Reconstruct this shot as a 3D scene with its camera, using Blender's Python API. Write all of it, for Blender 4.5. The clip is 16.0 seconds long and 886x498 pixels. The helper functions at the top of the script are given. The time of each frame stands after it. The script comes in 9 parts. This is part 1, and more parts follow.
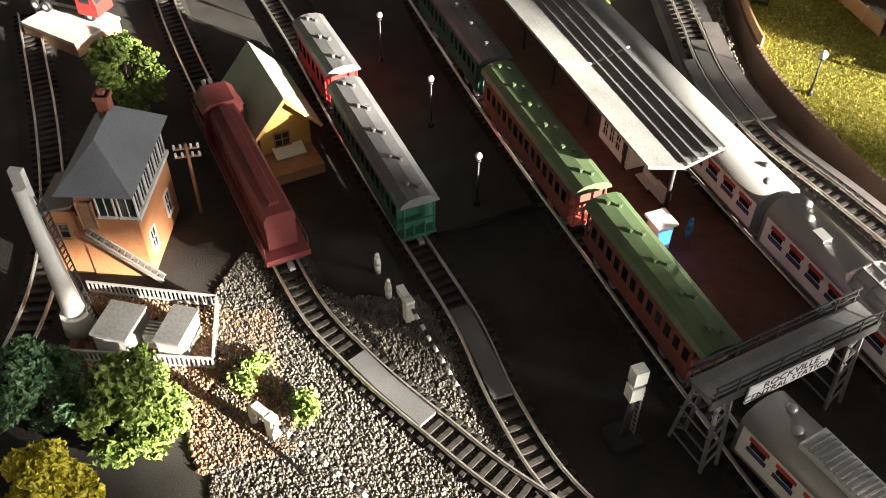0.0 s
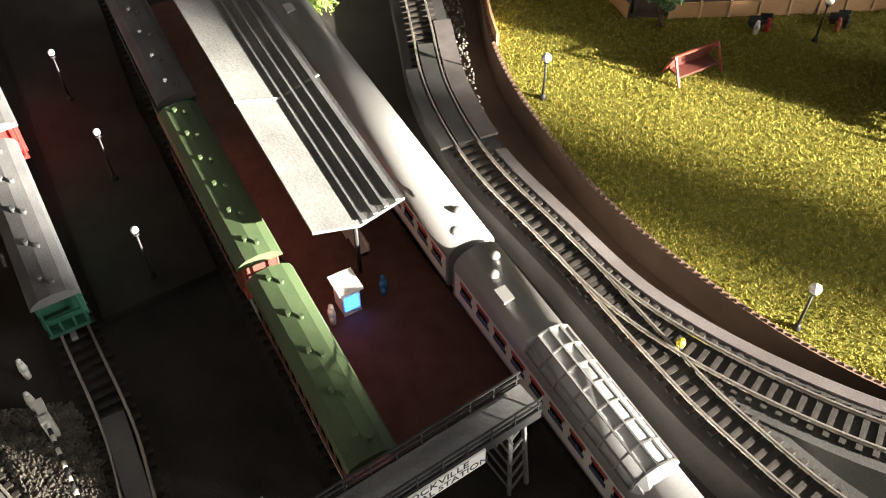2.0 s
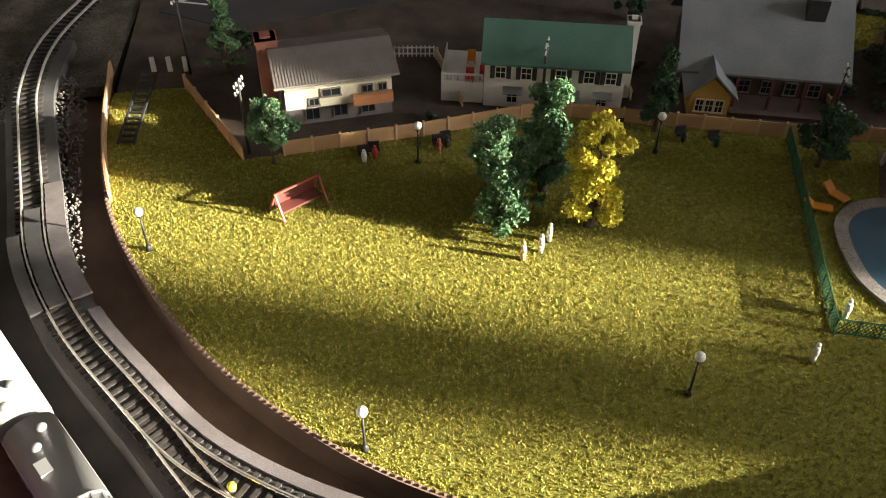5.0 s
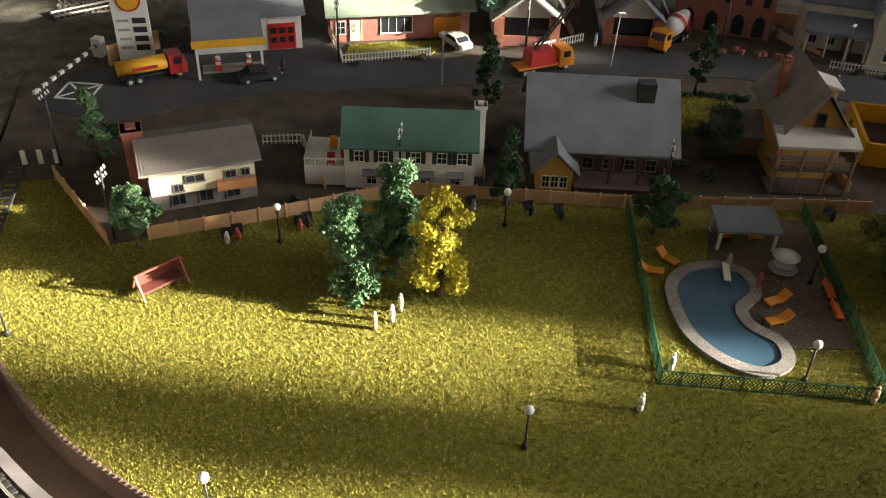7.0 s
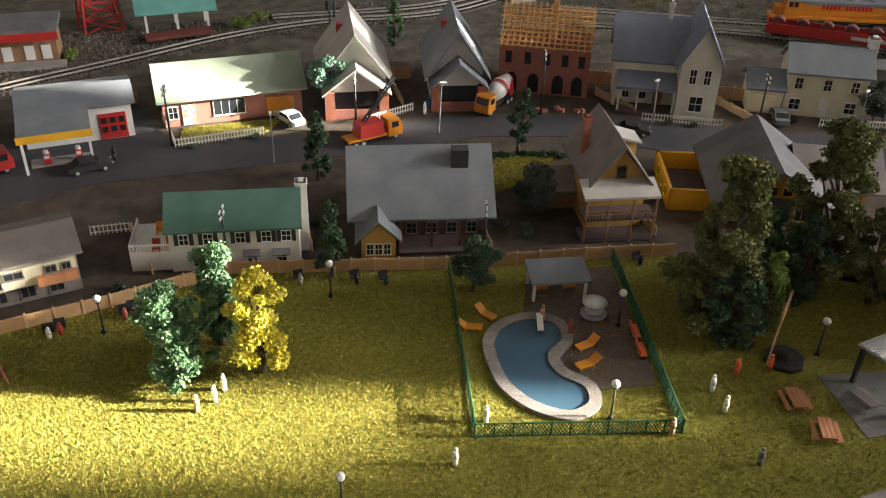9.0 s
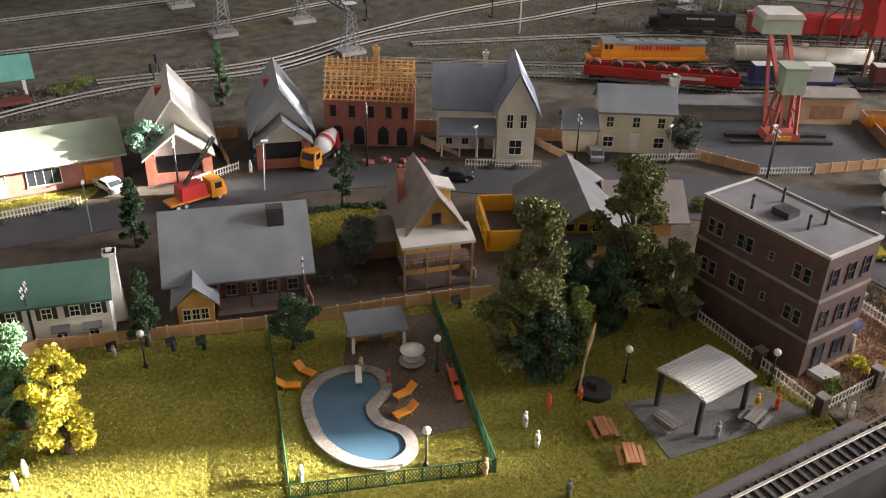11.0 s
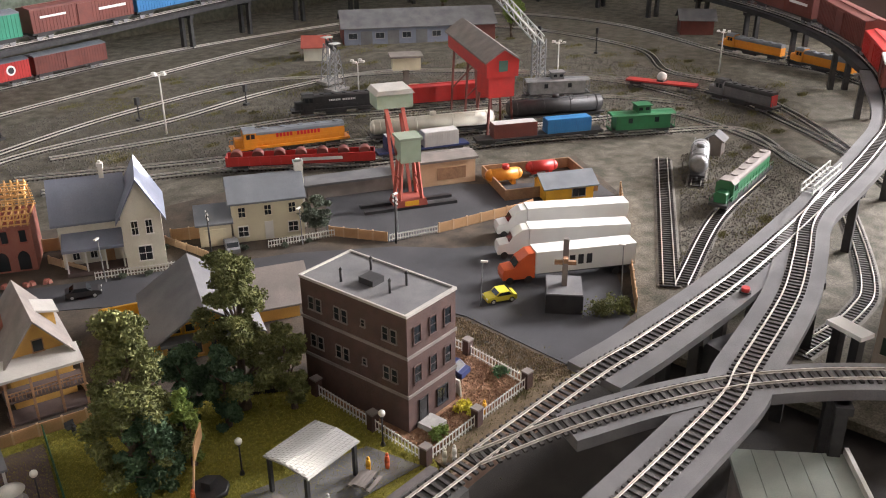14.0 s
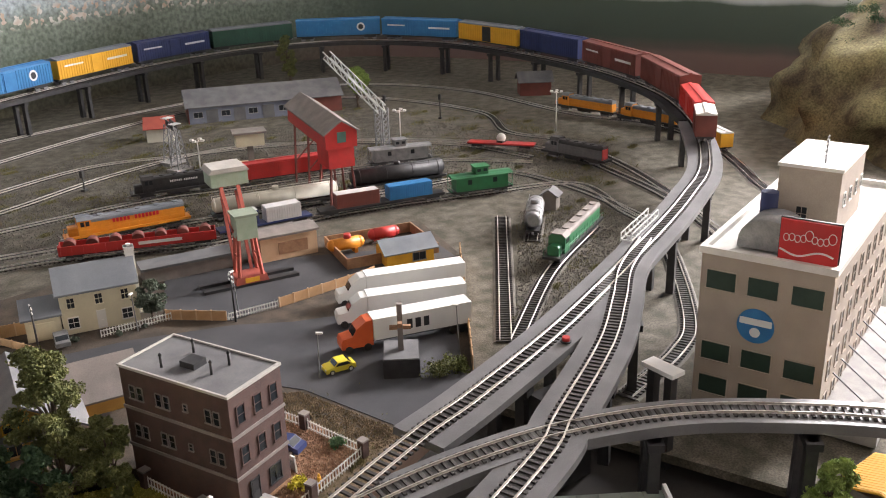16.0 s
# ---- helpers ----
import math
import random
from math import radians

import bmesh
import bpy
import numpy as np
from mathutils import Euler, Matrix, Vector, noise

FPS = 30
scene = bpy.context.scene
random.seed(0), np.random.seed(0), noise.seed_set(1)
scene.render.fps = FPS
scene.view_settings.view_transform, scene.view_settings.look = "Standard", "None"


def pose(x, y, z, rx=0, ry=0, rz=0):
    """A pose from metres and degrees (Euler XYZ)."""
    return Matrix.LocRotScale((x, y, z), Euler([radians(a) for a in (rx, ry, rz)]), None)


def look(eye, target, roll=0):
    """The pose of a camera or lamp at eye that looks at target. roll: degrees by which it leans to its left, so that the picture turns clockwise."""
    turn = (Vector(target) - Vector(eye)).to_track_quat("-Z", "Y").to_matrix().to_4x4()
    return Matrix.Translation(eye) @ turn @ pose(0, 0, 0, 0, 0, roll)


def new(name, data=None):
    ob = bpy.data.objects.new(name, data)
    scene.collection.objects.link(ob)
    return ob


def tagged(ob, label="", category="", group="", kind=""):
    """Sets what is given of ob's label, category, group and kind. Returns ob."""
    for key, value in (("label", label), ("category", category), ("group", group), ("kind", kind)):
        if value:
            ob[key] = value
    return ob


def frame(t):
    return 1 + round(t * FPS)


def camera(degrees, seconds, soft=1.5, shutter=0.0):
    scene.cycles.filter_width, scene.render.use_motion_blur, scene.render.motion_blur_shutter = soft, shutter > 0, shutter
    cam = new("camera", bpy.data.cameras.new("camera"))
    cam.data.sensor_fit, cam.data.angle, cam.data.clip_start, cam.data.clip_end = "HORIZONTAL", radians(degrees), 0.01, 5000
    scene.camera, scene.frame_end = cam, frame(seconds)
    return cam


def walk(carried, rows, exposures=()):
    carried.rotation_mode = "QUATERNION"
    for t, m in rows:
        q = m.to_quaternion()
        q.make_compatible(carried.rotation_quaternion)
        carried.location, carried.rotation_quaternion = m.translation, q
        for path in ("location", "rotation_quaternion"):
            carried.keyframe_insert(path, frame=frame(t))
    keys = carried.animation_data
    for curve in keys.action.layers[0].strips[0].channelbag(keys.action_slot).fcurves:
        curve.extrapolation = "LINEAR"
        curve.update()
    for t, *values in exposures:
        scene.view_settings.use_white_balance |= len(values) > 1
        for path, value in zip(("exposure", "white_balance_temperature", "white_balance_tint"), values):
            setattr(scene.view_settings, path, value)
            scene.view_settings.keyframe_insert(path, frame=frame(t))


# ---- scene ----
cam = camera(52.4, 16.0, 1.05)
PATH = [
    (0, (0.204, 0.05, 0.441), (-0.009, 1.455, -0.966), 0.7),
    (0.5, (0.229, 0.085, 0.441), (0.023, 1.444, -1.012), 0.4),
    (1, (0.268, 0.129, 0.452), (0.085, 1.441, -1.046), -0.6),
    (1.5, (0.308, 0.155, 0.453), (0.172, 1.452, -1.064), -1.2),
    (2, (0.359, 0.18, 0.454), (0.303, 1.482, -1.062), -0.6),
    (2.5, (0.403, 0.19, 0.452), (0.417, 1.519, -1.043), -0.2),
    (3, (0.446, 0.195, 0.457), (0.509, 1.549, -1.014), -0.6),
    (3.5, (0.474, 0.193, 0.461), (0.598, 1.574, -0.98), -0.0),
    (4, (0.506, 0.187, 0.469), (0.687, 1.595, -0.939), 0.5),
    (4.5, (0.528, 0.183, 0.478), (0.752, 1.603, -0.912), 0.8),
    (5, (0.549, 0.173, 0.485), (0.813, 1.619, -0.872), 0.8),
    (7.5, (0.613, 0.109, 0.51), (1.114, 1.652, -0.66), 2.6),
    (8, (0.63, 0.097, 0.52), (1.19, 1.64, -0.622), 2.5),
    (8.5, (0.649, 0.083, 0.524), (1.268, 1.628, -0.585), 2.1),
    (9, (0.666, 0.078, 0.528), (1.336, 1.618, -0.558), 1.6),
    (11.3, (0.736, 0.035, 0.544), (1.693, 1.496, -0.432), 1.6),
    (11.5, (0.743, 0.029, 0.546), (1.723, 1.483, -0.416), 1.5),
    (12, (0.756, 0.013, 0.554), (1.802, 1.441, -0.376), 1.5),
    (12.5, (0.774, -0.005, 0.56), (1.89, 1.385, -0.347), 1.0),
    (13, (0.795, -0.023, 0.562), (1.989, 1.313, -0.326), 0.5),
    (13.5, (0.82, -0.047, 0.561), (2.105, 1.216, -0.305), -0.1),
    (14, (0.841, -0.07, 0.564), (2.219, 1.114, -0.273), -0.4),
    (14.5, (0.856, -0.086, 0.562), (2.29, 1.042, -0.258), -1.0),
    (15, (0.865, -0.104, 0.566), (2.347, 0.981, -0.223), -1.7),
    (15.5, (0.871, -0.122, 0.567), (2.41, 0.915, -0.179), -1.9),
    (16, (0.873, -0.129, 0.571), (2.45, 0.876, -0.137), -1.8),
]
EXPOSURES = [(0.0, 3.05, 6500, 12), (2.5, 3.05, 6500, 12), (5.0, 3.0, 6500, 11), (7.5, 3.2, 6500, 10), (9.0, 3.7, 6400, 12), (11.5, 4.25, 6300, 17), (14.0, 4.6, 6250, 17), (16.0, 4.55, 6300, 17)]
walk(cam, [(t, look(eye, target, roll)) for t, eye, target, roll in PATH], EXPOSURES)

# ---- light: late sun and sky through the two side windows of the room ----
SUN_TRAVEL = (-0.902, 0.365, -0.236)
world = bpy.data.worlds.new("world")
scene.world = world
world.use_nodes = True
wn = world.node_tree
sky = wn.nodes.new("ShaderNodeTexSky")
sky.sky_type, sky.sun_disc = "NISHITA", False
sky.sun_elevation, sky.sun_rotation = radians(13.6), radians(112)
wn.links.new(sky.outputs[0], wn.nodes["Background"].inputs[0])
wn.nodes["Background"].inputs[1].default_value = 0.06

sun = new("sun", bpy.data.lights.new("sun", "SUN"))
sun.data.energy, sun.data.angle, sun.data.color = 5.0, radians(0.6), (1.0, 0.93, 0.78)
sun.rotation_euler = Vector(SUN_TRAVEL).to_track_quat("-Z", "Y").to_euler()


def area_lamp(name, place, target, sx, sy, watts, color):
    ob = new(name, bpy.data.lights.new(name, "AREA"))
    ob.data.shape, ob.data.size, ob.data.size_y, ob.data.energy, ob.data.color = "RECTANGLE", sx, sy, watts, color
    ob.matrix_world = look(place, target)
    return ob


# the sky's light in the window openings
area_lamp("window_light", (4.93, -1.66, 1.19), (3.0, -1.6, 0.9), 0.16, 0.28, 2.0, (1.0, 0.97, 0.92))
area_lamp("window_light", (4.93, -1.26, 1.42), (3.0, -1.1, 1.0), 0.46, 0.62, 9.6, (1.0, 0.97, 0.92))
area_lamp("window_light", (4.93, -0.28, 1.42), (3.0, -0.1, 1.0), 0.48, 0.62, 9.6, (1.0, 0.97, 0.92))

# ---- materials ----
def mat(name, a, b=None, scale=60.0, rough=0.7, metal=0.0, bump=0.15, fine=900.0, spread=0.25, per_piece=0.0, coat=0.0):
    """Two-scale mottled surface: a and b are mixed by broad noise, fine noise gives grain and relief."""
    m = bpy.data.materials.new(name)
    m.use_nodes = True
    n, k = m.node_tree.nodes, m.node_tree.links.new
    bsdf = n["Principled BSDF"]
    b = b or tuple(c * 0.75 for c in a)
    tc = n.new("ShaderNodeTexCoord")
    n1, n2 = n.new("ShaderNodeTexNoise"), n.new("ShaderNodeTexNoise")
    n1.inputs["Scale"].default_value, n1.inputs["Detail"].default_value = scale, 5
    n2.inputs["Scale"].default_value, n2.inputs["Detail"].default_value = fine, 2
    k(tc.outputs["Object"], n1.inputs["Vector"]), k(tc.outputs["Object"], n2.inputs["Vector"])
    ramp = n.new("ShaderNodeValToRGB")
    ramp.color_ramp.elements[0].position, ramp.color_ramp.elements[1].position = 0.35, 0.68
    ramp.color_ramp.elements[0].color, ramp.color_ramp.elements[1].color = (*a, 1), (*b, 1)
    k(n1.outputs["Fac"], ramp.inputs["Fac"])
    hsv = n.new("ShaderNodeHueSaturation")
    mr = n.new("ShaderNodeMapRange")
    mr.inputs["To Min"].default_value, mr.inputs["To Max"].default_value = 1 - spread, 1 + spread
    mr.inputs["From Min"].default_value, mr.inputs["From Max"].default_value = 0.25, 0.75
    k(n2.outputs["Fac"], mr.inputs["Value"])
    if per_piece:
        info, mp, mul = n.new("ShaderNodeObjectInfo"), n.new("ShaderNodeMapRange"), n.new("ShaderNodeMath")
        mp.inputs["To Min"].default_value, mp.inputs["To Max"].default_value = 1 - per_piece, 1 + per_piece
        mul.operation = "MULTIPLY"
        k(info.outputs["Random"], mp.inputs["Value"]), k(mp.outputs[0], mul.inputs[0]), k(mr.outputs[0], mul.inputs[1])
        k(mul.outputs[0], hsv.inputs["Value"])
    else:
        k(mr.outputs[0], hsv.inputs["Value"])
    k(ramp.outputs["Color"], hsv.inputs["Color"]), k(hsv.outputs["Color"], bsdf.inputs["Base Color"])
    bsdf.inputs["Roughness"].default_value, bsdf.inputs["Metallic"].default_value = rough, metal
    bsdf.inputs["Coat Weight"].default_value = coat
    if bump:
        bp = n.new("ShaderNodeBump")
        bp.inputs["Strength"].default_value, bp.inputs["Distance"].default_value = bump, 0.0006
        k(n2.outputs["Fac"], bp.inputs["Height"]), k(bp.outputs[0], bsdf.inputs["Normal"])
    return m


def brick_mat(name, c1, c2, mortar, width=0.0026, row=0.0009):
    """Moulded brickwork too small to pick apart."""
    m = mat(name, c1, c2, 80, 0.8)
    n, k = m.node_tree.nodes, m.node_tree.links.new
    tc, br, mx = n.new("ShaderNodeTexCoord"), n.new("ShaderNodeTexBrick"), n.new("ShaderNodeMix")
    sep, add, com = n.new("ShaderNodeSeparateXYZ"), n.new("ShaderNodeMath"), n.new("ShaderNodeCombineXYZ")
    k(tc.outputs["Object"], sep.inputs[0]), k(sep.outputs[0], add.inputs[0]), k(sep.outputs[1], add.inputs[1])
    k(add.outputs[0], com.inputs[0]), k(sep.outputs[2], com.inputs[1]), k(com.outputs[0], br.inputs["Vector"])
    br.inputs["Scale"].default_value, br.inputs["Mortar Size"].default_value = 1.0, row * 0.1
    br.inputs["Brick Width"].default_value, br.inputs["Row Height"].default_value = width, row
    mx.data_type, mx.blend_type = "RGBA", "MIX"
    bsdf = n["Principled BSDF"]
    old = bsdf.inputs["Base Color"].links[0].from_socket
    k(br.outputs["Fac"], mx.inputs["Factor"]), k(old, mx.inputs[6])
    mx.inputs[7].default_value = (*mortar, 1)
    k(mx.outputs[2], bsdf.inputs["Base Color"])
    return m


def glow(name, color, strength):
    m = mat(name, color, bump=0, spread=0.02)
    m.node_tree.nodes["Principled BSDF"].inputs["Emission Color"].default_value = (*color, 1)
    m.node_tree.nodes["Principled BSDF"].inputs["Emission Strength"].default_value = strength
    return m


M = {}
for key, args in {
    "lawn": dict(a=(0.15, 0.15, 0.015), b=(0.23, 0.21, 0.028), scale=240, fine=1200, rough=0.95, bump=0.6, spread=0.3),
    "grass": dict(a=(0.225, 0.208, 0.026), b=(0.46, 0.405, 0.078), scale=240, fine=900, rough=0.9, bump=0, spread=0.35),
    "dirt": dict(a=(0.04, 0.031, 0.023), b=(0.09, 0.068, 0.047), scale=30, fine=900, rough=0.95, bump=0.7, spread=0.45),
    "yard": dict(a=(0.05, 0.046, 0.029), b=(0.125, 0.11, 0.084), scale=34, fine=420, rough=0.95, bump=1.0, spread=0.55),
    "gravel": dict(a=(0.17, 0.155, 0.14), b=(0.30, 0.27, 0.24), scale=40, fine=1000, rough=0.9, bump=0.8, spread=0.55),
    "stone": dict(a=(0.07, 0.065, 0.058), b=(0.18, 0.158, 0.132), scale=150, fine=1500, rough=0.85, bump=0.3, spread=0.5),
    "asphalt": dict(a=(0.036, 0.037, 0.042), b=(0.062, 0.062, 0.067), scale=12, fine=1500, rough=0.85, bump=0.25, spread=0.2),
    "dark_ground": dict(a=(0.016, 0.014, 0.012), b=(0.034, 0.029, 0.025), scale=30, fine=1000, rough=0.9, bump=0.6, spread=0.5),
    "brown_wall": dict(a=(0.16, 0.10, 0.07), b=(0.23, 0.15, 0.105), scale=25, rough=0.75, bump=0.2, spread=0.15),
    "tan": dict(a=(0.42, 0.25, 0.12), b=(0.50, 0.31, 0.16), scale=40, rough=0.8, bump=0.2, spread=0.12, per_piece=0.12),
    "tan_post": dict(a=(0.50, 0.34, 0.2), b=(0.58, 0.4, 0.25), scale=40, rough=0.8, bump=0.2, spread=0.12),
    "white": dict(a=(0.72, 0.71, 0.67), b=(0.62, 0.61, 0.57), scale=50, rough=0.6, bump=0.1, spread=0.08),
    "cream": dict(a=(0.66, 0.61, 0.44), b=(0.58, 0.53, 0.38), scale=50, rough=0.65, bump=0.12, spread=0.08),
    "ivory": dict(a=(0.68, 0.66, 0.56), b=(0.58, 0.56, 0.47), scale=50, rough=0.65, bump=0.12, spread=0.08),
    "grey_wall": dict(a=(0.36, 0.36, 0.34), b=(0.28, 0.28, 0.27), scale=50, rough=0.7, bump=0.12, spread=0.1),
    "concrete": dict(a=(0.36, 0.35, 0.33), b=(0.27, 0.26, 0.25), scale=60, rough=0.85, bump=0.3, spread=0.15),
    "deck_grey": dict(a=(0.115, 0.114, 0.117), b=(0.16, 0.158, 0.16), scale=25, rough=0.42, bump=0.2, spread=0.16),
    "roof_grey": dict(a=(0.14, 0.155, 0.175), b=(0.19, 0.205, 0.22), scale=30, rough=0.75, bump=0.3, spread=0.14),
    "roof_dark": dict(a=(0.11, 0.11, 0.115), b=(0.17, 0.17, 0.17), scale=30, rough=0.8, bump=0.3, spread=0.15),
    "roof_brown": dict(a=(0.17, 0.15, 0.135), b=(0.24, 0.21, 0.19), scale=40, rough=0.8, bump=0.3, spread=0.15),
    "roof_green": dict(a=(0.055, 0.13, 0.10), b=(0.075, 0.165, 0.13), scale=30, rough=0.7, bump=0.3, spread=0.12),
    "roof_sage": dict(a=(0.22, 0.27, 0.20), b=(0.29, 0.335, 0.26), scale=30, rough=0.75, bump=0.3, spread=0.12),
    "roof_slate": dict(a=(0.15, 0.17, 0.22), b=(0.2, 0.22, 0.28), scale=30, rough=0.7, bump=0.3, spread=0.12),
    "roof_light": dict(a=(0.48, 0.46, 0.42), b=(0.38, 0.365, 0.335), scale=30, rough=0.75, bump=0.3, spread=0.12),
    "metal_roof": dict(a=(0.20, 0.20, 0.197), b=(0.28, 0.28, 0.272), scale=30, rough=0.5, metal=0.2, bump=0.5, fine=500, spread=0.2),
    "silver": dict(a=(0.36, 0.356, 0.352), b=(0.29, 0.286, 0.282), scale=14, rough=0.4, metal=0.4, bump=0.08, spread=0.06),
    "rail": dict(a=(0.72, 0.69, 0.63), b=(0.58, 0.54, 0.48), scale=60, rough=0.34, metal=0.75, bump=0.05, spread=0.15),
    "tie": dict(a=(0.02, 0.017, 0.015), b=(0.042, 0.035, 0.03), scale=200, rough=0.7, bump=0.2, spread=0.3),
    "black": dict(a=(0.018, 0.018, 0.02), b=(0.035, 0.034, 0.034), scale=80, rough=0.55, bump=0.1, spread=0.2),
    "steel": dict(a=(0.20, 0.205, 0.21), b=(0.30, 0.30, 0.30), scale=80, rough=0.5, metal=0.4, bump=0.1, spread=0.2),
    "pale_steel": dict(a=(0.46, 0.48, 0.46), b=(0.56, 0.57, 0.54), scale=80, rough=0.5, metal=0.2, bump=0.1, spread=0.15),
    "brick_red": dict(a=(0.30, 0.10, 0.06), b=(0.38, 0.15, 0.09), scale=90, rough=0.8, bump=0.3, spread=0.18, per_piece=0.15),
    "red": dict(a=(0.50, 0.03, 0.025), b=(0.40, 0.03, 0.025), scale=60, rough=0.45, bump=0.08, spread=0.1),
    "maroon": dict(a=(0.28, 0.035, 0.03), b=(0.21, 0.03, 0.027), scale=40, rough=0.55, bump=0.1, spread=0.12),
    "boxcar_red": dict(a=(0.17, 0.045, 0.032), b=(0.13, 0.036, 0.028), scale=60, rough=0.65, bump=0.1, spread=0.12),
    "yellow": dict(a=(0.78, 0.42, 0.025), b=(0.70, 0.36, 0.02), scale=60, rough=0.5, bump=0.08, spread=0.08),
    "gold": dict(a=(0.66, 0.25, 0.015), b=(0.58, 0.21, 0.015), scale=60, rough=0.45, bump=0.08, spread=0.08),
    "lemon": dict(a=(0.72, 0.62, 0.04), b=(0.62, 0.52, 0.04), scale=60, rough=0.5, bump=0.08, spread=0.08),
    "orange": dict(a=(0.70, 0.13, 0.03), b=(0.6, 0.1, 0.03), scale=60, rough=0.5, bump=0.08, spread=0.08),
    "blue": dict(a=(0.03, 0.19, 0.42), b=(0.025, 0.15, 0.36), scale=60, rough=0.5, bump=0.08, spread=0.08),
    "navy": dict(a=(0.022, 0.035, 0.12), b=(0.018, 0.028, 0.09), scale=60, rough=0.55, bump=0.08, spread=0.1),
    "loco_green": dict(a=(0.02, 0.16, 0.06), b=(0.018, 0.12, 0.045), scale=60, rough=0.45, bump=0.08, spread=0.1),
    "dark_green": dict(a=(0.012, 0.06, 0.04), b=(0.016, 0.08, 0.05), scale=60, rough=0.5, bump=0.08, spread=0.12),
    "coach_green": dict(a=(0.075, 0.115, 0.055), b=(0.10, 0.145, 0.07), scale=40, rough=0.5, bump=0.12, spread=0.12),
    "coach_red": dict(a=(0.40, 0.09, 0.06), b=(0.32, 0.07, 0.05), scale=50, rough=0.55, bump=0.1, spread=0.12),
    "wood": dict(a=(0.55, 0.30, 0.10), b=(0.66, 0.40, 0.16), scale=90, rough=0.7, bump=0.15, spread=0.2),
    "gable_tan": dict(a=(0.52, 0.30, 0.07), b=(0.44, 0.25, 0.06), scale=60, rough=0.7, bump=0.15, spread=0.12),
    "roof_teal": dict(a=(0.10, 0.30, 0.26), b=(0.14, 0.36, 0.31), scale=40, rough=0.6, bump=0.15, spread=0.1),
    "ramp_dark": dict(a=(0.05, 0.049, 0.047), b=(0.085, 0.083, 0.08), scale=30, rough=0.6, bump=0.25, spread=0.25),
    "plank_grey": dict(a=(0.10, 0.088, 0.085), b=(0.155, 0.138, 0.135), scale=60, rough=0.6, bump=0.3, spread=0.2),
    "yard_ballast": dict(a=(0.10, 0.093, 0.08), b=(0.165, 0.152, 0.13), scale=60, fine=800, rough=0.92, bump=0.8, spread=0.45),
    "sash_green": dict(a=(0.018, 0.04, 0.028), b=(0.03, 0.055, 0.04), scale=60, rough=0.35, bump=0.05, spread=0.1),
    "pale_green": dict(a=(0.30, 0.34, 0.30), b=(0.36, 0.39, 0.35), scale=40, rough=0.6, bump=0.15, spread=0.1),
    "old_wood": dict(a=(0.33, 0.19, 0.10), b=(0.24, 0.13, 0.07), scale=90, rough=0.75, bump=0.2, spread=0.2),
    "bark": dict(a=(0.07, 0.05, 0.035), b=(0.12, 0.09, 0.06), scale=200, rough=0.9, bump=0.5, spread=0.3),
    "leaf_mid": dict(a=(0.055, 0.145, 0.06), b=(0.25, 0.40, 0.20), scale=90, rough=0.8, bump=0, spread=0.4),
    "leaf_dark": dict(a=(0.035, 0.075, 0.035), b=(0.08, 0.14, 0.065), scale=90, rough=0.85, bump=0, spread=0.4),
    "crane_green": dict(a=(0.30, 0.38, 0.27), b=(0.36, 0.43, 0.33), scale=60, rough=0.6, bump=0.1, spread=0.1),
    "weed": dict(a=(0.13, 0.12, 0.045), b=(0.2, 0.18, 0.07), scale=60, rough=0.9, bump=0, spread=0.3),
    "leaf_grey": dict(a=(0.08, 0.10, 0.07), b=(0.13, 0.16, 0.12), scale=90, rough=0.85, bump=0, spread=0.4),
    "leaf_pale": dict(a=(0.16, 0.30, 0.22), b=(0.26, 0.42, 0.30), scale=90, rough=0.85, bump=0, spread=0.3),
    "stone_brown": dict(a=(0.19, 0.10, 0.055), b=(0.34, 0.21, 0.13), scale=150, fine=1500, rough=0.85, bump=0.3, spread=0.5),
    "leaf_olive": dict(a=(0.085, 0.10, 0.03), b=(0.19, 0.20, 0.065), scale=90, rough=0.85, bump=0, spread=0.4),
    "leaf_yellow": dict(a=(0.50, 0.44, 0.03), b=(0.80, 0.71, 0.10), scale=90, rough=0.8, bump=0, spread=0.3),
    "leaf_lime": dict(a=(0.16, 0.24, 0.05), b=(0.26, 0.34, 0.08), scale=90, rough=0.8, bump=0, spread=0.3),
    "water": dict(a=(0.05, 0.105, 0.155), b=(0.06, 0.125, 0.18), scale=20, rough=0.1, bump=0.02, spread=0.03),
    "tarp": dict(a=(0.56, 0.55, 0.54), b=(0.48, 0.47, 0.46), scale=60, rough=0.6, bump=0.1, spread=0.1),
    "deck_brown": dict(a=(0.085, 0.06, 0.055), b=(0.115, 0.08, 0.07), scale=60, rough=0.85, bump=0.2, spread=0.15),
    "paving_red": dict(a=(0.095, 0.036, 0.025), b=(0.13, 0.055, 0.04), scale=80, rough=0.85, bump=0.3, spread=0.25),
    "green_mesh": dict(a=(0.012, 0.085, 0.035), b=(0.02, 0.11, 0.05), scale=80, rough=0.6, bump=0.1, spread=0.15),
    "skin": dict(a=(0.62, 0.42, 0.3), rough=0.7, bump=0, spread=0.05),
    "globe": dict(a=(0.80, 0.79, 0.75), rough=0.3, bump=0, spread=0.03),
    "plaster": dict(a=(0.50, 0.48, 0.45), b=(0.44, 0.42, 0.4), scale=3, rough=0.9, bump=0.05, spread=0.05),
    "rock": dict(a=(0.07, 0.052, 0.03), b=(0.25, 0.225, 0.11), scale=12, fine=200, rough=0.95, bump=1.0, spread=0.5),
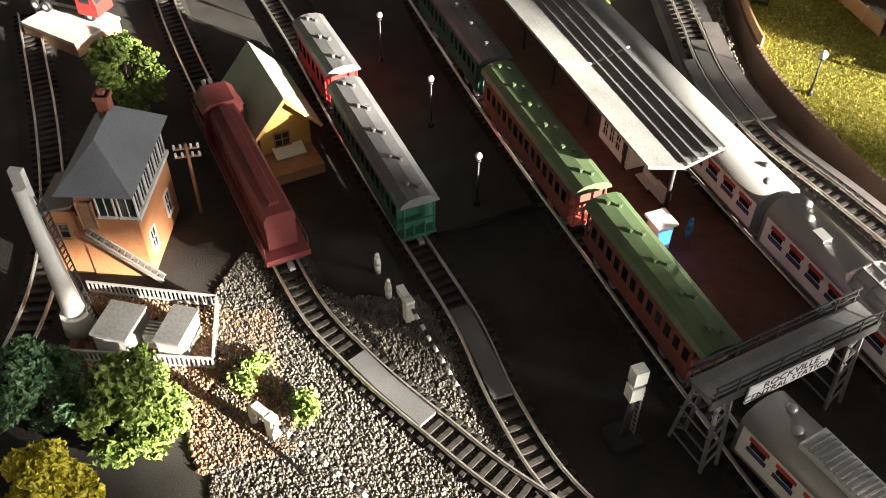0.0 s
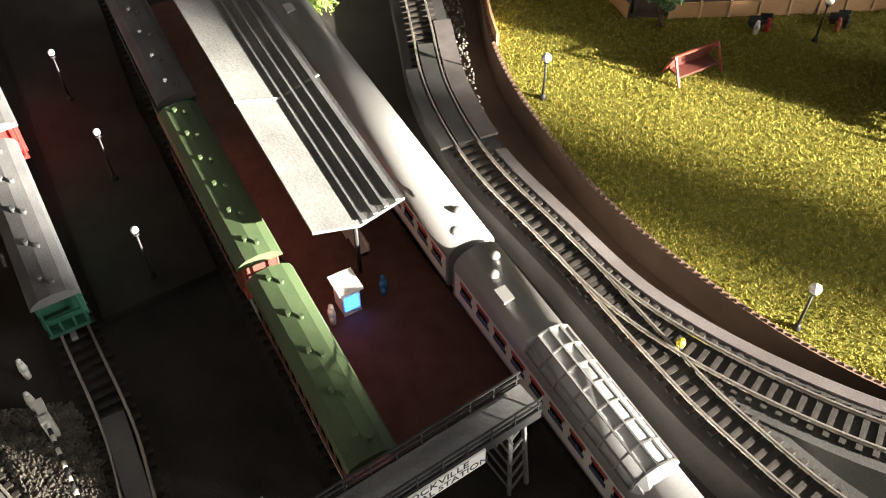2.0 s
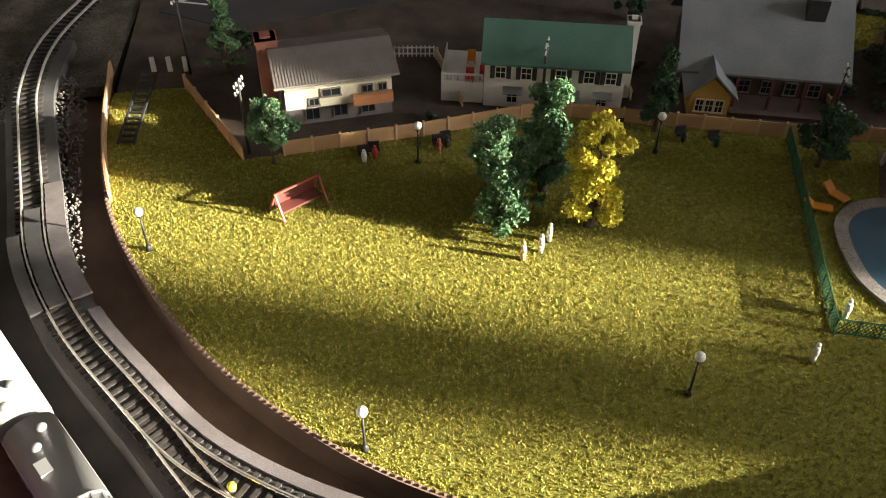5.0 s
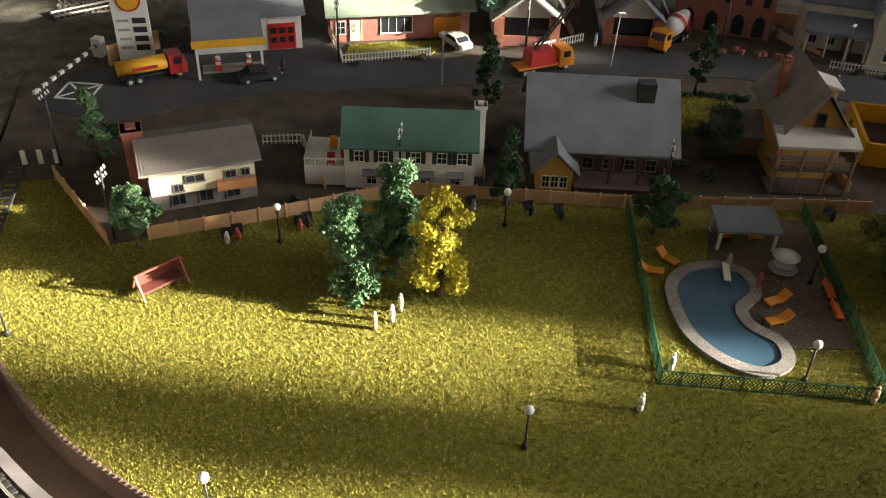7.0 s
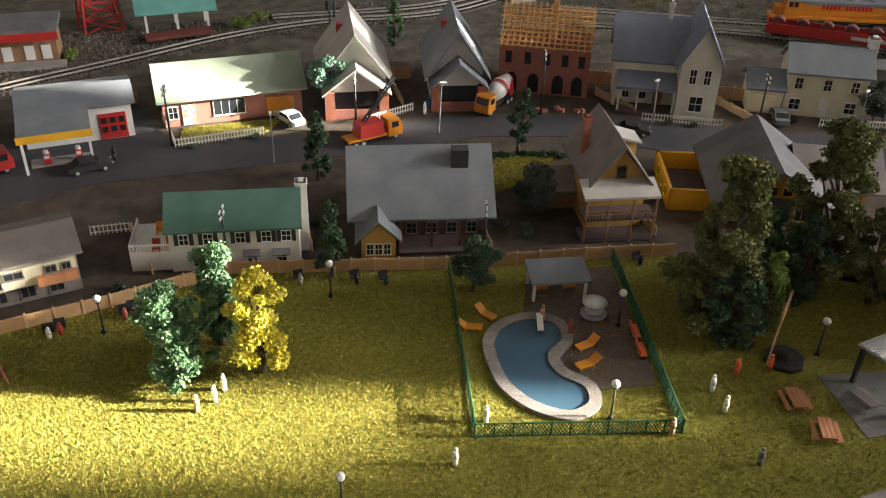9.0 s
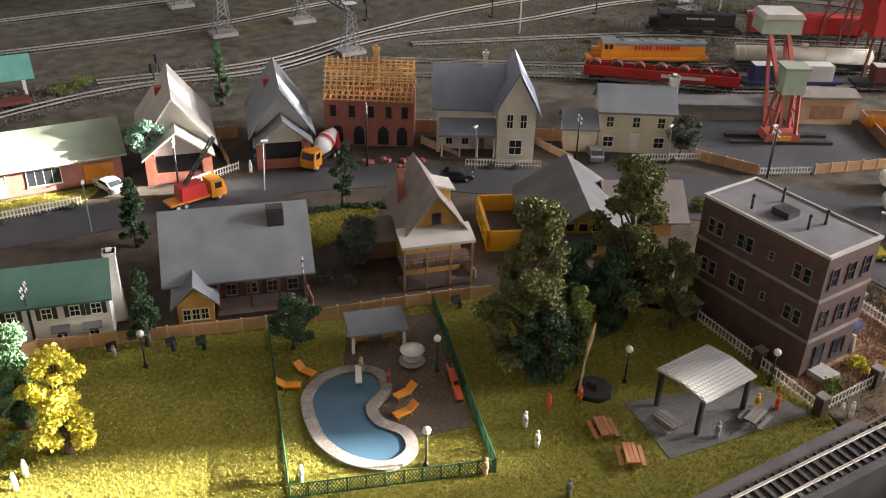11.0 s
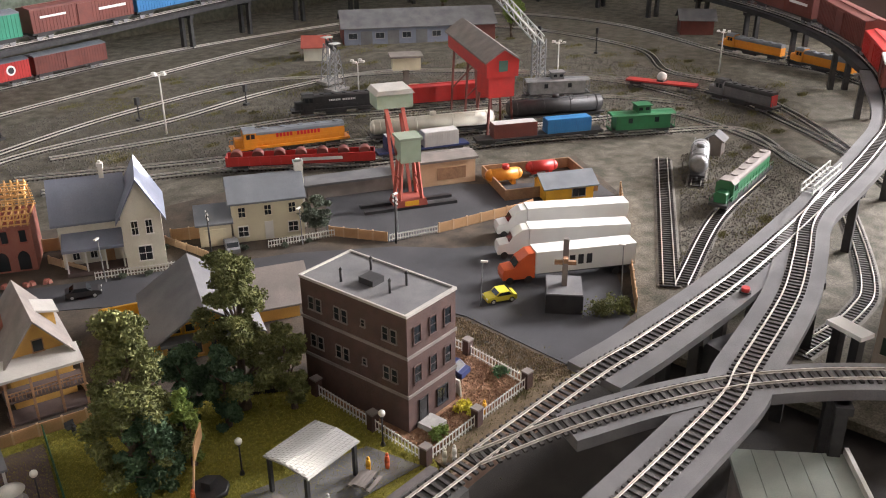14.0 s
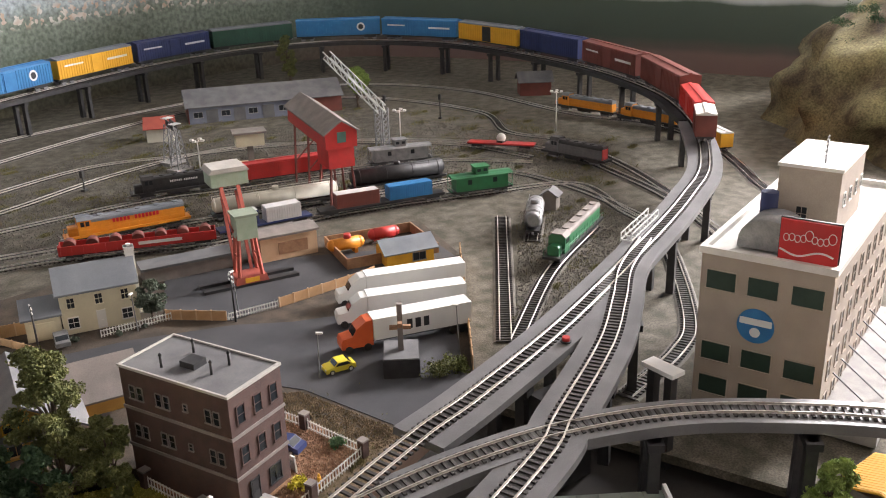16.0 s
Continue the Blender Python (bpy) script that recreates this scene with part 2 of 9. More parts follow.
    "mill_wall": dict(a=(0.40, 0.34, 0.28), b=(0.34, 0.29, 0.24), scale=30, rough=0.8, bump=0.15, spread=0.1),
    "earth": dict(a=(0.085, 0.062, 0.03), b=(0.19, 0.135, 0.08), scale=60, fine=600, rough=0.95, bump=0.9, spread=0.45),
    "court_gravel": dict(a=(0.20, 0.10, 0.05), b=(0.32, 0.18, 0.10), scale=120, fine=800, rough=0.9, bump=0.9, spread=0.4),
    "loco_red": dict(a=(0.17, 0.038, 0.036), b=(0.12, 0.027, 0.027), scale=30, rough=0.5, bump=0.15, spread=0.15),
    "kerb_plaster": dict(a=(0.115, 0.10, 0.098), b=(0.17, 0.15, 0.148), scale=30, rough=0.6, bump=0.3, spread=0.2),
    "signal_orange": dict(a=(0.50, 0.22, 0.10), b=(0.42, 0.18, 0.08), scale=60, rough=0.75, bump=0.2, spread=0.15),
}.items():
    M[key] = mat(key, **args)
M["brick_dark"] = brick_mat("brick_dark", (0.06, 0.03, 0.025), (0.09, 0.045, 0.036), (0.085, 0.062, 0.055))
M["brick_house"] = brick_mat("brick_house", (0.27, 0.07, 0.05), (0.34, 0.10, 0.07), (0.36, 0.25, 0.2))
M["glass"] = mat("glass", (0.02, 0.024, 0.028), (0.03, 0.034, 0.038), 40, 0.08, bump=0, spread=0.05)
M["ink"] = mat("ink", (0.03, 0.03, 0.035), rough=0.6, bump=0)
M["sign_white"] = mat("sign_white", (0.78, 0.78, 0.75), (0.72, 0.72, 0.7), 30, 0.5, bump=0.03, spread=0.03)
M["sign_red"] = mat("sign_red", (0.55, 0.02, 0.02), (0.48, 0.02, 0.02), 30, 0.4, bump=0, spread=0.03)
M["blue_lamp"] = glow("blue_lamp", (0.05, 0.2, 1.0), 0.6)

# ---- builders: all sizes below are in centimetres ----
CM = 0.01
rnd = random.Random(7)


def bm_new():
    return bmesh.new()


def box(bm, x0, y0, z0, x1, y1, z1, top=1.0):
    """A box; top narrows its upper face."""
    cx, cy, hx, hy = (x0 + x1) / 2, (y0 + y1) / 2, (x1 - x0) / 2, (y1 - y0) / 2
    v = [bm.verts.new((cx + sx * hx * s, cy + sy * hy * s, z)) for z, s in ((z0, 1.0), (z1, top)) for sx, sy in ((-1, -1), (1, -1), (1, 1), (-1, 1))]
    for f in ((3, 2, 1, 0), (4, 5, 6, 7), (0, 1, 5, 4), (1, 2, 6, 5), (2, 3, 7, 6), (3, 0, 4, 7)):
        bm.faces.new([v[i] for i in f])
    return bm


def beam(bm, a, b, w, h=None):
    """A straight bar from a to b."""
    a, b = Vector(a), Vector(b)
    h = h or w
    d = (b - a).normalized()
    s = d.cross(Vector((0, 0, 1)))
    s = s.normalized() if s.length > 1e-4 else Vector((1, 0, 0))
    u = s.cross(d)
    v = [bm.verts.new(p + s * (i * w / 2) + u * (j * h / 2)) for p in (a, b) for i, j in ((-1, -1), (1, -1), (1, 1), (-1, 1))]
    for f in ((3, 2, 1, 0), (4, 5, 6, 7), (0, 1, 5, 4), (1, 2, 6, 5), (2, 3, 7, 6), (3, 0, 4, 7)):
        bm.faces.new([v[i] for i in f])
    return bm


def cyl(bm, a, b, r, r2=None, n=12):
    """A round bar or cone from a to b."""
    a, b = Vector(a), Vector(b)
    r2 = r if r2 is None else r2
    d = (b - a).normalized()
    s = d.cross(Vector((0, 0, 1)))
    s = s.normalized() if s.length > 1e-4 else Vector((1, 0, 0))
    u = s.cross(d)
    rings = [[bm.verts.new(p + (s * math.cos(2 * math.pi * i / n) + u * math.sin(2 * math.pi * i / n)) * max(q, 1e-3)) for i in range(n)] for p, q in ((a, r), (b, r2))]
    for i in range(n):
        f = bm.faces.new((rings[0][i], rings[0][(i + 1) % n], rings[1][(i + 1) % n], rings[1][i]))
        f.smooth = n > 7
    bm.faces.new(rings[0][::-1]), bm.faces.new(rings[1])
    return bm


def ball(bm, c, r, squash=1.0, n=10):
    got = bmesh.ops.create_uvsphere(bm, u_segments=n, v_segments=max(5, n // 2 + 1), radius=r, matrix=Matrix.Translation(c) @ Matrix.Diagonal((1, 1, squash, 1)))
    for f in {f for v in got["verts"] for f in v.link_faces}:
        f.smooth = True
    return bm


def prism(bm, outline, axis, lo, hi, smooth=False):
    """A 2D outline (counter-clockwise) drawn out along an axis: 'x' takes (y, z), 'y' takes (x, z), 'z' takes (x, y)."""
    def at(p, q):
        return {"x": (q, p[0], p[1]), "y": (p[0], q, p[1]), "z": (p[0], p[1], q)}[axis]
    a, b = ([bm.verts.new(at(p, q)) for p in outline] for q in (lo, hi))
    k = len(outline)
    for i in range(k):
        bm.faces.new((a[i], a[(i + 1) % k], b[(i + 1) % k], b[i])).smooth = smooth
    bm.faces.new(a[::-1]), bm.faces.new(b)
    return bm


def mesh_of(bm, name, material):
    bmesh.ops.recalc_face_normals(bm, faces=bm.faces)
    bm.transform(Matrix.Scale(CM, 4))
    me = bpy.data.meshes.new(name)
    bm.to_mesh(me)
    bm.free()
    me.materials.append(material)
    return me


def raw_mesh(name, verts, faces, material, smooth=False):
    me = bpy.data.meshes.new(name)
    me.from_pydata((np.asarray(verts, float) * CM).tolist(), [], faces)
    if smooth:
        me.polygons.foreach_set("use_smooth", [True] * len(me.polygons))
    me.materials.append(material)
    return me


def part(name, bm, material, parent, label="", at=None):
    me = bm if isinstance(bm, bpy.types.Mesh) else mesh_of(bm, name, material)
    ob = new(name, me)
    ob.parent = parent
    if at is not None:
        ob.matrix_basis = at
    return tagged(ob, label) if label else ob


def place(x, y, z=0.0, turn=0.0):
    return pose(x * CM, y * CM, z * CM, 0, 0, turn)


def thing(name, x, y, z=0.0, turn=0.0, label="", category="", group="", kind=""):
    ob = new(name)
    ob.empty_display_size = 0.01
    ob.matrix_basis = place(x, y, z, turn)
    return tagged(ob, label, category, group, kind)


def solid(name, bm, material, m=None, label="", category="", group="", kind=""):
    ob = new(name, bm if isinstance(bm, bpy.types.Mesh) else mesh_of(bm, name, material))
    if m is not None:
        ob.matrix_basis = m
    return tagged(ob, label, category, group, kind)


def spline(pts, step=1.0):
    """Points every step along a smooth curve through pts (x, y, z)."""
    P = [Vector(p) for p in pts]
    P = [P[0] * 2 - P[1], *P, P[-1] * 2 - P[-2]]
    fine = []
    for i in range(1, len(P) - 2):
        a, b, c, d = P[i - 1 : i + 3]
        n = max(2, int((c - b).length / step * 3))
        for j in range(n):
            t = j / n
            fine.append(0.5 * (2 * b + (c - a) * t + (2 * a - 5 * b + 4 * c - d) * t * t + (3 * b - a - 3 * c + d) * t**3))
    fine.append(P[-2])
    out, left = [fine[0]], step
    for a, b in zip(fine, fine[1:]):
        seg = (b - a).length
        while seg >= left > 0:
            a = a + (b - a) * (left / seg)
            out.append(a.copy())
            seg = (b - a).length
            left = step
        left -= seg
    return out


def frames(path):
    out = []
    for i, p in enumerate(path):
        d = (path[min(i + 1, len(path) - 1)] - path[max(i - 1, 0)])
        d = Vector((d.x, d.y, 0)).normalized()
        out.append((p, Vector((-d.y, d.x, 0)), d))
    return out


def sweep(name, path, outline, material, smooth=False):
    """A mesh of the outline (across, up) carried along the path, closed at both ends; across is positive to the left."""
    verts, faces, k = [], [], len(outline)
    fr = frames(path)
    for p, side, _ in fr:
        verts += [(p.x + side.x * o, p.y + side.y * o, p.z + h) for o, h in outline]
    for i in range(len(fr) - 1):
        faces += [(i * k + j, i * k + (j + 1) % k, (i + 1) * k + (j + 1) % k, (i + 1) * k + j) for j in range(k)]
    faces += [tuple(range(k))[::-1], tuple(range((len(fr) - 1) * k, len(fr) * k))]
    me = raw_mesh(name, verts, faces, material, smooth)
    b = bmesh.new()
    b.from_mesh(me)
    bmesh.ops.recalc_face_normals(b, faces=b.faces)
    b.to_mesh(me)
    b.free()
    return me


def sheet(name, outline, z0, z1, material, label, category="", kind="structure"):
    return solid(name, prism(bm_new(), outline, "z", z0, z1), material, None, label, category, "", kind)


def text(words, size, material, parent, m, name="lettering", depth=0.01):
    """Raised lettering, size in centimetres, facing along the local z of m."""
    cu = bpy.data.curves.new(name, "FONT")
    cu.body, cu.size, cu.extrude, cu.align_x, cu.align_y = words, size * CM, depth * CM, "CENTER", "CENTER"
    tmp = bpy.data.objects.new(name, cu)
    me = bpy.data.meshes.new_from_object(tmp)
    bpy.data.objects.remove(tmp)
    me.materials.append(material) if not me.materials else None
    me.materials[0] = material
    ob = new(name, me)
    ob.parent, ob.matrix_basis = parent, m
    return ob


def letter_bars(counts, size, material, parent, m):
    """A line of plain upright bars in groups, in place of a company's name."""
    b, x = bm_new(), 0.0
    total = (sum(counts) + len(counts) - 1) * size * 0.62
    for n in counts:
        for i in range(n):
            box(b, x - total / 2, -size * 0.36, 0, x - total / 2 + size * 0.4, size * 0.36, 0.02)
            x += size * 0.62
        x += size * 0.62
    return part("lettering_bar", b, material, parent, "line of plain lettering bars", at=m)


def face_pose(x, y, z, turn):
    """A pose for flat work on an upright face: local x runs along the face, local z out of it; turn is the way it faces (0: -y)."""
    return Matrix.Translation(Vector((x, y, z)) * CM) @ Matrix.Rotation(radians(turn), 4, "Z") @ Matrix.Rotation(radians(90), 4, "X")

# ---- room and table ----
def wall_with_openings(name, x, y0, y1, z0, z1, holes, label):
    """A wall across x with openings (ya, yb, za, zb) that go right through it."""
    bm, t = bm_new(), 12
    cuts = sorted(holes)
    ys = [y0] + [v for h in cuts for v in h[:2]] + [y1]
    for a, b in zip(ys[::2], ys[1::2]):
        box(bm, x, a, z0, x + t, b, z1)
    for a, b, c, d in cuts:
        box(bm, x, a, z0, x + t, b, c), box(bm, x, a, d, x + t, b, z1)
    return solid(name, bm, M["plaster"], None, label, "wall", "", "structure")


# the short first and narrow third openings are unseen, added to steer sun patches
WINDOWS = [(-178.0, -158.0, 103, 137), (-149.5, -104.6, 103, 178), (-103.0, -93.5, 118.3, 178), (-53.0, -3.0, 103, 178)]
wall_with_openings("wall_east", 500, -260, 340, -90, 200, WINDOWS, "painted plaster room wall with three window openings")
for ya, yb, za, zb in WINDOWS:
    w = thing("window_1", 506, (ya + yb) / 2, za, 0, "white window frame with a middle rail", "window", "", "structure")
    b = bm_new()
    h = (yb - ya) / 2
    for s in (-1, 1):
        box(b, -2, s * h - 1, 0, 2, s * h + 1, zb - za)
    box(b, -2, -h, 0, 2, h, 1.5), box(b, -2, -h, zb - za - 1.5, 2, h, zb - za)
    part("frame", b, M["white"], w)
solid("wall_west", box(bm_new(), -172, -260, -90, -160, 340, 200), M["plaster"], None, "painted plaster room wall", "wall", "", "structure")
solid("wall_south", box(bm_new(), -172, -272, -90, 512, -260, 200), M["plaster"], None, "painted plaster room wall", "wall", "", "structure")
solid("wall_north", box(bm_new(), -172, 340, -90, 512, 352, 200), M["plaster"], None, "painted plaster room wall", "wall", "", "structure")
solid("ceiling", box(bm_new(), -172, -272, 200, 512, 352, 210), M["plaster"], None, "plain painted ceiling", "ceiling", "", "structure")
solid("floor", box(bm_new(), -172, -272, -100, 512, 352, -90), M["deck_brown"], None, "dark floor under the layout table", "floor", "", "structure")

# the table top: rough scenery ground over the whole layout
TABLE = [(-60, 12), (20, 12), (70, 18), (130, 8), (140, -12), (190, -30), (420, -30), (420, 260), (60, 260), (-60, 200)]
solid("ground", prism(bm_new(), TABLE, "z", -6, -2.6), M["dark_ground"], None, "dark scenery ground of the layout table", "ground", "", "structure")

EDGE = spline([(36, 100, 0), (36.5, 88, 0), (38.2, 77.5, 0), (41.7, 68.5, 0), (46, 61, 0), (50.8, 55.2, 0), (56, 50.2, 0), (62, 46.2, 0), (70, 42.6, 0), (82, 40.2, 0), (105, 38.4, 0), (128, 38.0, 0), (163, 38.2, 0)], 1.0)
edge2 = [(p.x, p.y) for p in EDGE]
# lawn: one slab up to the tan fence
LAWN = [p for p in edge2[8:] if p[0] < 137.5] + [(138.4, 41), (139.0, 60), (122, 73), (114.5, 75), (98, 79), (77, 86), (49, 83.3), (43.5, 96), (36.6, 96)]
sheet("lawn_bed", LAWN, -0.9, 0.0, M["lawn"], "soil bed of the lawn in flocked yellow-green grass", "ground")
# bare earth and a gravelled court round the apartment block
VERGE_EARTH = [(138.4, 41)] + [p for p in edge2 if p[0] >= 137.5] + [(163, 39.6), (158, 42), (141, 62), (139.0, 60)]
sheet("earth_verge", VERGE_EARTH, -0.9, 0.0, M["earth"], "bare brown earth with thin dry grass", "ground")
sheet("gravel_court", [(138.6, 41.8), (155.6, 42), (157, 58), (139.2, 58)], -0.2, 0.05, M["court_gravel"], "orange-brown gravel court of the apartment block", "ground")
# village ground
sheet("village_ground", [(36.8, 96), (43.5, 96.1), (49, 83.4), (77, 86.1), (98, 79.1), (122, 73.1), (141, 62), (158, 42), (172, 37), (183, 44), (213, 63), (226, 81), (178, 116), (150, 122), (124, 134), (100, 139), (72, 137), (52, 130), (38, 118)], -0.9, -0.06, M["dirt"], "brown dirt ground of the model village", "ground")
# yard
sheet("yard_ground", [(-60, 98), (36, 98), (38, 118.1), (52, 130.1), (72, 137.1), (100, 139.1), (124, 134.1), (150, 122.1), (178, 116.1), (226, 81.1), (213, 63), (183, 43.9), (172, 36.9), (172, 0), (190, -28), (418, -28), (418, 258), (60, 258), (-60, 198)], -1.4, -0.3, M["yard"], "grey-brown ballast ground of the freight yard", "ground")
# station ground
sheet("station_ground", [(-60, 14), (20, 14), (54, 22), (56, 36), (45, 49.5), (36.5, 61), (33, 72), (29.5, 84), (27, 97.9), (-60, 97.9)], -1.4, -0.6, M["dark_ground"], "dark ballast ground of the station tracks", "ground")

# brown retaining wall along the lawn, with a pale lip
lip = [Vector((p.x, p.y, 0)) for p in EDGE]
solid("retaining_wall", sweep("retaining_wall", lip, [(-0.35, -2.6), (0.0, -2.6), (0.0, 0.35), (-0.35, 0.35)], M["brown_wall"]), None, None, "brown painted retaining wall round the lawn", "wall", "", "structure")
bead = bm_new()
for p in spline([tuple(v) for v in EDGE[::4]], 0.55):
    box(bead, p.x - 0.27, p.y - 0.1, 0.33, p.x - 0.07, p.y + 0.1, 0.45, 0.7)
solid("wall_beading", bead, M["brown_wall"], None, "pale beaded edging on top of the retaining wall", "edging", "", "stuff")
solid("trench_floor", sweep("trench_floor", [p for p in lip if p.x < 104], [(-5.5, -2.7), (-0.36, -2.7), (-0.36, -2.35), (-5.5, -2.5)], M["brown_wall"]), None, None, "brown earth floor below the retaining wall", "ground", "", "structure")
tall = EDGE[:22]
solid("edge_boards", sweep("edge_boards", tall, [(0.02, 0.0), (0.22, 0.0), (0.22, 1.3), (0.02, 1.3)], M["tan"]), None, None, "tan boards behind the retaining wall", "wall", "", "structure")

# ---- tracks ----
GAUGE = 1.65


TIE = mesh_of(box(bm_new(), -0.17, -1.35, -0.17, 0.17, 1.35, 0.05), "tie", M["tie"])


def track(pts, label, ballast=None, shoulder=2.2, base=0.5, tie_step=0.82, pieces=0):
    path = spline(pts, 1.0)
    ob = thing("railway_track", 0, 0, 0, 0, label, "railway track", "tracks of the layout", "structure")
    if ballast:
        part("ballast", sweep("ballast", path, [(-shoulder, -base), (shoulder, -base), (shoulder * 0.72, -0.16), (-shoulder * 0.72, -0.16)], ballast), ballast, ob)
    for s in (-1, 1):
        c = s * GAUGE / 2
        part("rail", sweep("rail", path, [(c - 0.1, 0.04), (c + 0.1, 0.04), (c + 0.045, 0.1), (c + 0.055, 0.28), (c - 0.055, 0.28), (c - 0.045, 0.1)], M["rail"]), M["rail"], ob, "worn steel rail")
    verts, faces = [], []
    for i, (p, side, d) in enumerate(frames(spline(pts, tie_step))):
        if i < pieces:
            one = part("tie", TIE, None, ob)
            one.matrix_basis = place(p.x, p.y, p.z, math.degrees(math.atan2(d.y, d.x)))
            continue
        k = len(verts)
        for z in (-0.17, 0.05):
            for i, j in ((-1, -1), (1, -1), (1, 1), (-1, 1)):
                q = p + side * (i * 1.35) + d * (j * 0.17)
                verts.append((q.x, q.y, q.z + z))
        faces += [tuple(k + i for i in f) for f in ((4, 5, 6, 7), (0, 1, 5, 4), (1, 2, 6, 5), (2, 3, 7, 6), (3, 0, 4, 7))]
    if verts:
        tagged(part("ties", raw_mesh("ties", verts, faces, M["tie"]), M["tie"], ob, "dark wooden sleepers"), kind="stuff")
    return path


def z_ramp(x):
    return 1.3 + 8.9 * min(1, max(0, (x - 36) / 112))


RAMP = [(34, 118), (29.6, 106), (28.9, 96.5), (30.2, 88), (31.6, 80.5), (33.2, 72.5), (36.3, 65), (40.5, 58), (46, 50.5), (54, 44.2), (63, 40), (78, 36.3), (100, 33.2), (130, 31.0), (148, 29.3)]
MAIN = [(x, y, z_ramp(x) if x > 38 else 0.9) for x, y in RAMP] + [(157, 28.2, 10.4), (177, 27.2, 10.6), (206, 28, 10.8), (230, 29.5, 11), (252, 33, 11), (286, 46, 11), (318, 68, 11), (348, 106, 11), (371, 160, 11), (363, 204, 11), (330, 226, 11), (290, 230, 11), (250, 225, 11), (200, 215, 11), (157, 208.5, 11), (122, 203.5, 11), (85, 199, 11)]
BR_R = [(42.2, 55.6, 1.75), (46.8, 48.0, 2.2), (50.5, 42.6, 2.5), (56, 36.5, 3.1), (66, 30.5, 4.0), (90, 24.5, 5.8), (120, 19.5, 8.2), (149, 17.6, 10.2), (158, 18.6, 10.5), (174, 20.8, 10.7), (186, 24.0, 10.8), (196, 27.0, 10.85), (208, 28.6, 10.85)]
BR_C = [(132, 30.7, 9.0), (140, 27.2, 9.7), (148, 22.8, 10.2), (156, 17.3, 10.4), (164, 9.0, 10.5), (169.5, -0.5, 10.5), (173, -9, 10.5), (177, -24, 10.5)]


def deck(pts, label, half=2.7, thick=1.0, mat_key="deck_grey"):
    return solid("bridge_deck", sweep("bridge_deck", spline(pts, 1.5), [(-half, -thick), (half, -thick), (half, -0.14), (-half, -0.14)], M[mat_key]), None, None, label, "bridge", "", "structure")


main_path = track(MAIN, "raised main line on a ramp and viaduct", pieces=300)
r_path = track(BR_R, "second raised line joining the main line", pieces=300)
c_path = track(BR_C, "raised branch line crossing the bridge", pieces=300)
deck([(x, y, z) for x, y, z in MAIN if x >= 140 and y < 60], "grey painted bridge deck under the main line", 3.2)
deck([(x, y, z) for x, y, z in MAIN if x >= 286 or (y > 150)], "dark viaduct deck round the back of the yard", 2.8, 1.4, "black")
deck(BR_R[5:], "grey painted bridge deck under the second line", 3.0)
deck(BR_C[1:], "dark curved bridge deck under the branch line", 2.3, 1.3, "deck_grey")
# the ramp's grey shoulders down to the ground
ramp = spline([p for p in MAIN if p[0] <= 142 and p[1] < 110], 1.5)
solid("ramp_embankment", sweep("ramp_embankment", ramp, [(-2.2, -6), (2.6, -6), (2.3, -0.16), (-2.0, -0.16)], M["ramp_dark"]), None, None, "grey plaster ramp carrying the main line", "embankment", "", "structure")
ramp2 = spline(BR_R[:7], 1.5)
solid("ramp_embankment", sweep("ramp_embankment", ramp2, [(-2.3, -6), (2.1, -6), (1.9, -0.17), (-2.0, -0.17)], M["ramp_dark"]), None, None, "grey plaster ramp carrying the second line", "embankment", "", "structure")

solid("ramp_kerb", sweep("ramp_kerb", [p for p in ramp if p.y < 66], [(1.55, -0.15), (2.5, -0.5), (2.5, -0.2), (1.6, 0.0)], M["kerb_plaster"]), None, None, "pale plaster kerb along the ramp", "kerb", "", "structure")
for o0, o1, ya, yb, key in ((-2.0, -1.05, 66, 76, "ramp_dark"), (-0.62, 0.62, 66, 78, "ramp_dark"), (1.05, 2.5, 66, 82, "plank_grey")):
    run = [p for p in ramp if ya < p.y < yb and p.x < 40]
    solid("crossing_board", sweep("crossing_board", run, [(o0, 0.0), (o1, 0.0), (o1, 0.24), (o0, 0.24)], M[key]), None, None, "weathered grey plank crossing on the ramp", "crossing board", "crossing boards")

# piers under bridge and viaduct
def pier(x, y, top, turn, w=1.2, d=3.4, material="black"):
    p = thing("bridge_pier", x, y, -0.4, turn, "dark wooden bridge pier", "bridge pier", "piers under the raised lines")
    for s in (-1, 1):
        part("post", box(bm_new(), -w / 2, s * d / 2 - 0.6, 0, w / 2, s * d / 2 + 0.6, top + 0.4, 0.9), M[material], p)
    part("cap", box(bm_new(), -w / 2 - 0.2, -d / 2 - 1.0, top - 0.4, w / 2 + 0.2, d / 2 + 1.0, top + 0.4), M[material], p)


vp = frames(main_path)
total = 0.0
for i in range(1, len(vp)):
    total += (vp[i][0] - vp[i - 1][0]).length
    p, side, d = vp[i]
    if p.z > 10.5 and p.x > 215 and total > 24:
        total = 0.0
        pier(p.x, p.y, p.z - 1.6, math.degrees(math.atan2(d.y, d.x)))
for x, y, t in ((163, 27.6, 0), (176, 27, 0), (190, 27.3, 4), (167, 19.7, 10), (183, 22.6, 20), (161.5, 11, -60), (169, -2, -65)):
    pier(x, y, 9.0, t)

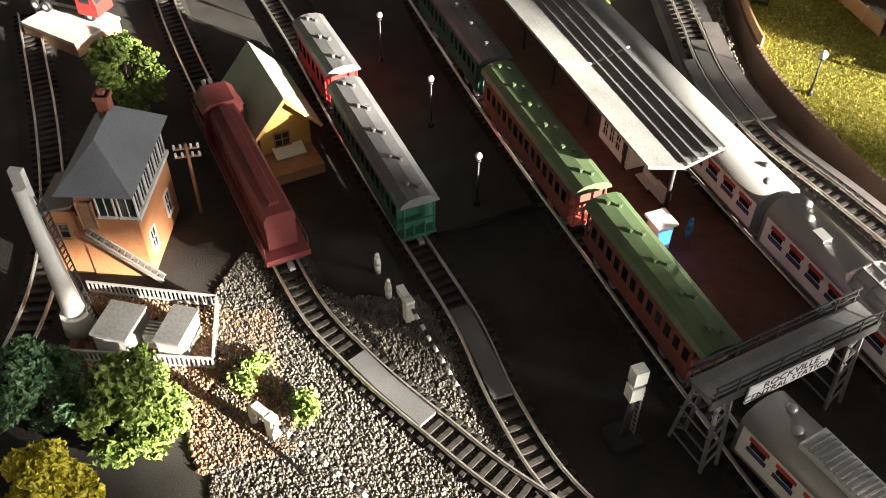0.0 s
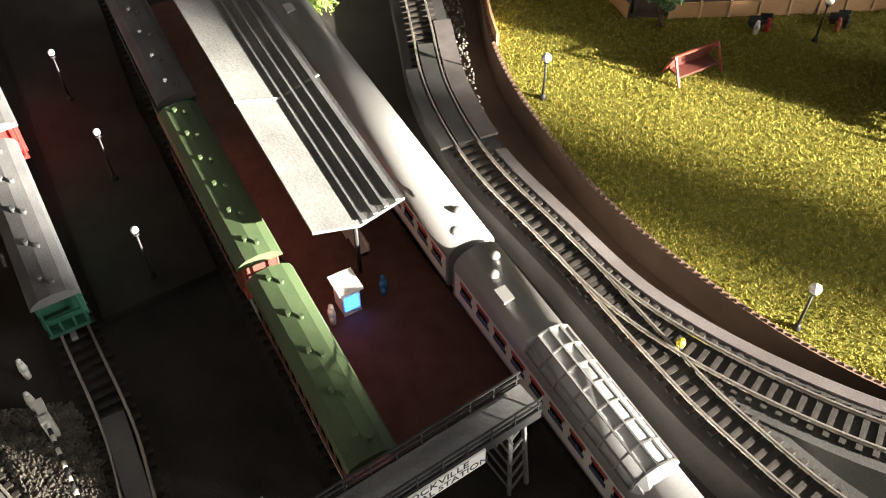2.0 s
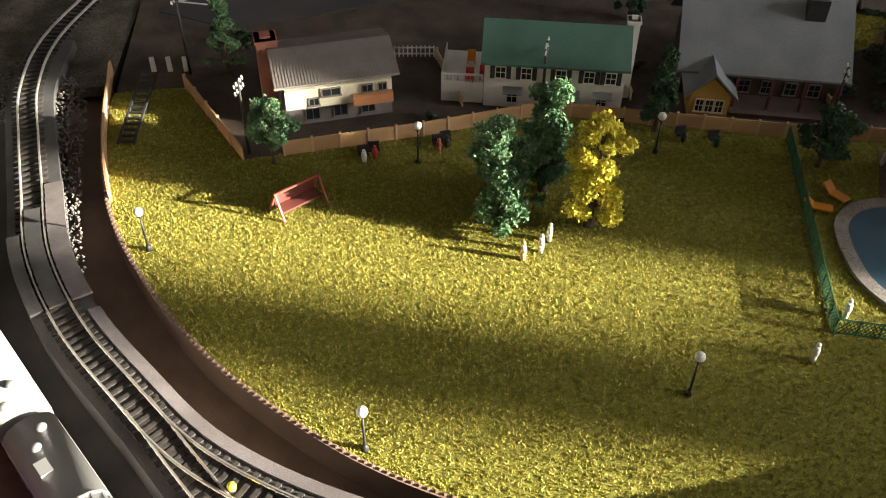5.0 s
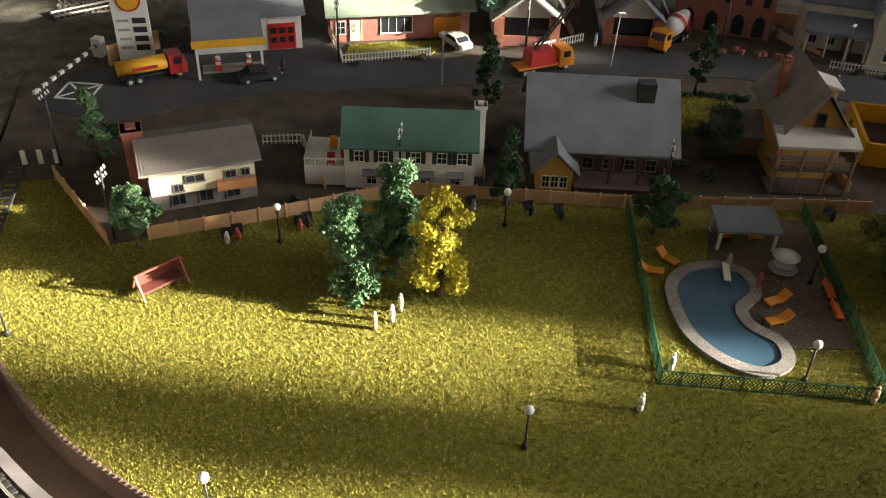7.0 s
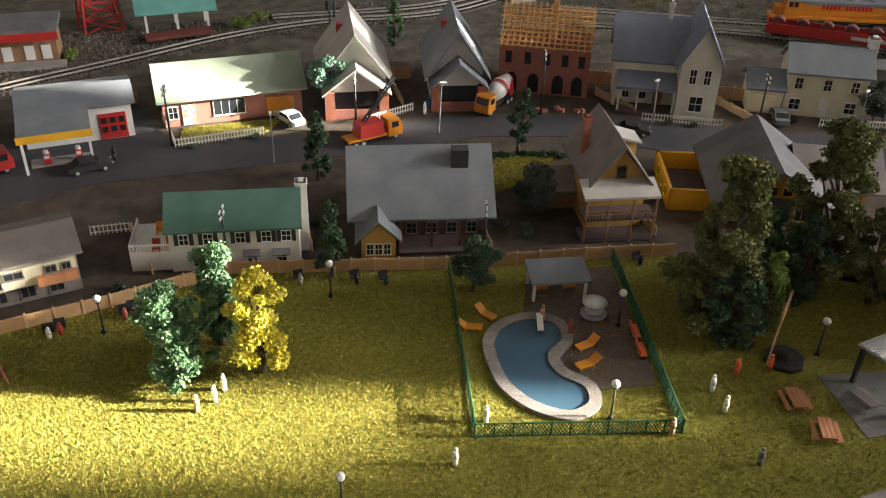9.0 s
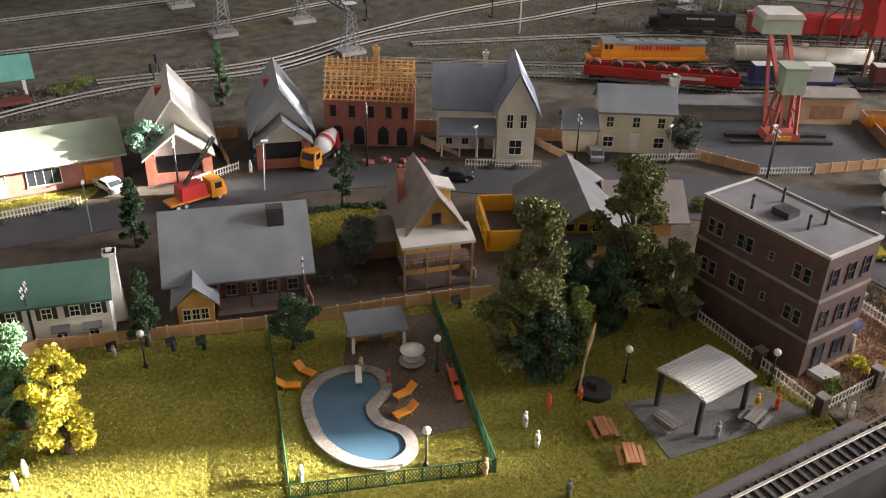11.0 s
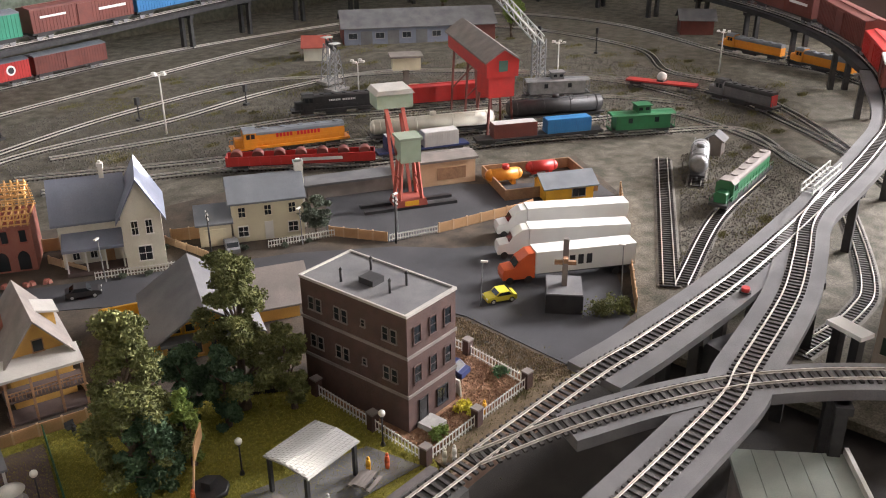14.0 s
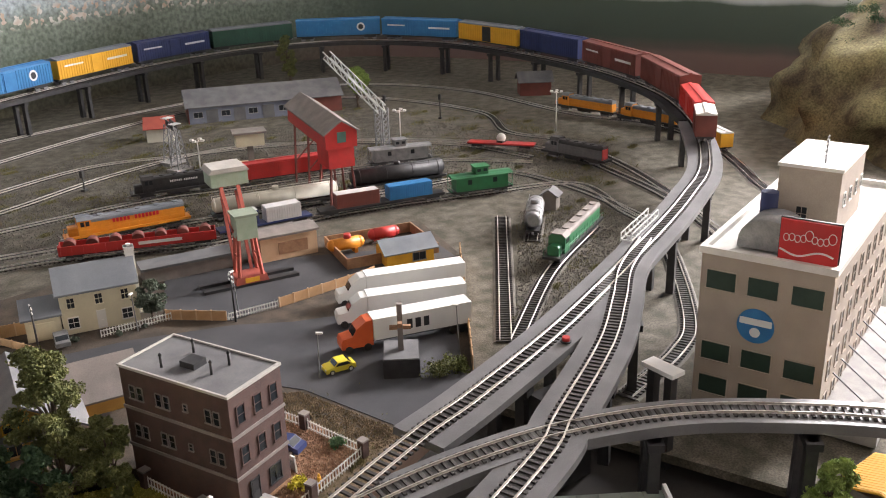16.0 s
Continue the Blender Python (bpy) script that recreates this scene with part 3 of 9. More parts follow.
# yard tracks
G = M["yard_ballast"]
for pts, label in (
    ([(100, 163), (129.2, 157.4 + 3), (156, 169), (186.3, 175), (220.8, 175.5), (240, 163), (257, 150), (273.7, 130), (284, 106), (286, 80), (273, 57.5), (258.6, 39.7), (240, 24)], "outer yard track in pale ballast"),
    ([(40, 139), (55.5, 145), (71.7, 150), (90.6, 156), (107, 158), (129.2, 156), (156, 164), (189, 162), (220, 164), (250, 158), (268, 137), (280.7, 106), (278, 82)], "yard track beside the village"),
    ([(150, 142), (176, 128.2), (197, 109), (222, 97), (245, 80), (262, 64), (250, 48.4), (243, 40), (233, 33), (207.5, 21.2), (196, 19.2), (181, 21)], "yard track under the bridge"),
    ([(150, 152), (182, 132), (204, 121), (230, 103), (254, 89), (264, 82), (260, 64), (250, 47), (240, 34)], "yard track with standing wagons"),
    ([(160, 158), (207, 142), (224, 131), (245, 117), (266, 100), (274, 80)], "back yard track with standing wagons"),
    ([(235, 67.3), (187.5, 41)], "short siding ending at a buffer"),
    ([(238, 49.2), (214, 46.6), (189, 40)], "siding holding a green locomotive"),
    ([(238.4, 61.4), (225.1, 55.7)], "stub of track under a white tank wagon"),
    ([(55, 208), (131.7, 211.5), (163.6, 216.6), (187, 219), (209.5, 221.4), (240, 221), (283, 215), (312, 207), (340, 180), (345, 140), (327, 94), (324, 68), (305, 45), (277, 27), (255, 10)], "back main line below the viaduct"),
    ([(60, 188), (120, 187), (160, 194), (200, 199), (244, 204), (283, 203), (305, 190), (322, 160), (318, 120), (299, 100), (296, 82), (281.6, 60.7), (262, 41), (243, 26)], "inner back line below the viaduct"),
):
    track([(x, y, -0.02) for x, y in pts], label, G)
# station tracks
for pts, label in (
    ([(-26, 92), (-16, 75), (-5, 58.5), (4.7, 44.1), (10, 38.8), (15.6, 34.7), (21, 31.2), (30, 27), (44, 23)], "station track with the red diesel"),
    ([(-16, 92), (-3, 72.5), (4, 61.2), (11.3, 50.2), (16.2, 43), (19.6, 36.7), (24, 31), (33, 25)], "station track with the grey-roofed coaches"),
    ([(3, 88), (15.4, 65.5), (24, 51), (31.2, 39), (35, 33), (40, 27), (48, 21)], "station track with the green-roofed coaches"),
    ([(15, 90), (22, 78), (36.2, 53.7), (46, 37.9), (52, 29)], "station track with the silver train"),
):
    track([(x, y, -0.28) for x, y in pts], label, M["dark_ground"], 1.9, 0.35, pieces=300)
track([(-30, 74, -0.28), (-19, 56, -0.28), (-13, 44, -0.28), (-11, 34, -0.28), (-11, 20, -0.28)], "dark track beside the signal box", M["dark_ground"], 1.9, 0.35)

# ---- buildings ----
def window_on(parent, x, y, z, turn, w=1.0, h=1.3, frame_mat="white", cols=2, rows=2, pane="glass"):
    """A sash window standing proud of a wall: frame and bars, with a dark pane behind."""
    b = bm_new()
    t = 0.1
    for s in (-1, 1):
        box(b, s * w / 2 - t / 2, 0, 0, s * w / 2 + t / 2, h, 0.12)
    box(b, -w / 2 - 0.1, -0.1, 0, w / 2 + 0.1, 0.02, 0.2), box(b, -w / 2, h - 0.05, 0, w / 2, h + 0.06, 0.12)
    for i in range(1, cols):
        q = -w / 2 + w * i / cols
        box(b, q - 0.03, 0, 0, q + 0.03, h, 0.09)
    for i in range(1, rows):
        q = h * i / rows
        box(b, -w / 2, q - 0.03, 0, w / 2, q + 0.03, 0.09)
    win = part("window", b, M[frame_mat], parent, at=face_pose(x, y, z, turn))
    part("pane", box(bm_new(), -w / 2, 0, 0.01, w / 2, h, 0.05), M[pane], win)
    return win


def door_on(parent, x, y, z, turn, w=1.0, h=2.3, key="old_wood"):
    b = bm_new()
    box(b, -w / 2, 0, 0, w / 2, h, 0.1), box(b, -w / 2 - 0.1, 0, 0, -w / 2, h + 0.1, 0.16), box(b, w / 2, 0, 0, w / 2 + 0.1, h + 0.1, 0.16)
    box(b, -w / 2 + 0.15, h * 0.55, 0, w / 2 - 0.15, h * 0.9, 0.13), box(b, -w / 2 + 0.15, h * 0.1, 0, w / 2 - 0.15, h * 0.45, 0.13)
    return part("door", b, M[key], parent, at=face_pose(x, y, z, turn))


def gable_roof(parent, w, d, z, rise, key, over=0.4, thick=0.22, label="", x0=0.0, y0=0.0, ridge="x", ribs=0.0):
    """A gabled roof of two slabs round (x0, y0); ridge along x or y."""
    b = bm_new()
    a, c = ((w, d) if ridge == "x" else (d, w))
    hw, hd = a / 2 + over, c / 2
    slope = rise / hd
    e = over
    out = [(-hd - e, z - slope * e), (0, z + rise), (hd + e, z - slope * e), (hd + e, z - slope * e + thick), (0, z + rise + thick * 1.2), (-hd - e, z - slope * e + thick)]
    prism(b, out, "x", -hw, hw)
    m = Matrix.Translation(Vector((x0, y0, 0)) * CM) @ Matrix.Rotation(radians(0 if ridge == "x" else 90), 4, "Z")
    rf = part("roof", b, M[key], parent, label, at=m)
    if ribs:
        data = [mesh_of(beam(bm_new(), (0, s * (hd + e), z - slope * e + thick), (0, 0, z + rise + thick * 1.2), 0.11, 0.1), "roof_rib", M[key]) for s in (-1, 1)]
        for q in np.arange(-hw + ribs / 2, hw, ribs):
            for me in data:
                part("roof_rib", me, None, rf, at=Matrix.Translation((q * CM, 0, 0)))
    return rf


def gable_walls(parent, w, d, h, rise, key, x0=0.0, y0=0.0, ridge="x", label="", name="wall"):
    """Walls of a gabled block as one pentagonal body."""
    b = bm_new()
    a, c = ((w, d) if ridge == "x" else (d, w))
    prism(b, [(-c / 2, 0), (c / 2, 0), (c / 2, h), (0, h + rise), (-c / 2, h)], "x", -a / 2, a / 2)
    m = Matrix.Translation(Vector((x0, y0, 0)) * CM) @ Matrix.Rotation(radians(0 if ridge == "x" else 90), 4, "Z")
    return part(name, b, M[key], parent, label, at=m)


def chimney(parent, x, y, z0, z1, key="brick_red", w=0.9):
    b = bm_new()
    box(b, x - w / 2, y - w / 2, z0, x + w / 2, y + w / 2, z1), box(b, x - w / 2 - 0.1, y - w / 2 - 0.1, z1 - 0.3, x + w / 2 + 0.1, y + w / 2 + 0.1, z1)
    box(b, x - w / 4, y - w / 4, z1, x + w / 4, y + w / 4, z1 + 0.25)
    return part("chimney", b, M[key], parent)


# -- houses between the fence and the road --
h = thing("house", 57.5, 91.5, 0, 5, "split-level house with corrugated grey roof and cream front panels", "house")
# brown walls and lower frames put the dim recess below the overhang into the colour
gable_walls(h, 10.2, 6.6, 4.6, 1.2, "roof_brown")
gable_roof(h, 10.4, 7.4, 4.7, 1.3, "roof_brown", 0.5, ribs=0.28)
chimney(h, -5.6, 1.6, 0, 6.8, "brick_house", 1.9)
part("white_panel", box(bm_new(), -4.85, -4.46, 2.5, -3.0, -4.38, 4.3), M["white"], h, "white front panel")
part("upper_storey", box(bm_new(), -4.8, -4.4, 2.4, 4.9, -3.3, 4.4), M["cream"], h, "cream boarded overhanging front")
part("balcony", box(bm_new(), 1.2, -5.0, 2.3, 4.9, -4.4, 3.3), M["signal_orange"], h, "orange-brown boarded balcony front")
for x, z, w in ((-2.3, 2.7, 0.9), (-0.7, 3.5, 1.7), (2.6, 3.4, 1.0), (4.0, 3.4, 0.8)):
    window_on(h, x, -4.42, z, 0, w, 0.75, "roof_brown", 2, 1)
for x in (-2.4, 0.2, 2.8):
    window_on(h, x, -3.3, 0.5, 0, 1.3, 1.2, "roof_brown", 2, 1)

h = thing("house", 78.6, 89.4, 0, -15.5, "two-storey white house with green shingled roof and black shutters", "house")
gable_walls(h, 13.0, 5.6, 5.0, 2.4, "white")
gable_roof(h, 13.0, 5.8, 5.0, 2.5, "roof_green", 0.35)
chimney(h, 6.9, 0.6, 0, 8.2, "white", 1.1)
part("terrace", box(bm_new(), -10.6, -2.4, 0, -6.6, 3.2, 2.3), M["white"], h, "white flat-roofed side porch")
b = bm_new()
for q in np.linspace(-10.5, -6.8, 12):
    box(b, q - 0.05, -2.4, 2.3, q + 0.05, -2.3, 3.0)
box(b, -10.6, -2.45, 2.95, -6.6, -2.25, 3.1), box(b, -10.6, -2.4, 2.3, -10.5, 3.2, 3.1)
part("railing", b, M["white"], h)
for x in (-5.0, -2.6, 0.6, 3.2, 5.2):
    win = window_on(h, x, -2.8, 3.2, 0, 0.95, 1.2)
    for s in (-1, 1):
        part("shutter", box(bm_new(), s * 0.75 - 0.22, -0.05, 0, s * 0.75 + 0.22, 1.25, 0.12), M["black"], win)
for x in (-3.8, 1.6, 4.6):
    window_on(h, x, -2.8, 0.6, 0, 1.0, 1.3)
    part("awning", prism(bm_new(), [(-2.8, 2.1), (-3.5, 1.8), (-3.5, 1.9), (-2.8, 2.3)], "x", x - 0.9, x + 0.9), M["roof_dark"], h)

h = thing("house", 98.6, 88.4, 0, -17.5, "bungalow with a broad grey-blue roof and yellow gabled porch", "house")
# dark brick and brown window frames put the porch roof's shade into the colour
gable_walls(h, 14.0, 9.0, 3.4, 4.6, "brick_dark", 0, 1.6)
gable_roof(h, 14.8, 12.2, 4.1, 5.0, "roof_grey", 0.5, y0=1.2)
part("roof_vent", box(bm_new(), 3.4, -1.0, 7.0, 5.2, 0.4, 9.6), M["black"], h, "black box dormer")
gable_walls(h, 3.6, 3.4, 2.7, 1.7, "gable_tan", -4.7, -5.6, "y", "yellow boarded porch gable", "porch")
gable_roof(h, 4.0, 5.0, 2.8, 2.0, "roof_grey", 0.45, x0=-4.7, y0=-4.7, ridge="y")
for x in (-5.6, -4.7, -3.8):
    window_on(h, x, -7.3, 0.9, 0, 0.75, 1.3, "cream")
for x in (-1.0, 1.2, 3.4, 5.6):
    window_on(h, x, -2.9, 0.7, 0, 1.1, 1.3, "roof_brown")
part("porch_floor", box(bm_new(), -2.5, -6.4, 0, 7.0, -2.95, 0.4), M["deck_brown"], h)
for x in (-2.2, 1.0, 4.0, 6.8):
    part("porch_post", box(bm_new(), x - 0.12, -5.4, 0.4, x + 0.12, -5.2, 3.7), M["boxcar_red"], h)

h = thing("house", 119.5, 83.0, 0, -16, "yellow gabled house with a two-tier front veranda", "house")
gable_walls(h, 6.4, 9.5, 6.2, 4.0, "gable_tan", 0, 1.5, "y")
gable_roof(h, 6.8, 10.6, 6.2, 4.4, "roof_brown", 0.5, x0=0, y0=1.2, ridge="y")
part("dormer", box(bm_new(), 1.2, 0.6, 6.6, 2.9, 3.2, 9.0), M["gable_tan"], h, "yellow roof dormer")
part("dormer_roof", prism(bm_new(), [(1.0, 9.3), (3.4, 8.7), (3.4, 8.9), (1.0, 9.6)], "y", 0.3, 3.5), M["roof_light"], h)
chimney(h, -2.6, 2.2, 6.0, 11.4, "brick_red", 0.8)
window_on(h, 0.2, -3.25, 6.6, 0, 1.1, 1.4, "old_wood", 1, 1)
part("veranda_roof", prism(bm_new(), [(-3.2, 6.2), (-6.2, 5.4), (-6.2, 5.7), (-3.2, 6.5)], "x", -4.4, 4.0), M["roof_light"], h, "pale grey veranda roof")
for z in (0.1, 2.8):
    part("veranda_floor", box(bm_new(), -4.2, -6.1, z, 3.8, -3.2, z + 0.25), M["deck_brown"], h)
for x in (-4.0, -1.5, 1.2, 3.7):
    part("veranda_post", box(bm_new(), x - 0.13, -6.1, 0, x + 0.13, -5.85, 5.6), M["old_wood"], h)
b = bm_new()
for z in (3.5, 3.9):
    box(b, -4.1, -6.05, z, 3.8, -5.95, z + 0.12)
for x in np.linspace(-4, 3.7, 22):
    box(b, x - 0.04, -6.03, 3.0, x + 0.04, -5.97, 3.9)
part("veranda_rail", b, M["old_wood"], h)
gable_walls(h, 5.0, 4.6, 2.6, 1.6, "old_wood", -5.6, 4.0, "x", "brown boarded side wing", "side_wing")
gable_roof(h, 5.0, 5.6, 2.7, 1.5, "roof_brown", 0.4, x0=-5.6, y0=4.0)

h = thing("house", 138.5, 79.5, 0, -28, "yellow house with a grey gabled roof behind the trees", "house")
h.scale = (1.25, 1.2, 1.15)
gable_walls(h, 8.0, 9.0, 3.4, 3.0, "gable_tan", 0, 0, "y")
gable_roof(h, 8.4, 10.4, 3.4, 3.1, "roof_dark", 1.3, ridge="y")
for x in (-2.6, -1.3, 0, 1.3, 2.6):
    window_on(h, x, -4.5, 3.2, 0, 0.9, 0.9, "yellow", 1, 1)
part("porch_roof", box(bm_new(), -4.2, -6.2, 2.6, 4.2, -4.5, 2.9), M["roof_dark"], h)
for x in (-3.0, -1.0, 1.0, 3.0):
    window_on(h, x, -4.5, 0.5, 0, 1.2, 1.6, "wood", 2, 1)
gable_walls(h, 6.0, 6.0, 2.6, 2.2, "gable_tan", 7.0, 3.0, "x", name="wing_wall")
gable_roof(h, 6.4, 6.4, 2.7, 2.3, "roof_brown", 1.0, x0=7.2, y0=3.0)

h = thing("roofless_house", 131.8, 84.6, 0, -25, "unroofed yellow house shell open to the sky", "house")
b = bm_new()
for a in ((-3, -5, 3, -4.6), (-3, 4.6, 3, 5), (-3, -5, -2.6, 5), (2.6, -5, 3, 5)):
    box(b, a[0], a[1], 0, a[2], a[3], 2.7)
part("wall", b, M["yellow"], h)
part("floor_slab", box(bm_new(), -2.7, -4.7, 0, 2.7, 4.7, 0.5), M["deck_brown"], h)
for y in (-3.0, -0.4, 2.2):
    window_on(h, -3.0, y, 0.9, -90, 1.0, 1.2, "lemon")

# -- far side of the road --
h = thing("gas_station", 65.3, 124.8, 0, -1, "filling station with grey canopy roof and a red garage door", "gas station")
h.scale = (1, 1, 1.12)
gable_walls(h, 13.2, 8.6, 4.2, 0.9, "white", 0, 2.0)
gable_roof(h, 13.8, 9.0, 4.2, 1.0, "roof_grey", 0.3, x0=0, y0=2.0)
part("canopy", prism(bm_new(), [(-2.6, 4.8), (-9.8, 4.0), (-9.8, 4.5), (-2.6, 5.2)], "x", -7.0, 1.4), M["roof_grey"], h, "grey forecourt canopy roof")
part("fascia", box(bm_new(), -7.1, -10.0, 3.8, 1.5, -9.8, 4.6), M["yellow"], h, "yellow canopy fascia with a red stripe")
for x in (-6.6, 1.0):
    part("canopy_post", box(bm_new(), x - 0.15, -9.6, 0, x + 0.15, -9.3, 4.1), M["white"], h)
part("garage_door", box(bm_new(), 2.4, -2.42, 0.1, 5.8, -2.2, 3.2), M["red"], h, "red garage door with glazed panels")
for i in range(3):
    for j in range(2):
        window_on(h, 3.0 + i * 1.1, -2.42, 0.9 + j * 1.1, 0, 0.8, 0.8, "red", 1, 1)
for x in (-4.6, -0.9):
    pump = thing("fuel_pump", 65.5 + x, 124.8 - 7.4, 0.1, 0, "red and white fuel pump on the forecourt", "fuel pump", "fuel pumps")
    part("body", box(bm_new(), -0.45, -0.3, 0, 0.45, 0.3, 1.5, 0.9), M["red"], pump)
    part("dial", box(bm_new(), -0.3, -0.34, 0.9, 0.3, -0.28, 1.3), M["white"], pump)
    part("lamp_head", cyl(bm_new(), (0, 0, 1.5), (0, 0, 1.9), 0.35, 0.3), M["white"], pump)
part("forecourt_island", box(bm_new(), -6.2, -8.0, 0, 1.0, -5.8, 0.2), M["concrete"], h)

h = thing("ranch_house", 85.3, 126.2, 0, -4, "long brick ranch house with a pale green shingled roof", "house")
h.scale = (1, 1, 1.3)
gable_walls(h, 18.6, 7.0, 3.2, 2.2, "brick_house")
gable_roof(h, 19.0, 8.0, 3.2, 2.5, "roof_sage", 0.5)
window_on(h, -0.6, -3.5, 0.8, 0, 4.2, 1.7, "white", 4, 1)
part("garage_door", box(bm_new(), 4.4, -3.62, 0.1, 8.2, -3.48, 2.2), M["gold"], h, "yellow garage door")
door_on(h, -6.0, -3.5, 0.1, 0, 1.4, 2.2, "cream")
window_on(h, -8.0, -3.5, 0.9, 0, 1.2, 1.3)
sheet("front_lawn", [(76.5, 117.5), (88, 117.5), (91.5, 121), (78, 122.4)], -0.07, 0.05, M["grass"], "small front lawn of the ranch house")

for x, y, t, lab in ((102.8, 125.2, -14, "white gabled cottage with red porch piers"), (117.4, 122.4, -18, "white gabled cottage with a grey roof and red porch piers")):
    h = thing("cottage", x, y, 0, t, lab, "house")
    h.scale = (1.28, 1.15, 1.25) if t == -14 else (1.12, 1.12, 1.22)
    gable_walls(h, 6.6, 11.0, 4.0, 4.4, "white", 0, 1.2, "y")
    gable_roof(h, 7.2, 12.0, 4.0, 4.8, "roof_light" if t == -14 else "roof_grey", 0.6, x0=0, y0=1.0, ridge="y")
    gable_walls(h, 6.0, 2.0, 3.2, 2.2, "white", 0, -5.4, "y", name="porch_gable")
    gable_roof(h, 6.4, 3.6, 3.2, 2.5, "roof_light" if t == -14 else "roof_grey", 0.5, x0=0, y0=-5.2, ridge="y")
    for s in (-1, 1):
        part("porch_pier", box(bm_new(), s * 2.9 - 0.5, -7.2, 0, s * 2.9 + 0.5, -6.2, 3.2), M["brick_red"], h, "red brick porch pier")
    part("porch_wall", box(bm_new(), -2.4, -7.0, 0, 2.4, -6.6, 1.1), M["brick_house"], h)
    # a dark slab stands in for the shade inside the open porch
    part("opening", box(bm_new(), -2.3, -6.46, 1.0, 2.3, -6.42, 3.0), M["glass"], h, "flat dark panel standing in for the shaded porch opening")
    part("roof_vent", box(bm_new(), -1.6, 2.0, 5.6, -0.6, 3.0, 8.0), M["red"], h, "small red roof chimney")

h = thing("house_under_construction", 131.0, 119.5, 0, -33, "brick house under construction with a bare timber roof frame", "house")
h.scale = (1, 1, 1.45)
part("wall", box(bm_new(), -6.6, -3.6, 0, 6.6, 3.6, 5.0), M["brick_house"], h, "red brick walls")
for x in (-5.2, -2.4, 0.4, 3.0, 5.4):
    window_on(h, x, -3.6, 3.1, 0, 1.0, 1.3, "brick_house", 1, 1)
for x in (-4.6, -1.4, 2.2, 5.0):
    part("arch", prism(bm_new(), [(x - 0.8, 0.2), (x + 0.8, 0.2), (x + 0.8, 1.6), (x + 0.5, 2.0), (x, 2.2), (x - 0.5, 2.0), (x - 0.8, 1.6)], "y", -3.68, -3.55), M["glass"], h, "dark arched doorway")
for i, x in enumerate(np.linspace(-6.4, 6.4, 16)):
    b = bm_new()
    beam(b, (x, -4.0, 4.9), (x, 0, 8.6), 0.16, 0.22), beam(b, (x, 4.0, 4.9), (x, 0, 8.6), 0.16, 0.22), beam(b, (x, -3.6, 5.1), (x, 3.6, 5.1), 0.14, 0.2)
    part("rafter", b, M["wood"], h)
for i in range(9):
    f = i / 9.5
    for s in (-1, 1):
        part("batten", beam(bm_new(), (-6.7, s * (4.0 - 4.0 * f), 5.05 + 3.7 * f), (6.7, s * (4.0 - 4.0 * f), 5.05 + 3.7 * f), 0.14, 0.12), M["wood"], h)
chimney(h, 0.9, 0.4, 4.8, 9.6, "wood", 0.8)

h = thing("farmhouse", 144.5, 108.0, 0, -31, "white clapboard farmhouse with a slate blue roof", "house")
h.scale = (1.08, 1.08, 1.5)
gable_walls(h, 8.6, 5.6, 5.0, 3.0, "ivory", -2.6, 0.6)
gable_roof(h, 8.8, 6.0, 5.0, 3.2, "roof_slate", 0.45, x0=-2.8, y0=0.6)
gable_walls(h, 5.0, 9.0, 5.4, 3.4, "ivory", 3.6, -0.8, "y")
gable_roof(h, 5.4, 9.4, 5.4, 3.6, "roof_slate", 0.45, x0=3.6, y0=-0.8, ridge="y")
chimney(h, -0.6, 0.6, 7.4, 9.6, "roof_light", 0.6)
for x in (2.7, 4.5):
    window_on(h, x, -5.3, 3.6, 0, 0.85, 1.4)
window_on(h, 3.6, -5.3, 0.9, 0, 1.7, 1.5, "white", 2, 2)
part("porch_roof", prism(bm_new(), [(-2.1, 3.4), (-5.2, 2.5), (-5.2, 2.8), (-2.1, 3.7)], "x", -6.6, 1.0), M["roof_slate"], h)
part("porch_floor", box(bm_new(), -6.4, -5.0, 0, 1.0, -2.2, 0.4), M["deck_brown"], h)
for x in (-6.2, -3.8, -1.4, 0.8):
    part("porch_post", box(bm_new(), x - 0.1, -5.0, 0.4, x + 0.1, -4.8, 2.6), M["white"], h)
for x in (-5.2, -3.0):
    window_on(h, x, -2.2, 0.9, 0, 0.9, 1.4)
door_on(h, -1.0, -2.2, 0.4, 0, 1.0, 2.0, "old_wood")

h = thing("colonial_house", 163.0, 99.5, 0, -33, "cream two-storey house with a low garage wing", "house")
h.scale = (1.08, 1.08, 1.36)
gable_walls(h, 10.0, 6.2, 4.8, 1.8, "cream", 1.8, 0)
gable_roof(h, 10.2, 6.6, 4.8, 2.0, "roof_grey", 0.35, x0=1.8)
chimney(h, 6.9, 0.4, 0, 8.0, "white", 1.2)
gable_walls(h, 4.4, 5.4, 2.6, 1.2, "cream", -5.6, -0.6, "x", name="garage_wall")
gable_roof(h, 4.6, 5.8, 2.7, 1.3, "roof_grey", 0.3, x0=-5.7, y0=-0.6)
part("garage_door", box(bm_new(), -7.2, -3.42, 0.1, -4.2, -3.26, 2.0), M["cream"], h)
for x in (-1.8, 1.8, 5.2):
    window_on(h, x, -3.1, 3.0, 0, 1.0, 1.2, "cream")
for x in (-1.8, 5.2):
    window_on(h, x, -3.1, 0.7, 0, 1.4, 1.2)
door_on(h, 1.8, -3.1, 0.1, 0, 1.0, 2.1, "white")

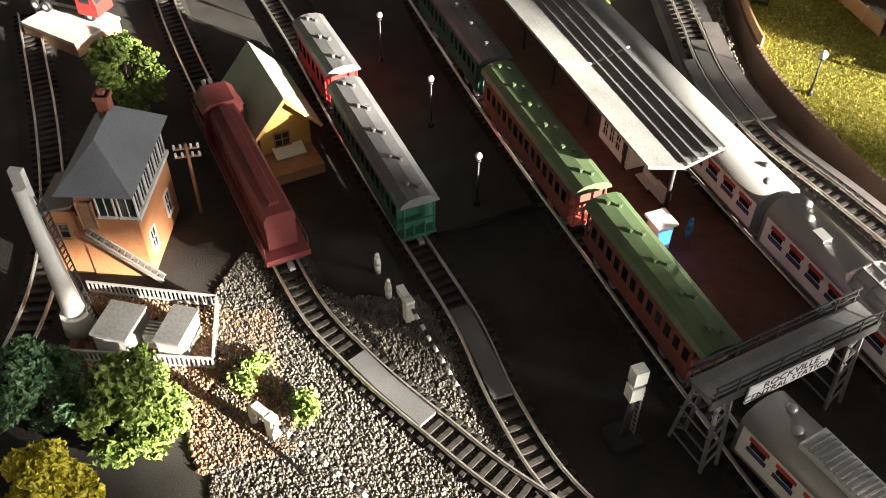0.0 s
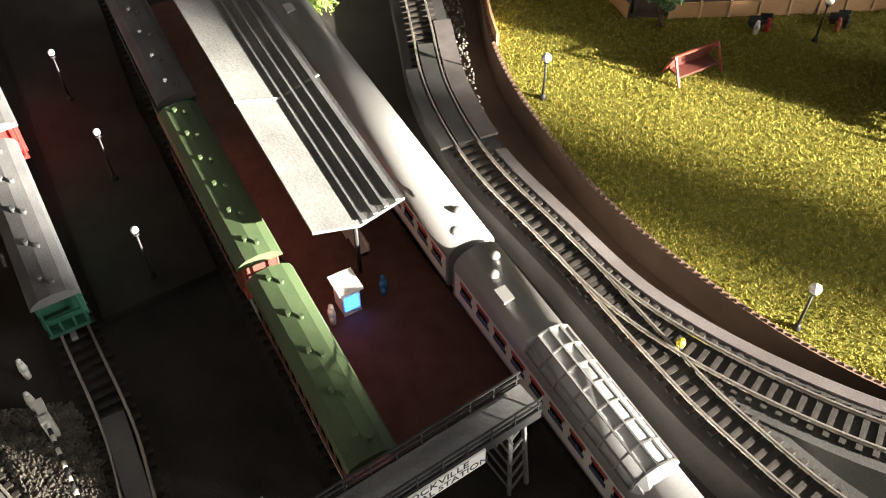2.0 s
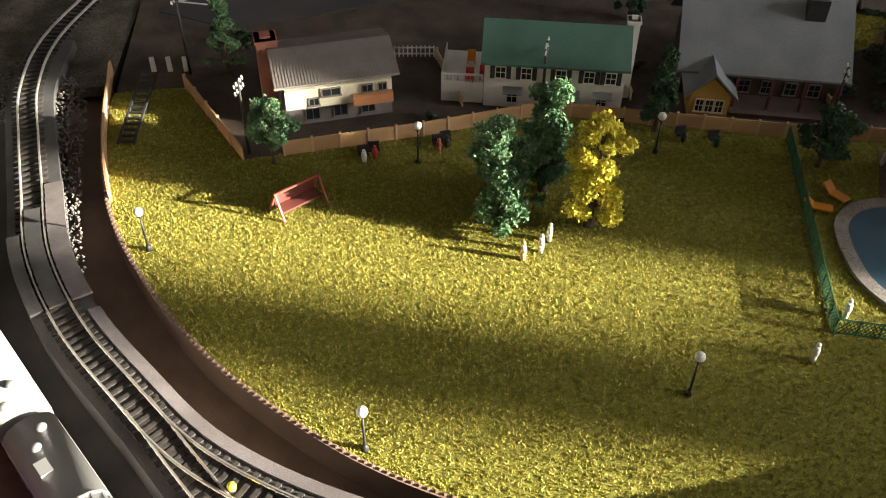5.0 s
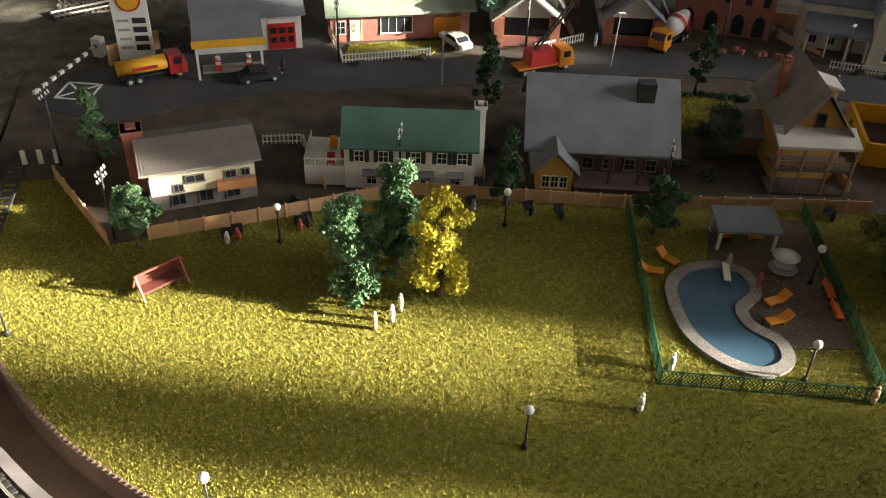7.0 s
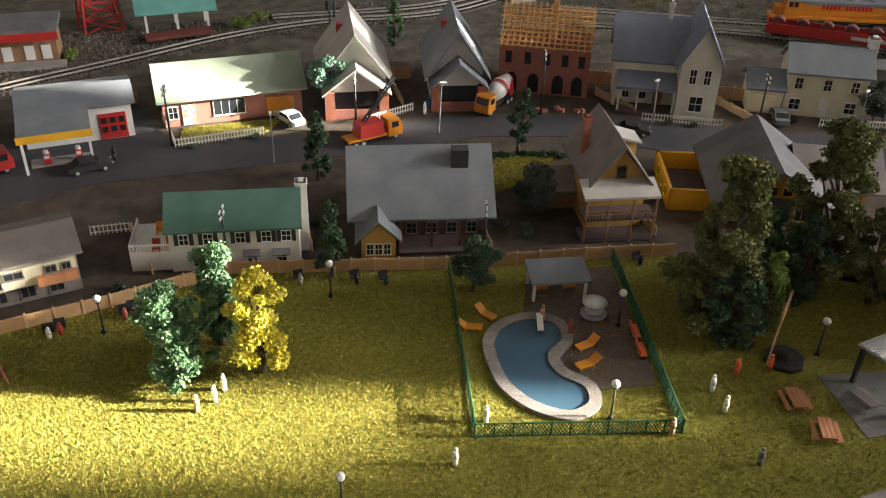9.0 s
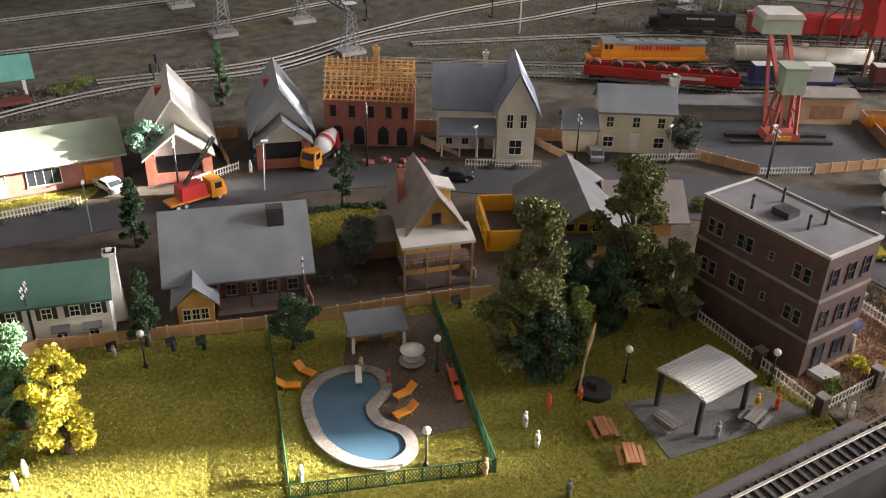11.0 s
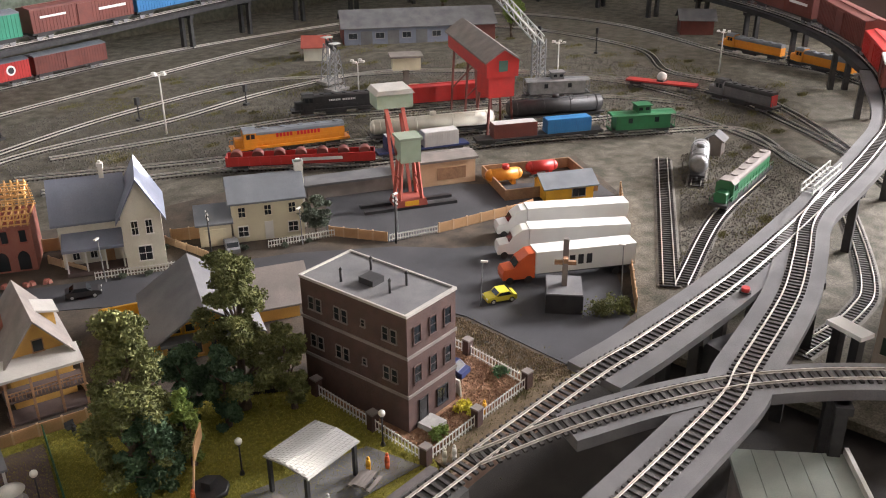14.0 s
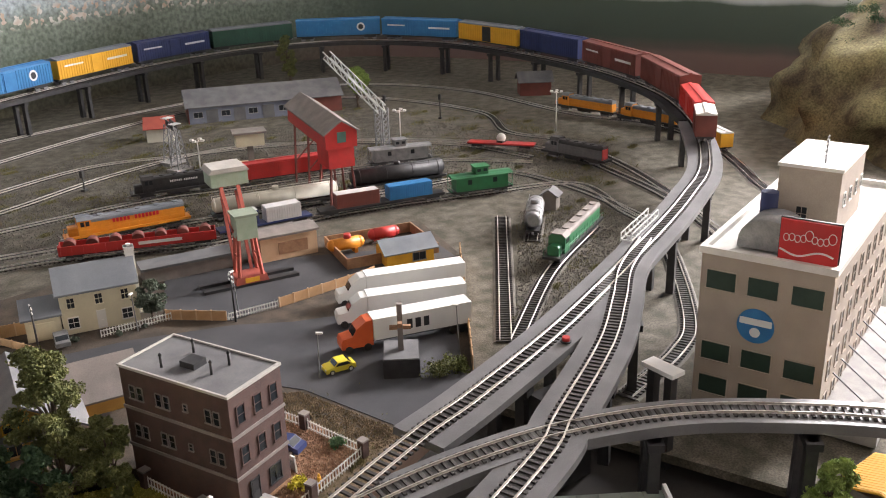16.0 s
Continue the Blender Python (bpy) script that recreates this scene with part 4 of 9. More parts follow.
# -- brick apartment block --
BB_TURN = 2.0
h = thing("apartment_building", 143.6, 53.4, 0, BB_TURN, "three-storey dark brick apartment building with a flat tarred roof", "building")
W, D, T = 7.8, 15.0, 13.6
part("wall", box(bm_new(), -W / 2, -D / 2, 0, W / 2, D / 2, T), M["brick_dark"], h)
for z in (4.2, 8.8):
    part("string_course", box(bm_new(), -W / 2 - 0.12, -D / 2 - 0.12, z, W / 2 + 0.12, D / 2 + 0.12, z + 0.35), M["roof_brown"], h, "pale stone string course")
b = bm_new()
for a in ((-W / 2 - 0.12, -D / 2 - 0.12, W / 2 + 0.12, -D / 2 + 0.25), (-W / 2 - 0.12, D / 2 - 0.1, W / 2 + 0.12, D / 2 + 0.12), (-W / 2 - 0.12, -D / 2 + 0.25, -W / 2 + 0.08, D / 2 - 0.1), (W / 2 - 0.08, -D / 2 + 0.25, W / 2 + 0.12, D / 2 - 0.1)):
    box(b, a[0], a[1], T, a[2], a[3], T + 0.3)
part("parapet", b, M["roof_light"], h, "chipped pale parapet coping")
part("roof", box(bm_new(), -W / 2 + 0.09, -D / 2 + 0.26, T, W / 2 - 0.09, D / 2 - 0.11, T + 0.12), M["roof_dark"], h, "flat tarred roof")
part("hatch", box(bm_new(), -1.2, -0.6, T + 0.1, 0.6, 1.4, T + 0.8), M["black"], h)
for x, y in ((-2.2, 3.0), (1.8, 2.4), (1.4, -3.0), (-1.0, -2.8)):
    vent = part("vent_pipe", cyl(bm_new(), (x, y, T), (x, y, T + 1.6), 0.14, n=8), M["black"], h)
    part("cap", cyl(bm_new(), (x, y, T + 1.5), (x, y, T + 1.8), 0.22, 0.05, 8), M["black"], vent)
for z in (5.6, 10.2):
    for x in (-2.4, 0.1, 2.5):
        window_on(h, x, -D / 2, z, 0, 1.1, 2.0, "brick_dark", 1, 2)
    for y in (-5.2, 1.6, 5.4):
        for s in (-0.55, 0.55):
            window_on(h, -W / 2, y + s, z, -90, 0.8, 1.5, "roof_brown", 1, 2)
    window_on(h, -W / 2, -1.6, z + 0.5, -90, 0.55, 0.8, "roof_brown", 1, 2)
door_on(h, -1.6, -D / 2, 0.6, 0, 1.2, 2.6, "black")
window_on(h, 1.6, -D / 2, 1.0, 0, 1.8, 2.0, "black", 2, 1)
part("stoop", box(bm_new(), -2.6, -D / 2 - 2.2, 0, -0.4, -D / 2, 0.7), M["concrete"], h)

# -- flour mill --
h = thing("mill_building", 201.4, 5.4, 0, -3, "tall beige mill building with a white roof deck and rooftop sign", "building")
MT = 19.6
part("wall", box(bm_new(), -18, -7.2, 0, 18, 7.2, MT), M["mill_wall"], h)
b = bm_new()
for a in ((-18.3, -7.5, 18.3, -6.8), (-18.3, 6.8, 18.3, 7.5), (-18.3, -6.8, -17.6, 6.8), (17.6, -6.8, 18.3, 6.8)):
    box(b, a[0], a[1], MT, a[2], a[3], MT + 0.8)
part("parapet", b, M["white"], h)
part("roof", box(bm_new(), -17.6, -6.8, MT, 17.6, 6.8, MT + 0.15), M["white"], h)
for y in (-4.7, 0.1, 4.8):
    for z in (2.0, 6.4, 15.4):
        window_on(h, -18, y, z, -90, 3.4, 2.3, "mill_wall", 1, 1, "sash_green")
for x in np.linspace(-15.5, 15.5, 9):
    for z in (2.0, 6.4, 10.8, 15.2):
        window_on(h, x, -7.2, z, 0, 1.5, 2.4, "mill_wall", 1, 2)
part("penthouse", box(bm_new(), -6.5, -4.4, MT + 0.1, 6.0, 2.6, MT + 8.0), M["mill_wall"], h, "beige rooftop tower")
part("penthouse_roof", box(bm_new(), -6.7, -4.6, MT + 8.0, 6.2, 2.8, MT + 8.4), M["white"], h)
window_on(h, -6.5, -0.4, MT + 1.6, -90, 1.3, 1.8, "mill_wall", 2, 2)
for x in (-4, -1, 2, 5):
    window_on(h, x, -4.4, MT + 3.4, 0, 1.0, 1.6, "white", 1, 2)
part("flue", cyl(bm_new(), (-9.5, 2.6, MT + 0.1), (-9.5, 2.6, MT + 5.6), 1.0, 1.0, 16), M["navy"], h, "dark steel stack with a rim")
tank = prism(bm_new(), [(3.3 * math.cos(a) + 0.9, MT + 0.1 + 3.9 * math.sin(a) ** 0.6) for a in np.linspace(0.02, math.pi - 0.02, 14)], "x", -15.4, -10.4, True)
part("roof_tank", tank, M["steel"], h, "grey ribbed rooftop plant housing")
sign = part("sign_board", box(bm_new(), -17.3, -7.0, MT + 0.5, -16.9, -0.9, MT + 5.2), M["sign_red"], h, "red rooftop advertising board with a dark edge")
part("sign_edge", box(bm_new(), -16.9, -7.15, MT + 0.35, -16.7, -0.75, MT + 5.35), M["black"], sign)
emb = bm_new()
for k, y in enumerate(np.linspace(-6.3, -1.6, 9)):
    zz = MT + 3.2 + 0.1 * (k % 2) + (0.5 if k in (0, 4) else 0)
    for q in np.linspace(0, 2 * math.pi, 11)[:-1]:
        r1 = 0.42 if k not in (0, 4) else 0.6
        beam(emb, (-17.33, y + r1 * 0.7 * math.cos(q), zz + r1 * math.sin(q)), (-17.33, y + r1 * 0.7 * math.cos(q + 0.63), zz + r1 * math.sin(q + 0.63)), 0.14, 0.06)
part("emblem", emb, M["sign_white"], sign, "looping white script shapes")
wav = bm_new()
for k in range(14):
    y0, y1 = -6.6 + k * 0.4, -6.2 + k * 0.4
    beam(wav, (-17.33, y0, MT + 1.6 + 0.35 * math.sin(k * 0.5)), (-17.33, y1, MT + 1.6 + 0.35 * math.sin(k * 0.5 + 0.5)), 0.06, 0.2)
part("emblem", wav, M["sign_white"], sign, "white wave line")
emb = part("emblem", cyl(bm_new(), (-18.02, 0.5, 11.9), (-18.12, 0.5, 11.9), 2.1, n=28), M["blue"], h, "round blue emblem on the wall")
part("emblem_ring", box(bm_new(), -18.16, -1.3, 12.0, -18.1, 2.3, 12.8), M["sign_white"], emb, "white bar of lettering")
part("emblem_ring", cyl(bm_new(), (-18.1, 0.5, 11.1), (-18.15, 0.5, 11.1), 0.6, n=16), M["sign_white"], emb)
part("aerial", beam(bm_new(), (-4.5, -2.0, MT + 8.4), (-4.5, -2.0, MT + 11.6), 0.16), M["steel"], h)
for k in range(4):
    part("aerial_arm", beam(bm_new(), (-5.6 + 0.2 * k, -2.0, MT + 9.4 + 0.6 * k), (-3.4 - 0.2 * k, -2.0, MT + 9.8 + 0.6 * k), 0.12), M["pale_steel"], h)
part("loading_dock", box(bm_new(), -17, -13.4, 0, 17, -7.2, 2.6), M["concrete"], h, "concrete loading dock along the mill")
for x in (-14, -10, -6, -2, 2, 6):
    part("stay", beam(bm_new(), (x, -12.6, 2.6), (x, -7.5, 6.4), 0.14), M["black"], h)

# ---- rolling stock ----
def bogie(parent, x, w=2.6, wheels=2, key="black"):
    t = part("truck", box(bm_new(), x - 1.4, -w / 2 + 0.25, 0.55, x + 1.4, w / 2 - 0.25, 1.0), M[key], parent)
    for k in range(wheels):
        q = x - 1.0 + 2.0 * k / max(1, wheels - 1)
        b = bm_new()
        for s in (-1, 1):
            cyl(b, (q, s * 0.72, 0.5), (q, s * 0.95, 0.5), 0.52, n=14)
        cyl(b, (q, -0.9, 0.5), (q, 0.9, 0.5), 0.12, n=6)
        part("wheelset", b, M["steel"], t)
    return t


def underframe(t, L, w=2.9):
    part("underframe", box(bm_new(), -L / 2, -w / 2 + 0.2, 0.95, L / 2, w / 2 - 0.2, 1.3), M["black"], t)
    for s in (-1, 1):
        part("coupler", box(bm_new(), s * L / 2 - 0.2, -0.18, 0.75, s * L / 2 + 0.2 + 0.5 * (s > 0) - 0.0, 0.18, 1.05) if s > 0 else box(bm_new(), -L / 2 - 0.7, -0.18, 0.75, -L / 2 + 0.2, 0.18, 1.05), M["steel"], t)
        bogie(t, s * (L / 2 - 2.4))


def boxcar(x, y, z, turn, key, label, L=14.0, H=4.9, roof="roof_grey", door=None, logo=None):
    t = thing("boxcar", x, y, z + 0.28, turn, label, "boxcar", "freight wagons")
    underframe(t, L)
    W = 3.1
    b = bm_new()
    box(b, -L / 2, -W / 2, 1.25, L / 2, W / 2, H - 0.3)
    car_body = part("body", b, M[key], t)
    rib = mesh_of(box(bm_new(), -0.05, -0.06, 1.3, 0.05, 0.06, H - 0.35), "rib", M[key])
    for q in np.arange(-L / 2 + 0.1, L / 2, 0.62):
        if abs(q) > 1.5:
            for sd in (-1, 1):
                part("rib", rib, None, car_body, at=Matrix.Translation((q * CM, sd * W / 2 * CM, 0)))
    r = prism(bm_new(), [(-W / 2 - 0.06, H - 0.32), (W / 2 + 0.06, H - 0.32), (W / 2, H - 0.1), (0, H + 0.15), (-W / 2, H - 0.1)], "x", -L / 2 - 0.05, L / 2 + 0.05)
    part("roof", r, M[roof], t)
    part("roof_walk", box(bm_new(), -L / 2 + 0.1, -0.28, H + 0.12, L / 2 - 0.1, 0.28, H + 0.24), M[roof], t)
    for s in (-1, 1):
        part("door", box(bm_new(), -1.35, s * (W / 2 + 0.08) - 0.05, 1.35, 1.35, s * (W / 2 + 0.08) + 0.05, H - 0.45), M[door or key], t)
        if logo == "disc":
            part("emblem", cyl(bm_new(), (L * 0.27, s * (W / 2 + 0.07), 3.1), (L * 0.27, s * (W / 2 + 0.09), 3.1), 0.95, n=20), M["sign_white"], t, "round white emblem")
            part("emblem", cyl(bm_new(), (L * 0.27, s * (W / 2 + 0.085), 3.1), (L * 0.27, s * (W / 2 + 0.1), 3.1), 0.6, n=16), M["ink"], t)
        elif logo == "bar":
            part("lettering_bar", box(bm_new(), L * 0.14, s * (W / 2 + 0.07) - 0.02, 2.9, L * 0.42, s * (W / 2 + 0.07) + 0.02, 3.3), M["sign_white"], t, "bar of pale lettering")
            part("lettering_bar", box(bm_new(), -L * 0.42, s * (W / 2 + 0.07) - 0.02, 3.3, -L * 0.18, s * (W / 2 + 0.07) + 0.02, 3.6), M["sign_white"], t, "bar of pale lettering")
    return t


def diesel(x, y, z, turn, key, label, L=20.0, top="roof_grey", nose=None, words=None, axles=3, fans=5):
    t = thing("diesel_locomotive", x, y, z + 0.28, turn, label, "locomotive", "locomotives")
    part("frame", box(bm_new(), -L / 2, -1.55, 1.1, L / 2, 1.55, 1.55), M["black" if not nose else nose], t)
    part("fuel_tank", box(bm_new(), -2.2, -1.2, 0.4, 2.2, 1.2, 1.2, 1.1), M["black"], t)
    for s in (-1, 1):
        bogie(t, s * (L / 2 - 3.4), 2.8, axles)
        part("coupler", box(bm_new(), min(s * L / 2, s * (L / 2 + 0.6)), -0.2, 0.7, max(s * L / 2, s * (L / 2 + 0.6)), 0.2, 1.05), M["steel"], t)
    hood = bm_new()
    prism(hood, [(-1.02, 1.5), (1.02, 1.5), (1.02, 4.2), (0.8, 4.45), (-0.8, 4.45), (-1.02, 4.2)], "x", -L / 2 + 5.0, L / 2 - 1.0)
    hood_p = part("hood", hood, M[key], t)
    part("hood_top", prism(bm_new(), [(-1.07, 3.7), (1.07, 3.7), (1.07, 4.22), (0.82, 4.58), (-0.82, 4.58), (-1.07, 4.22)], "x", -L / 2 + 4.96, L / 2 - 0.96), M[top], hood_p)
    for q in np.linspace(-L / 2 + 7.0, L / 2 - 2.4, fans):
        part("fan", cyl(bm_new(), (q, 0, 4.5), (q, 0, 4.8), 0.62, n=16), M[top], hood_p)
    leaf = mesh_of(box(bm_new(), -0.35, -0.03, 1.7, 0.35, 0.03, 2.9), "hood_door", M[key])
    for q in np.linspace(-L / 2 + 5.6, L / 2 - 1.8, 12):
        for s in (-1, 1):
            part("hood_door", leaf, None, hood_p, at=Matrix.Translation((q * CM, s * 1.03 * CM, 0)))
    cabb = part("cab", prism(bm_new(), [(-1.5, 1.5), (1.5, 1.5), (1.5, 4.3), (0.9, 4.85), (-0.9, 4.85), (-1.5, 4.3)], "x", -L / 2 + 2.6, -L / 2 + 5.0), M[key], t)
    part("cab_roof", prism(bm_new(), [(-1.55, 4.3), (-0.95, 4.88), (0.95, 4.88), (1.55, 4.3), (1.6, 4.36), (0.95, 5.0), (-0.95, 5.0), (-1.6, 4.36)], "x", -L / 2 + 2.5, -L / 2 + 5.1), M[top], cabb)
    for s in (-1, 1):
        for q in (3.1, 4.0):
            part("cab_window", box(bm_new(), -L / 2 + q, s * 1.5 - 0.03, 3.2, -L / 2 + q + 0.7, s * 1.5 + 0.03, 4.1), M["glass"], cabb)
    part("nose", prism(bm_new(), [(-1.0, 1.5), (1.0, 1.5), (1.0, 3.0), (0.7, 3.3), (-0.7, 3.3), (-1.0, 3.0)], "x", -L / 2 + 0.9, -L / 2 + 2.6), M[key], t)
    for s in (-1, 1):
        b = bm_new()
        for q in np.linspace(-L / 2 + 0.3, L / 2 - 0.3, 13):
            cyl(b, (q, s * 1.5, 1.5), (q, s * 1.5, 2.5), 0.04, n=5)
        cyl(b, (-L / 2 + 0.3, s * 1.5, 2.5), (L / 2 - 0.3, s * 1.5, 2.5), 0.045, n=5)
        part("handrail", b, M[key], t)
    if words:
        for s in (-1, 1):
            letter_bars(words, 0.6 if key == "black" else 1.1, M["sign_white" if key == "black" else "sign_red"], hood_p, face_pose(1.6, s * 1.08, 3.35, 0 if s < 0 else 180))
    return t


def tank_car(x, y, z, turn, key, label, L=15.0, r=1.5):
    t = thing("tank_car", x, y, z + 0.28, turn, label, "tank car", "freight wagons")
    underframe(t, L)
    b = bm_new()
    cyl(b, (-L / 2 + 0.8, 0, 1.4 + r), (L / 2 - 0.8, 0, 1.4 + r), r, n=20)
    for s in (-1, 1):
        cyl(b, (s * (L / 2 - 0.8), 0, 1.4 + r), (s * (L / 2 - 0.3), 0, 1.4 + r), r, r * 0.6, 20)
    for q in np.linspace(-L / 2 + 2, L / 2 - 2, 4):
        cyl(b, (q - 0.08, 0, 1.4 + r), (q + 0.08, 0, 1.4 + r), r + 0.05, n=20)
    part("tank", b, M[key], t)
    part("dome", cyl(bm_new(), (0, 0, 1.3 + 2 * r), (0, 0, 2.1 + 2 * r), 0.75, 0.65, 14), M[key], t)
    b = bm_new()
    for s in (-1, 1):
        cyl(b, (-L / 2 + 0.6, s * 1.2, 1.9 + 2 * r - 0.4), (L / 2 - 0.6, s * 1.2, 1.9 + 2 * r - 0.4), 0.05, n=5)
        for q in np.linspace(-L / 2 + 0.6, L / 2 - 0.6, 7):
            cyl(b, (q, s * 1.2, 0.9 + r), (q, s * 1.2, 1.5 + 2 * r), 0.045, n=5)
    part("handrail", b, M[key], t)
    return t


def gondola(x, y, z, turn, key, label, L=20.0, coils=7):
    t = thing("gondola_car", x, y, z + 0.28, turn, label, "gondola", "freight wagons")
    underframe(t, L)
    b = bm_new()
    box(b, -L / 2, -1.5, 1.2, L / 2, 1.5, 1.5)
    for s in (-1, 1):
        box(b, -L / 2, s * 1.5 - 0.08, 1.2, L / 2, s * 1.5 + 0.08, 2.9), box(b, s * L / 2 - 0.08, -1.5, 1.2, s * L / 2 + 0.08, 1.5, 2.9)
        for q in np.linspace(-L / 2 + 0.3, L / 2 - 0.3, 15):
            box(b, q - 0.09, s * 1.62 - 0.08, 1.2, q + 0.09, s * 1.62 + 0.08, 2.9)
    part("body", b, M[key], t)
    for s in (-1, 1):
        part("lettering_bar", box(bm_new(), L * 0.0, s * 1.7 - 0.02, 1.8, L * 0.28, s * 1.7 + 0.02, 2.4), M["sign_white"], t, "bar of white lettering")
    for q in np.linspace(-L / 2 + 1.8, L / 2 - 1.8, coils):
        c = bm_new()
        cyl(c, (q, -1.0, 2.7), (q, 1.0, 2.7), 1.05, n=18), cyl(c, (q, -1.04, 2.7), (q, 1.04, 2.7), 0.45, n=12)
        part("coil", c, M["boxcar_red"], t, "rusty steel coil")
    return t


def flat_car(x, y, z, turn, label, loads, L=26.0, key="black"):
    t = thing("flat_car", x, y, z + 0.28, turn, label, "flat car", "freight wagons")
    underframe(t, L)
    part("deck", box(bm_new(), -L / 2, -1.5, 1.25, L / 2, 1.5, 1.6), M[key], t)
    for cx, ln, ck in loads:
        b = bm_new()
        box(b, cx - ln / 2, -1.4, 1.6, cx + ln / 2, 1.4, 4.4)
        c = part("container", b, M[ck], t, f"corrugated shipping container")
        rib = mesh_of(box(bm_new(), -0.08, -0.05, 1.75, 0.08, 0.05, 4.25), "rib", M[ck])
        for q in np.arange(cx - ln / 2 + 0.2, cx + ln / 2, 0.5):
            for sd in (-1, 1):
                part("rib", rib, None, c, at=Matrix.Translation((q * CM, sd * 1.42 * CM, 0)))
        part("container_roof", box(bm_new(), cx - ln / 2 + 0.1, -1.3, 4.4, cx + ln / 2 - 0.1, 1.3, 4.46), M["tarp" if ck != "blue" else "blue"], c)
    return t


def caboose(x, y, z, turn, key, label, L=11.0, roof="dark_green"):
    t = thing("caboose", x, y, z + 0.28, turn, label, "caboose", "freight wagons")
    underframe(t, L)
    part("body", box(bm_new(), -L / 2 + 1.0, -1.5, 1.25, L / 2 - 1.0, 1.5, 4.2), M[key], t)
    part("roof", prism(bm_new(), [(-1.65, 4.15), (1.65, 4.15), (1.3, 4.5), (0, 4.65), (-1.3, 4.5)], "x", -L / 2, L / 2), M[roof], t)
    cup = part("cupola", box(bm_new(), -1.4, -1.3, 4.5, 1.4, 1.3, 6.0), M[key], t)
    part("cupola_roof", box(bm_new(), -1.7, -1.5, 6.0, 1.7, 1.5, 6.2), M[roof], cup)
    for s in (-1, 1):
        for q in (-0.7, 0.7):
            part("cupola_window", box(bm_new(), q - 0.4, s * 1.3 - 0.03, 5.1, q + 0.4, s * 1.3 + 0.03, 5.7), M["glass"], cup)
        for q in (-2.8, 2.8):
            part("window", box(bm_new(), q - 0.45, s * 1.5 - 0.03, 2.6, q + 0.45, s * 1.5 + 0.03, 3.6), M["glass"], t)
        b = bm_new()
        box(b, s * L / 2 - 0.1, -1.4, 1.25, s * L / 2 + 0.1, 1.4, 1.5)
        for q in (-1.3, 0, 1.3):
            cyl(b, (s * L / 2, q, 1.4), (s * L / 2, q, 4.2 if q else 2.6), 0.06, n=5)
        cyl(b, (s * L / 2, -1.3, 2.6), (s * L / 2, 1.3, 2.6), 0.06, n=5)
        part("end_platform", b, M[key], t)
    return t


def coach(a, b_, z, key, roof, label, vents=True, end_key=None, H=4.9):
    """A wooden-type coach between two roof ends a and b_ (x, y)."""
    L = math.hypot(b_[0] - a[0], b_[1] - a[1])
    t = thing("passenger_coach", (a[0] + b_[0]) / 2, (a[1] + b_[1]) / 2, z + 0.28, math.degrees(math.atan2(b_[1] - a[1], b_[0] - a[0])), label, "passenger coach", "station coaches")
    underframe(t, L - 0.8, 2.7)
    W = 2.7
    part("body", box(bm_new(), -L / 2 + 0.9, -W / 2, 1.2, L / 2 - 0.9, W / 2, H - 0.7), M[key], t)
    out = [(-W / 2 - 0.12, H - 0.75), (W / 2 + 0.12, H - 0.75), (W / 2 - 0.05, H - 0.4), (W * 0.3, H - 0.12), (0, H), (-W * 0.3, H - 0.12), (-W / 2 + 0.05, H - 0.4)]
    rf = part("roof", prism(bm_new(), out, "x", -L / 2, L / 2, False), M[roof], t)
    for q in np.linspace(-L / 2 + 1.2, L / 2 - 1.2, max(3, int(L / 2.6))):
        bb = bm_new()
        for s in (-0.28, 0.28):
            cyl(bb, (q + s, s, H - 0.1), (q + s, s, H + 0.25), 0.13, 0.16, 7)
        part("roof_vent", bb, M[roof], rf)
    for s in (-1, 1):
        n = int((L - 2) / 0.95)
        for i in range(n):
            q = -L / 2 + 1.5 + i * (L - 3) / max(1, n - 1)
            part("window", box(bm_new(), q - 0.28, s * W / 2 - 0.03, 2.5, q + 0.28, s * W / 2 + 0.03, 3.5), M["glass"], t)
        e = bm_new()
        box(e, s * L / 2 - 0.9, -W / 2 + 0.1, 1.2, s * L / 2 - 0.1, W / 2 - 0.1, 1.45) if s > 0 else box(e, -L / 2 + 0.1, -W / 2 + 0.1, 1.2, -L / 2 + 0.9, W / 2 - 0.1, 1.45)
        for q in (-1.1, -0.4, 0.4, 1.1):
            cyl(e, (s * (L / 2 - 0.2), q, 1.4), (s * (L / 2 - 0.2), q, 2.6 if abs(q) < 1 else H - 0.7), 0.09, n=6)
        box(e, s * (L / 2 - 0.2) - 0.08, -1.15, 2.5, s * (L / 2 - 0.2) + 0.08, 1.15, 2.75)
        part("end_platform", e, M[end_key or key], t, "railed end platform")
    return t


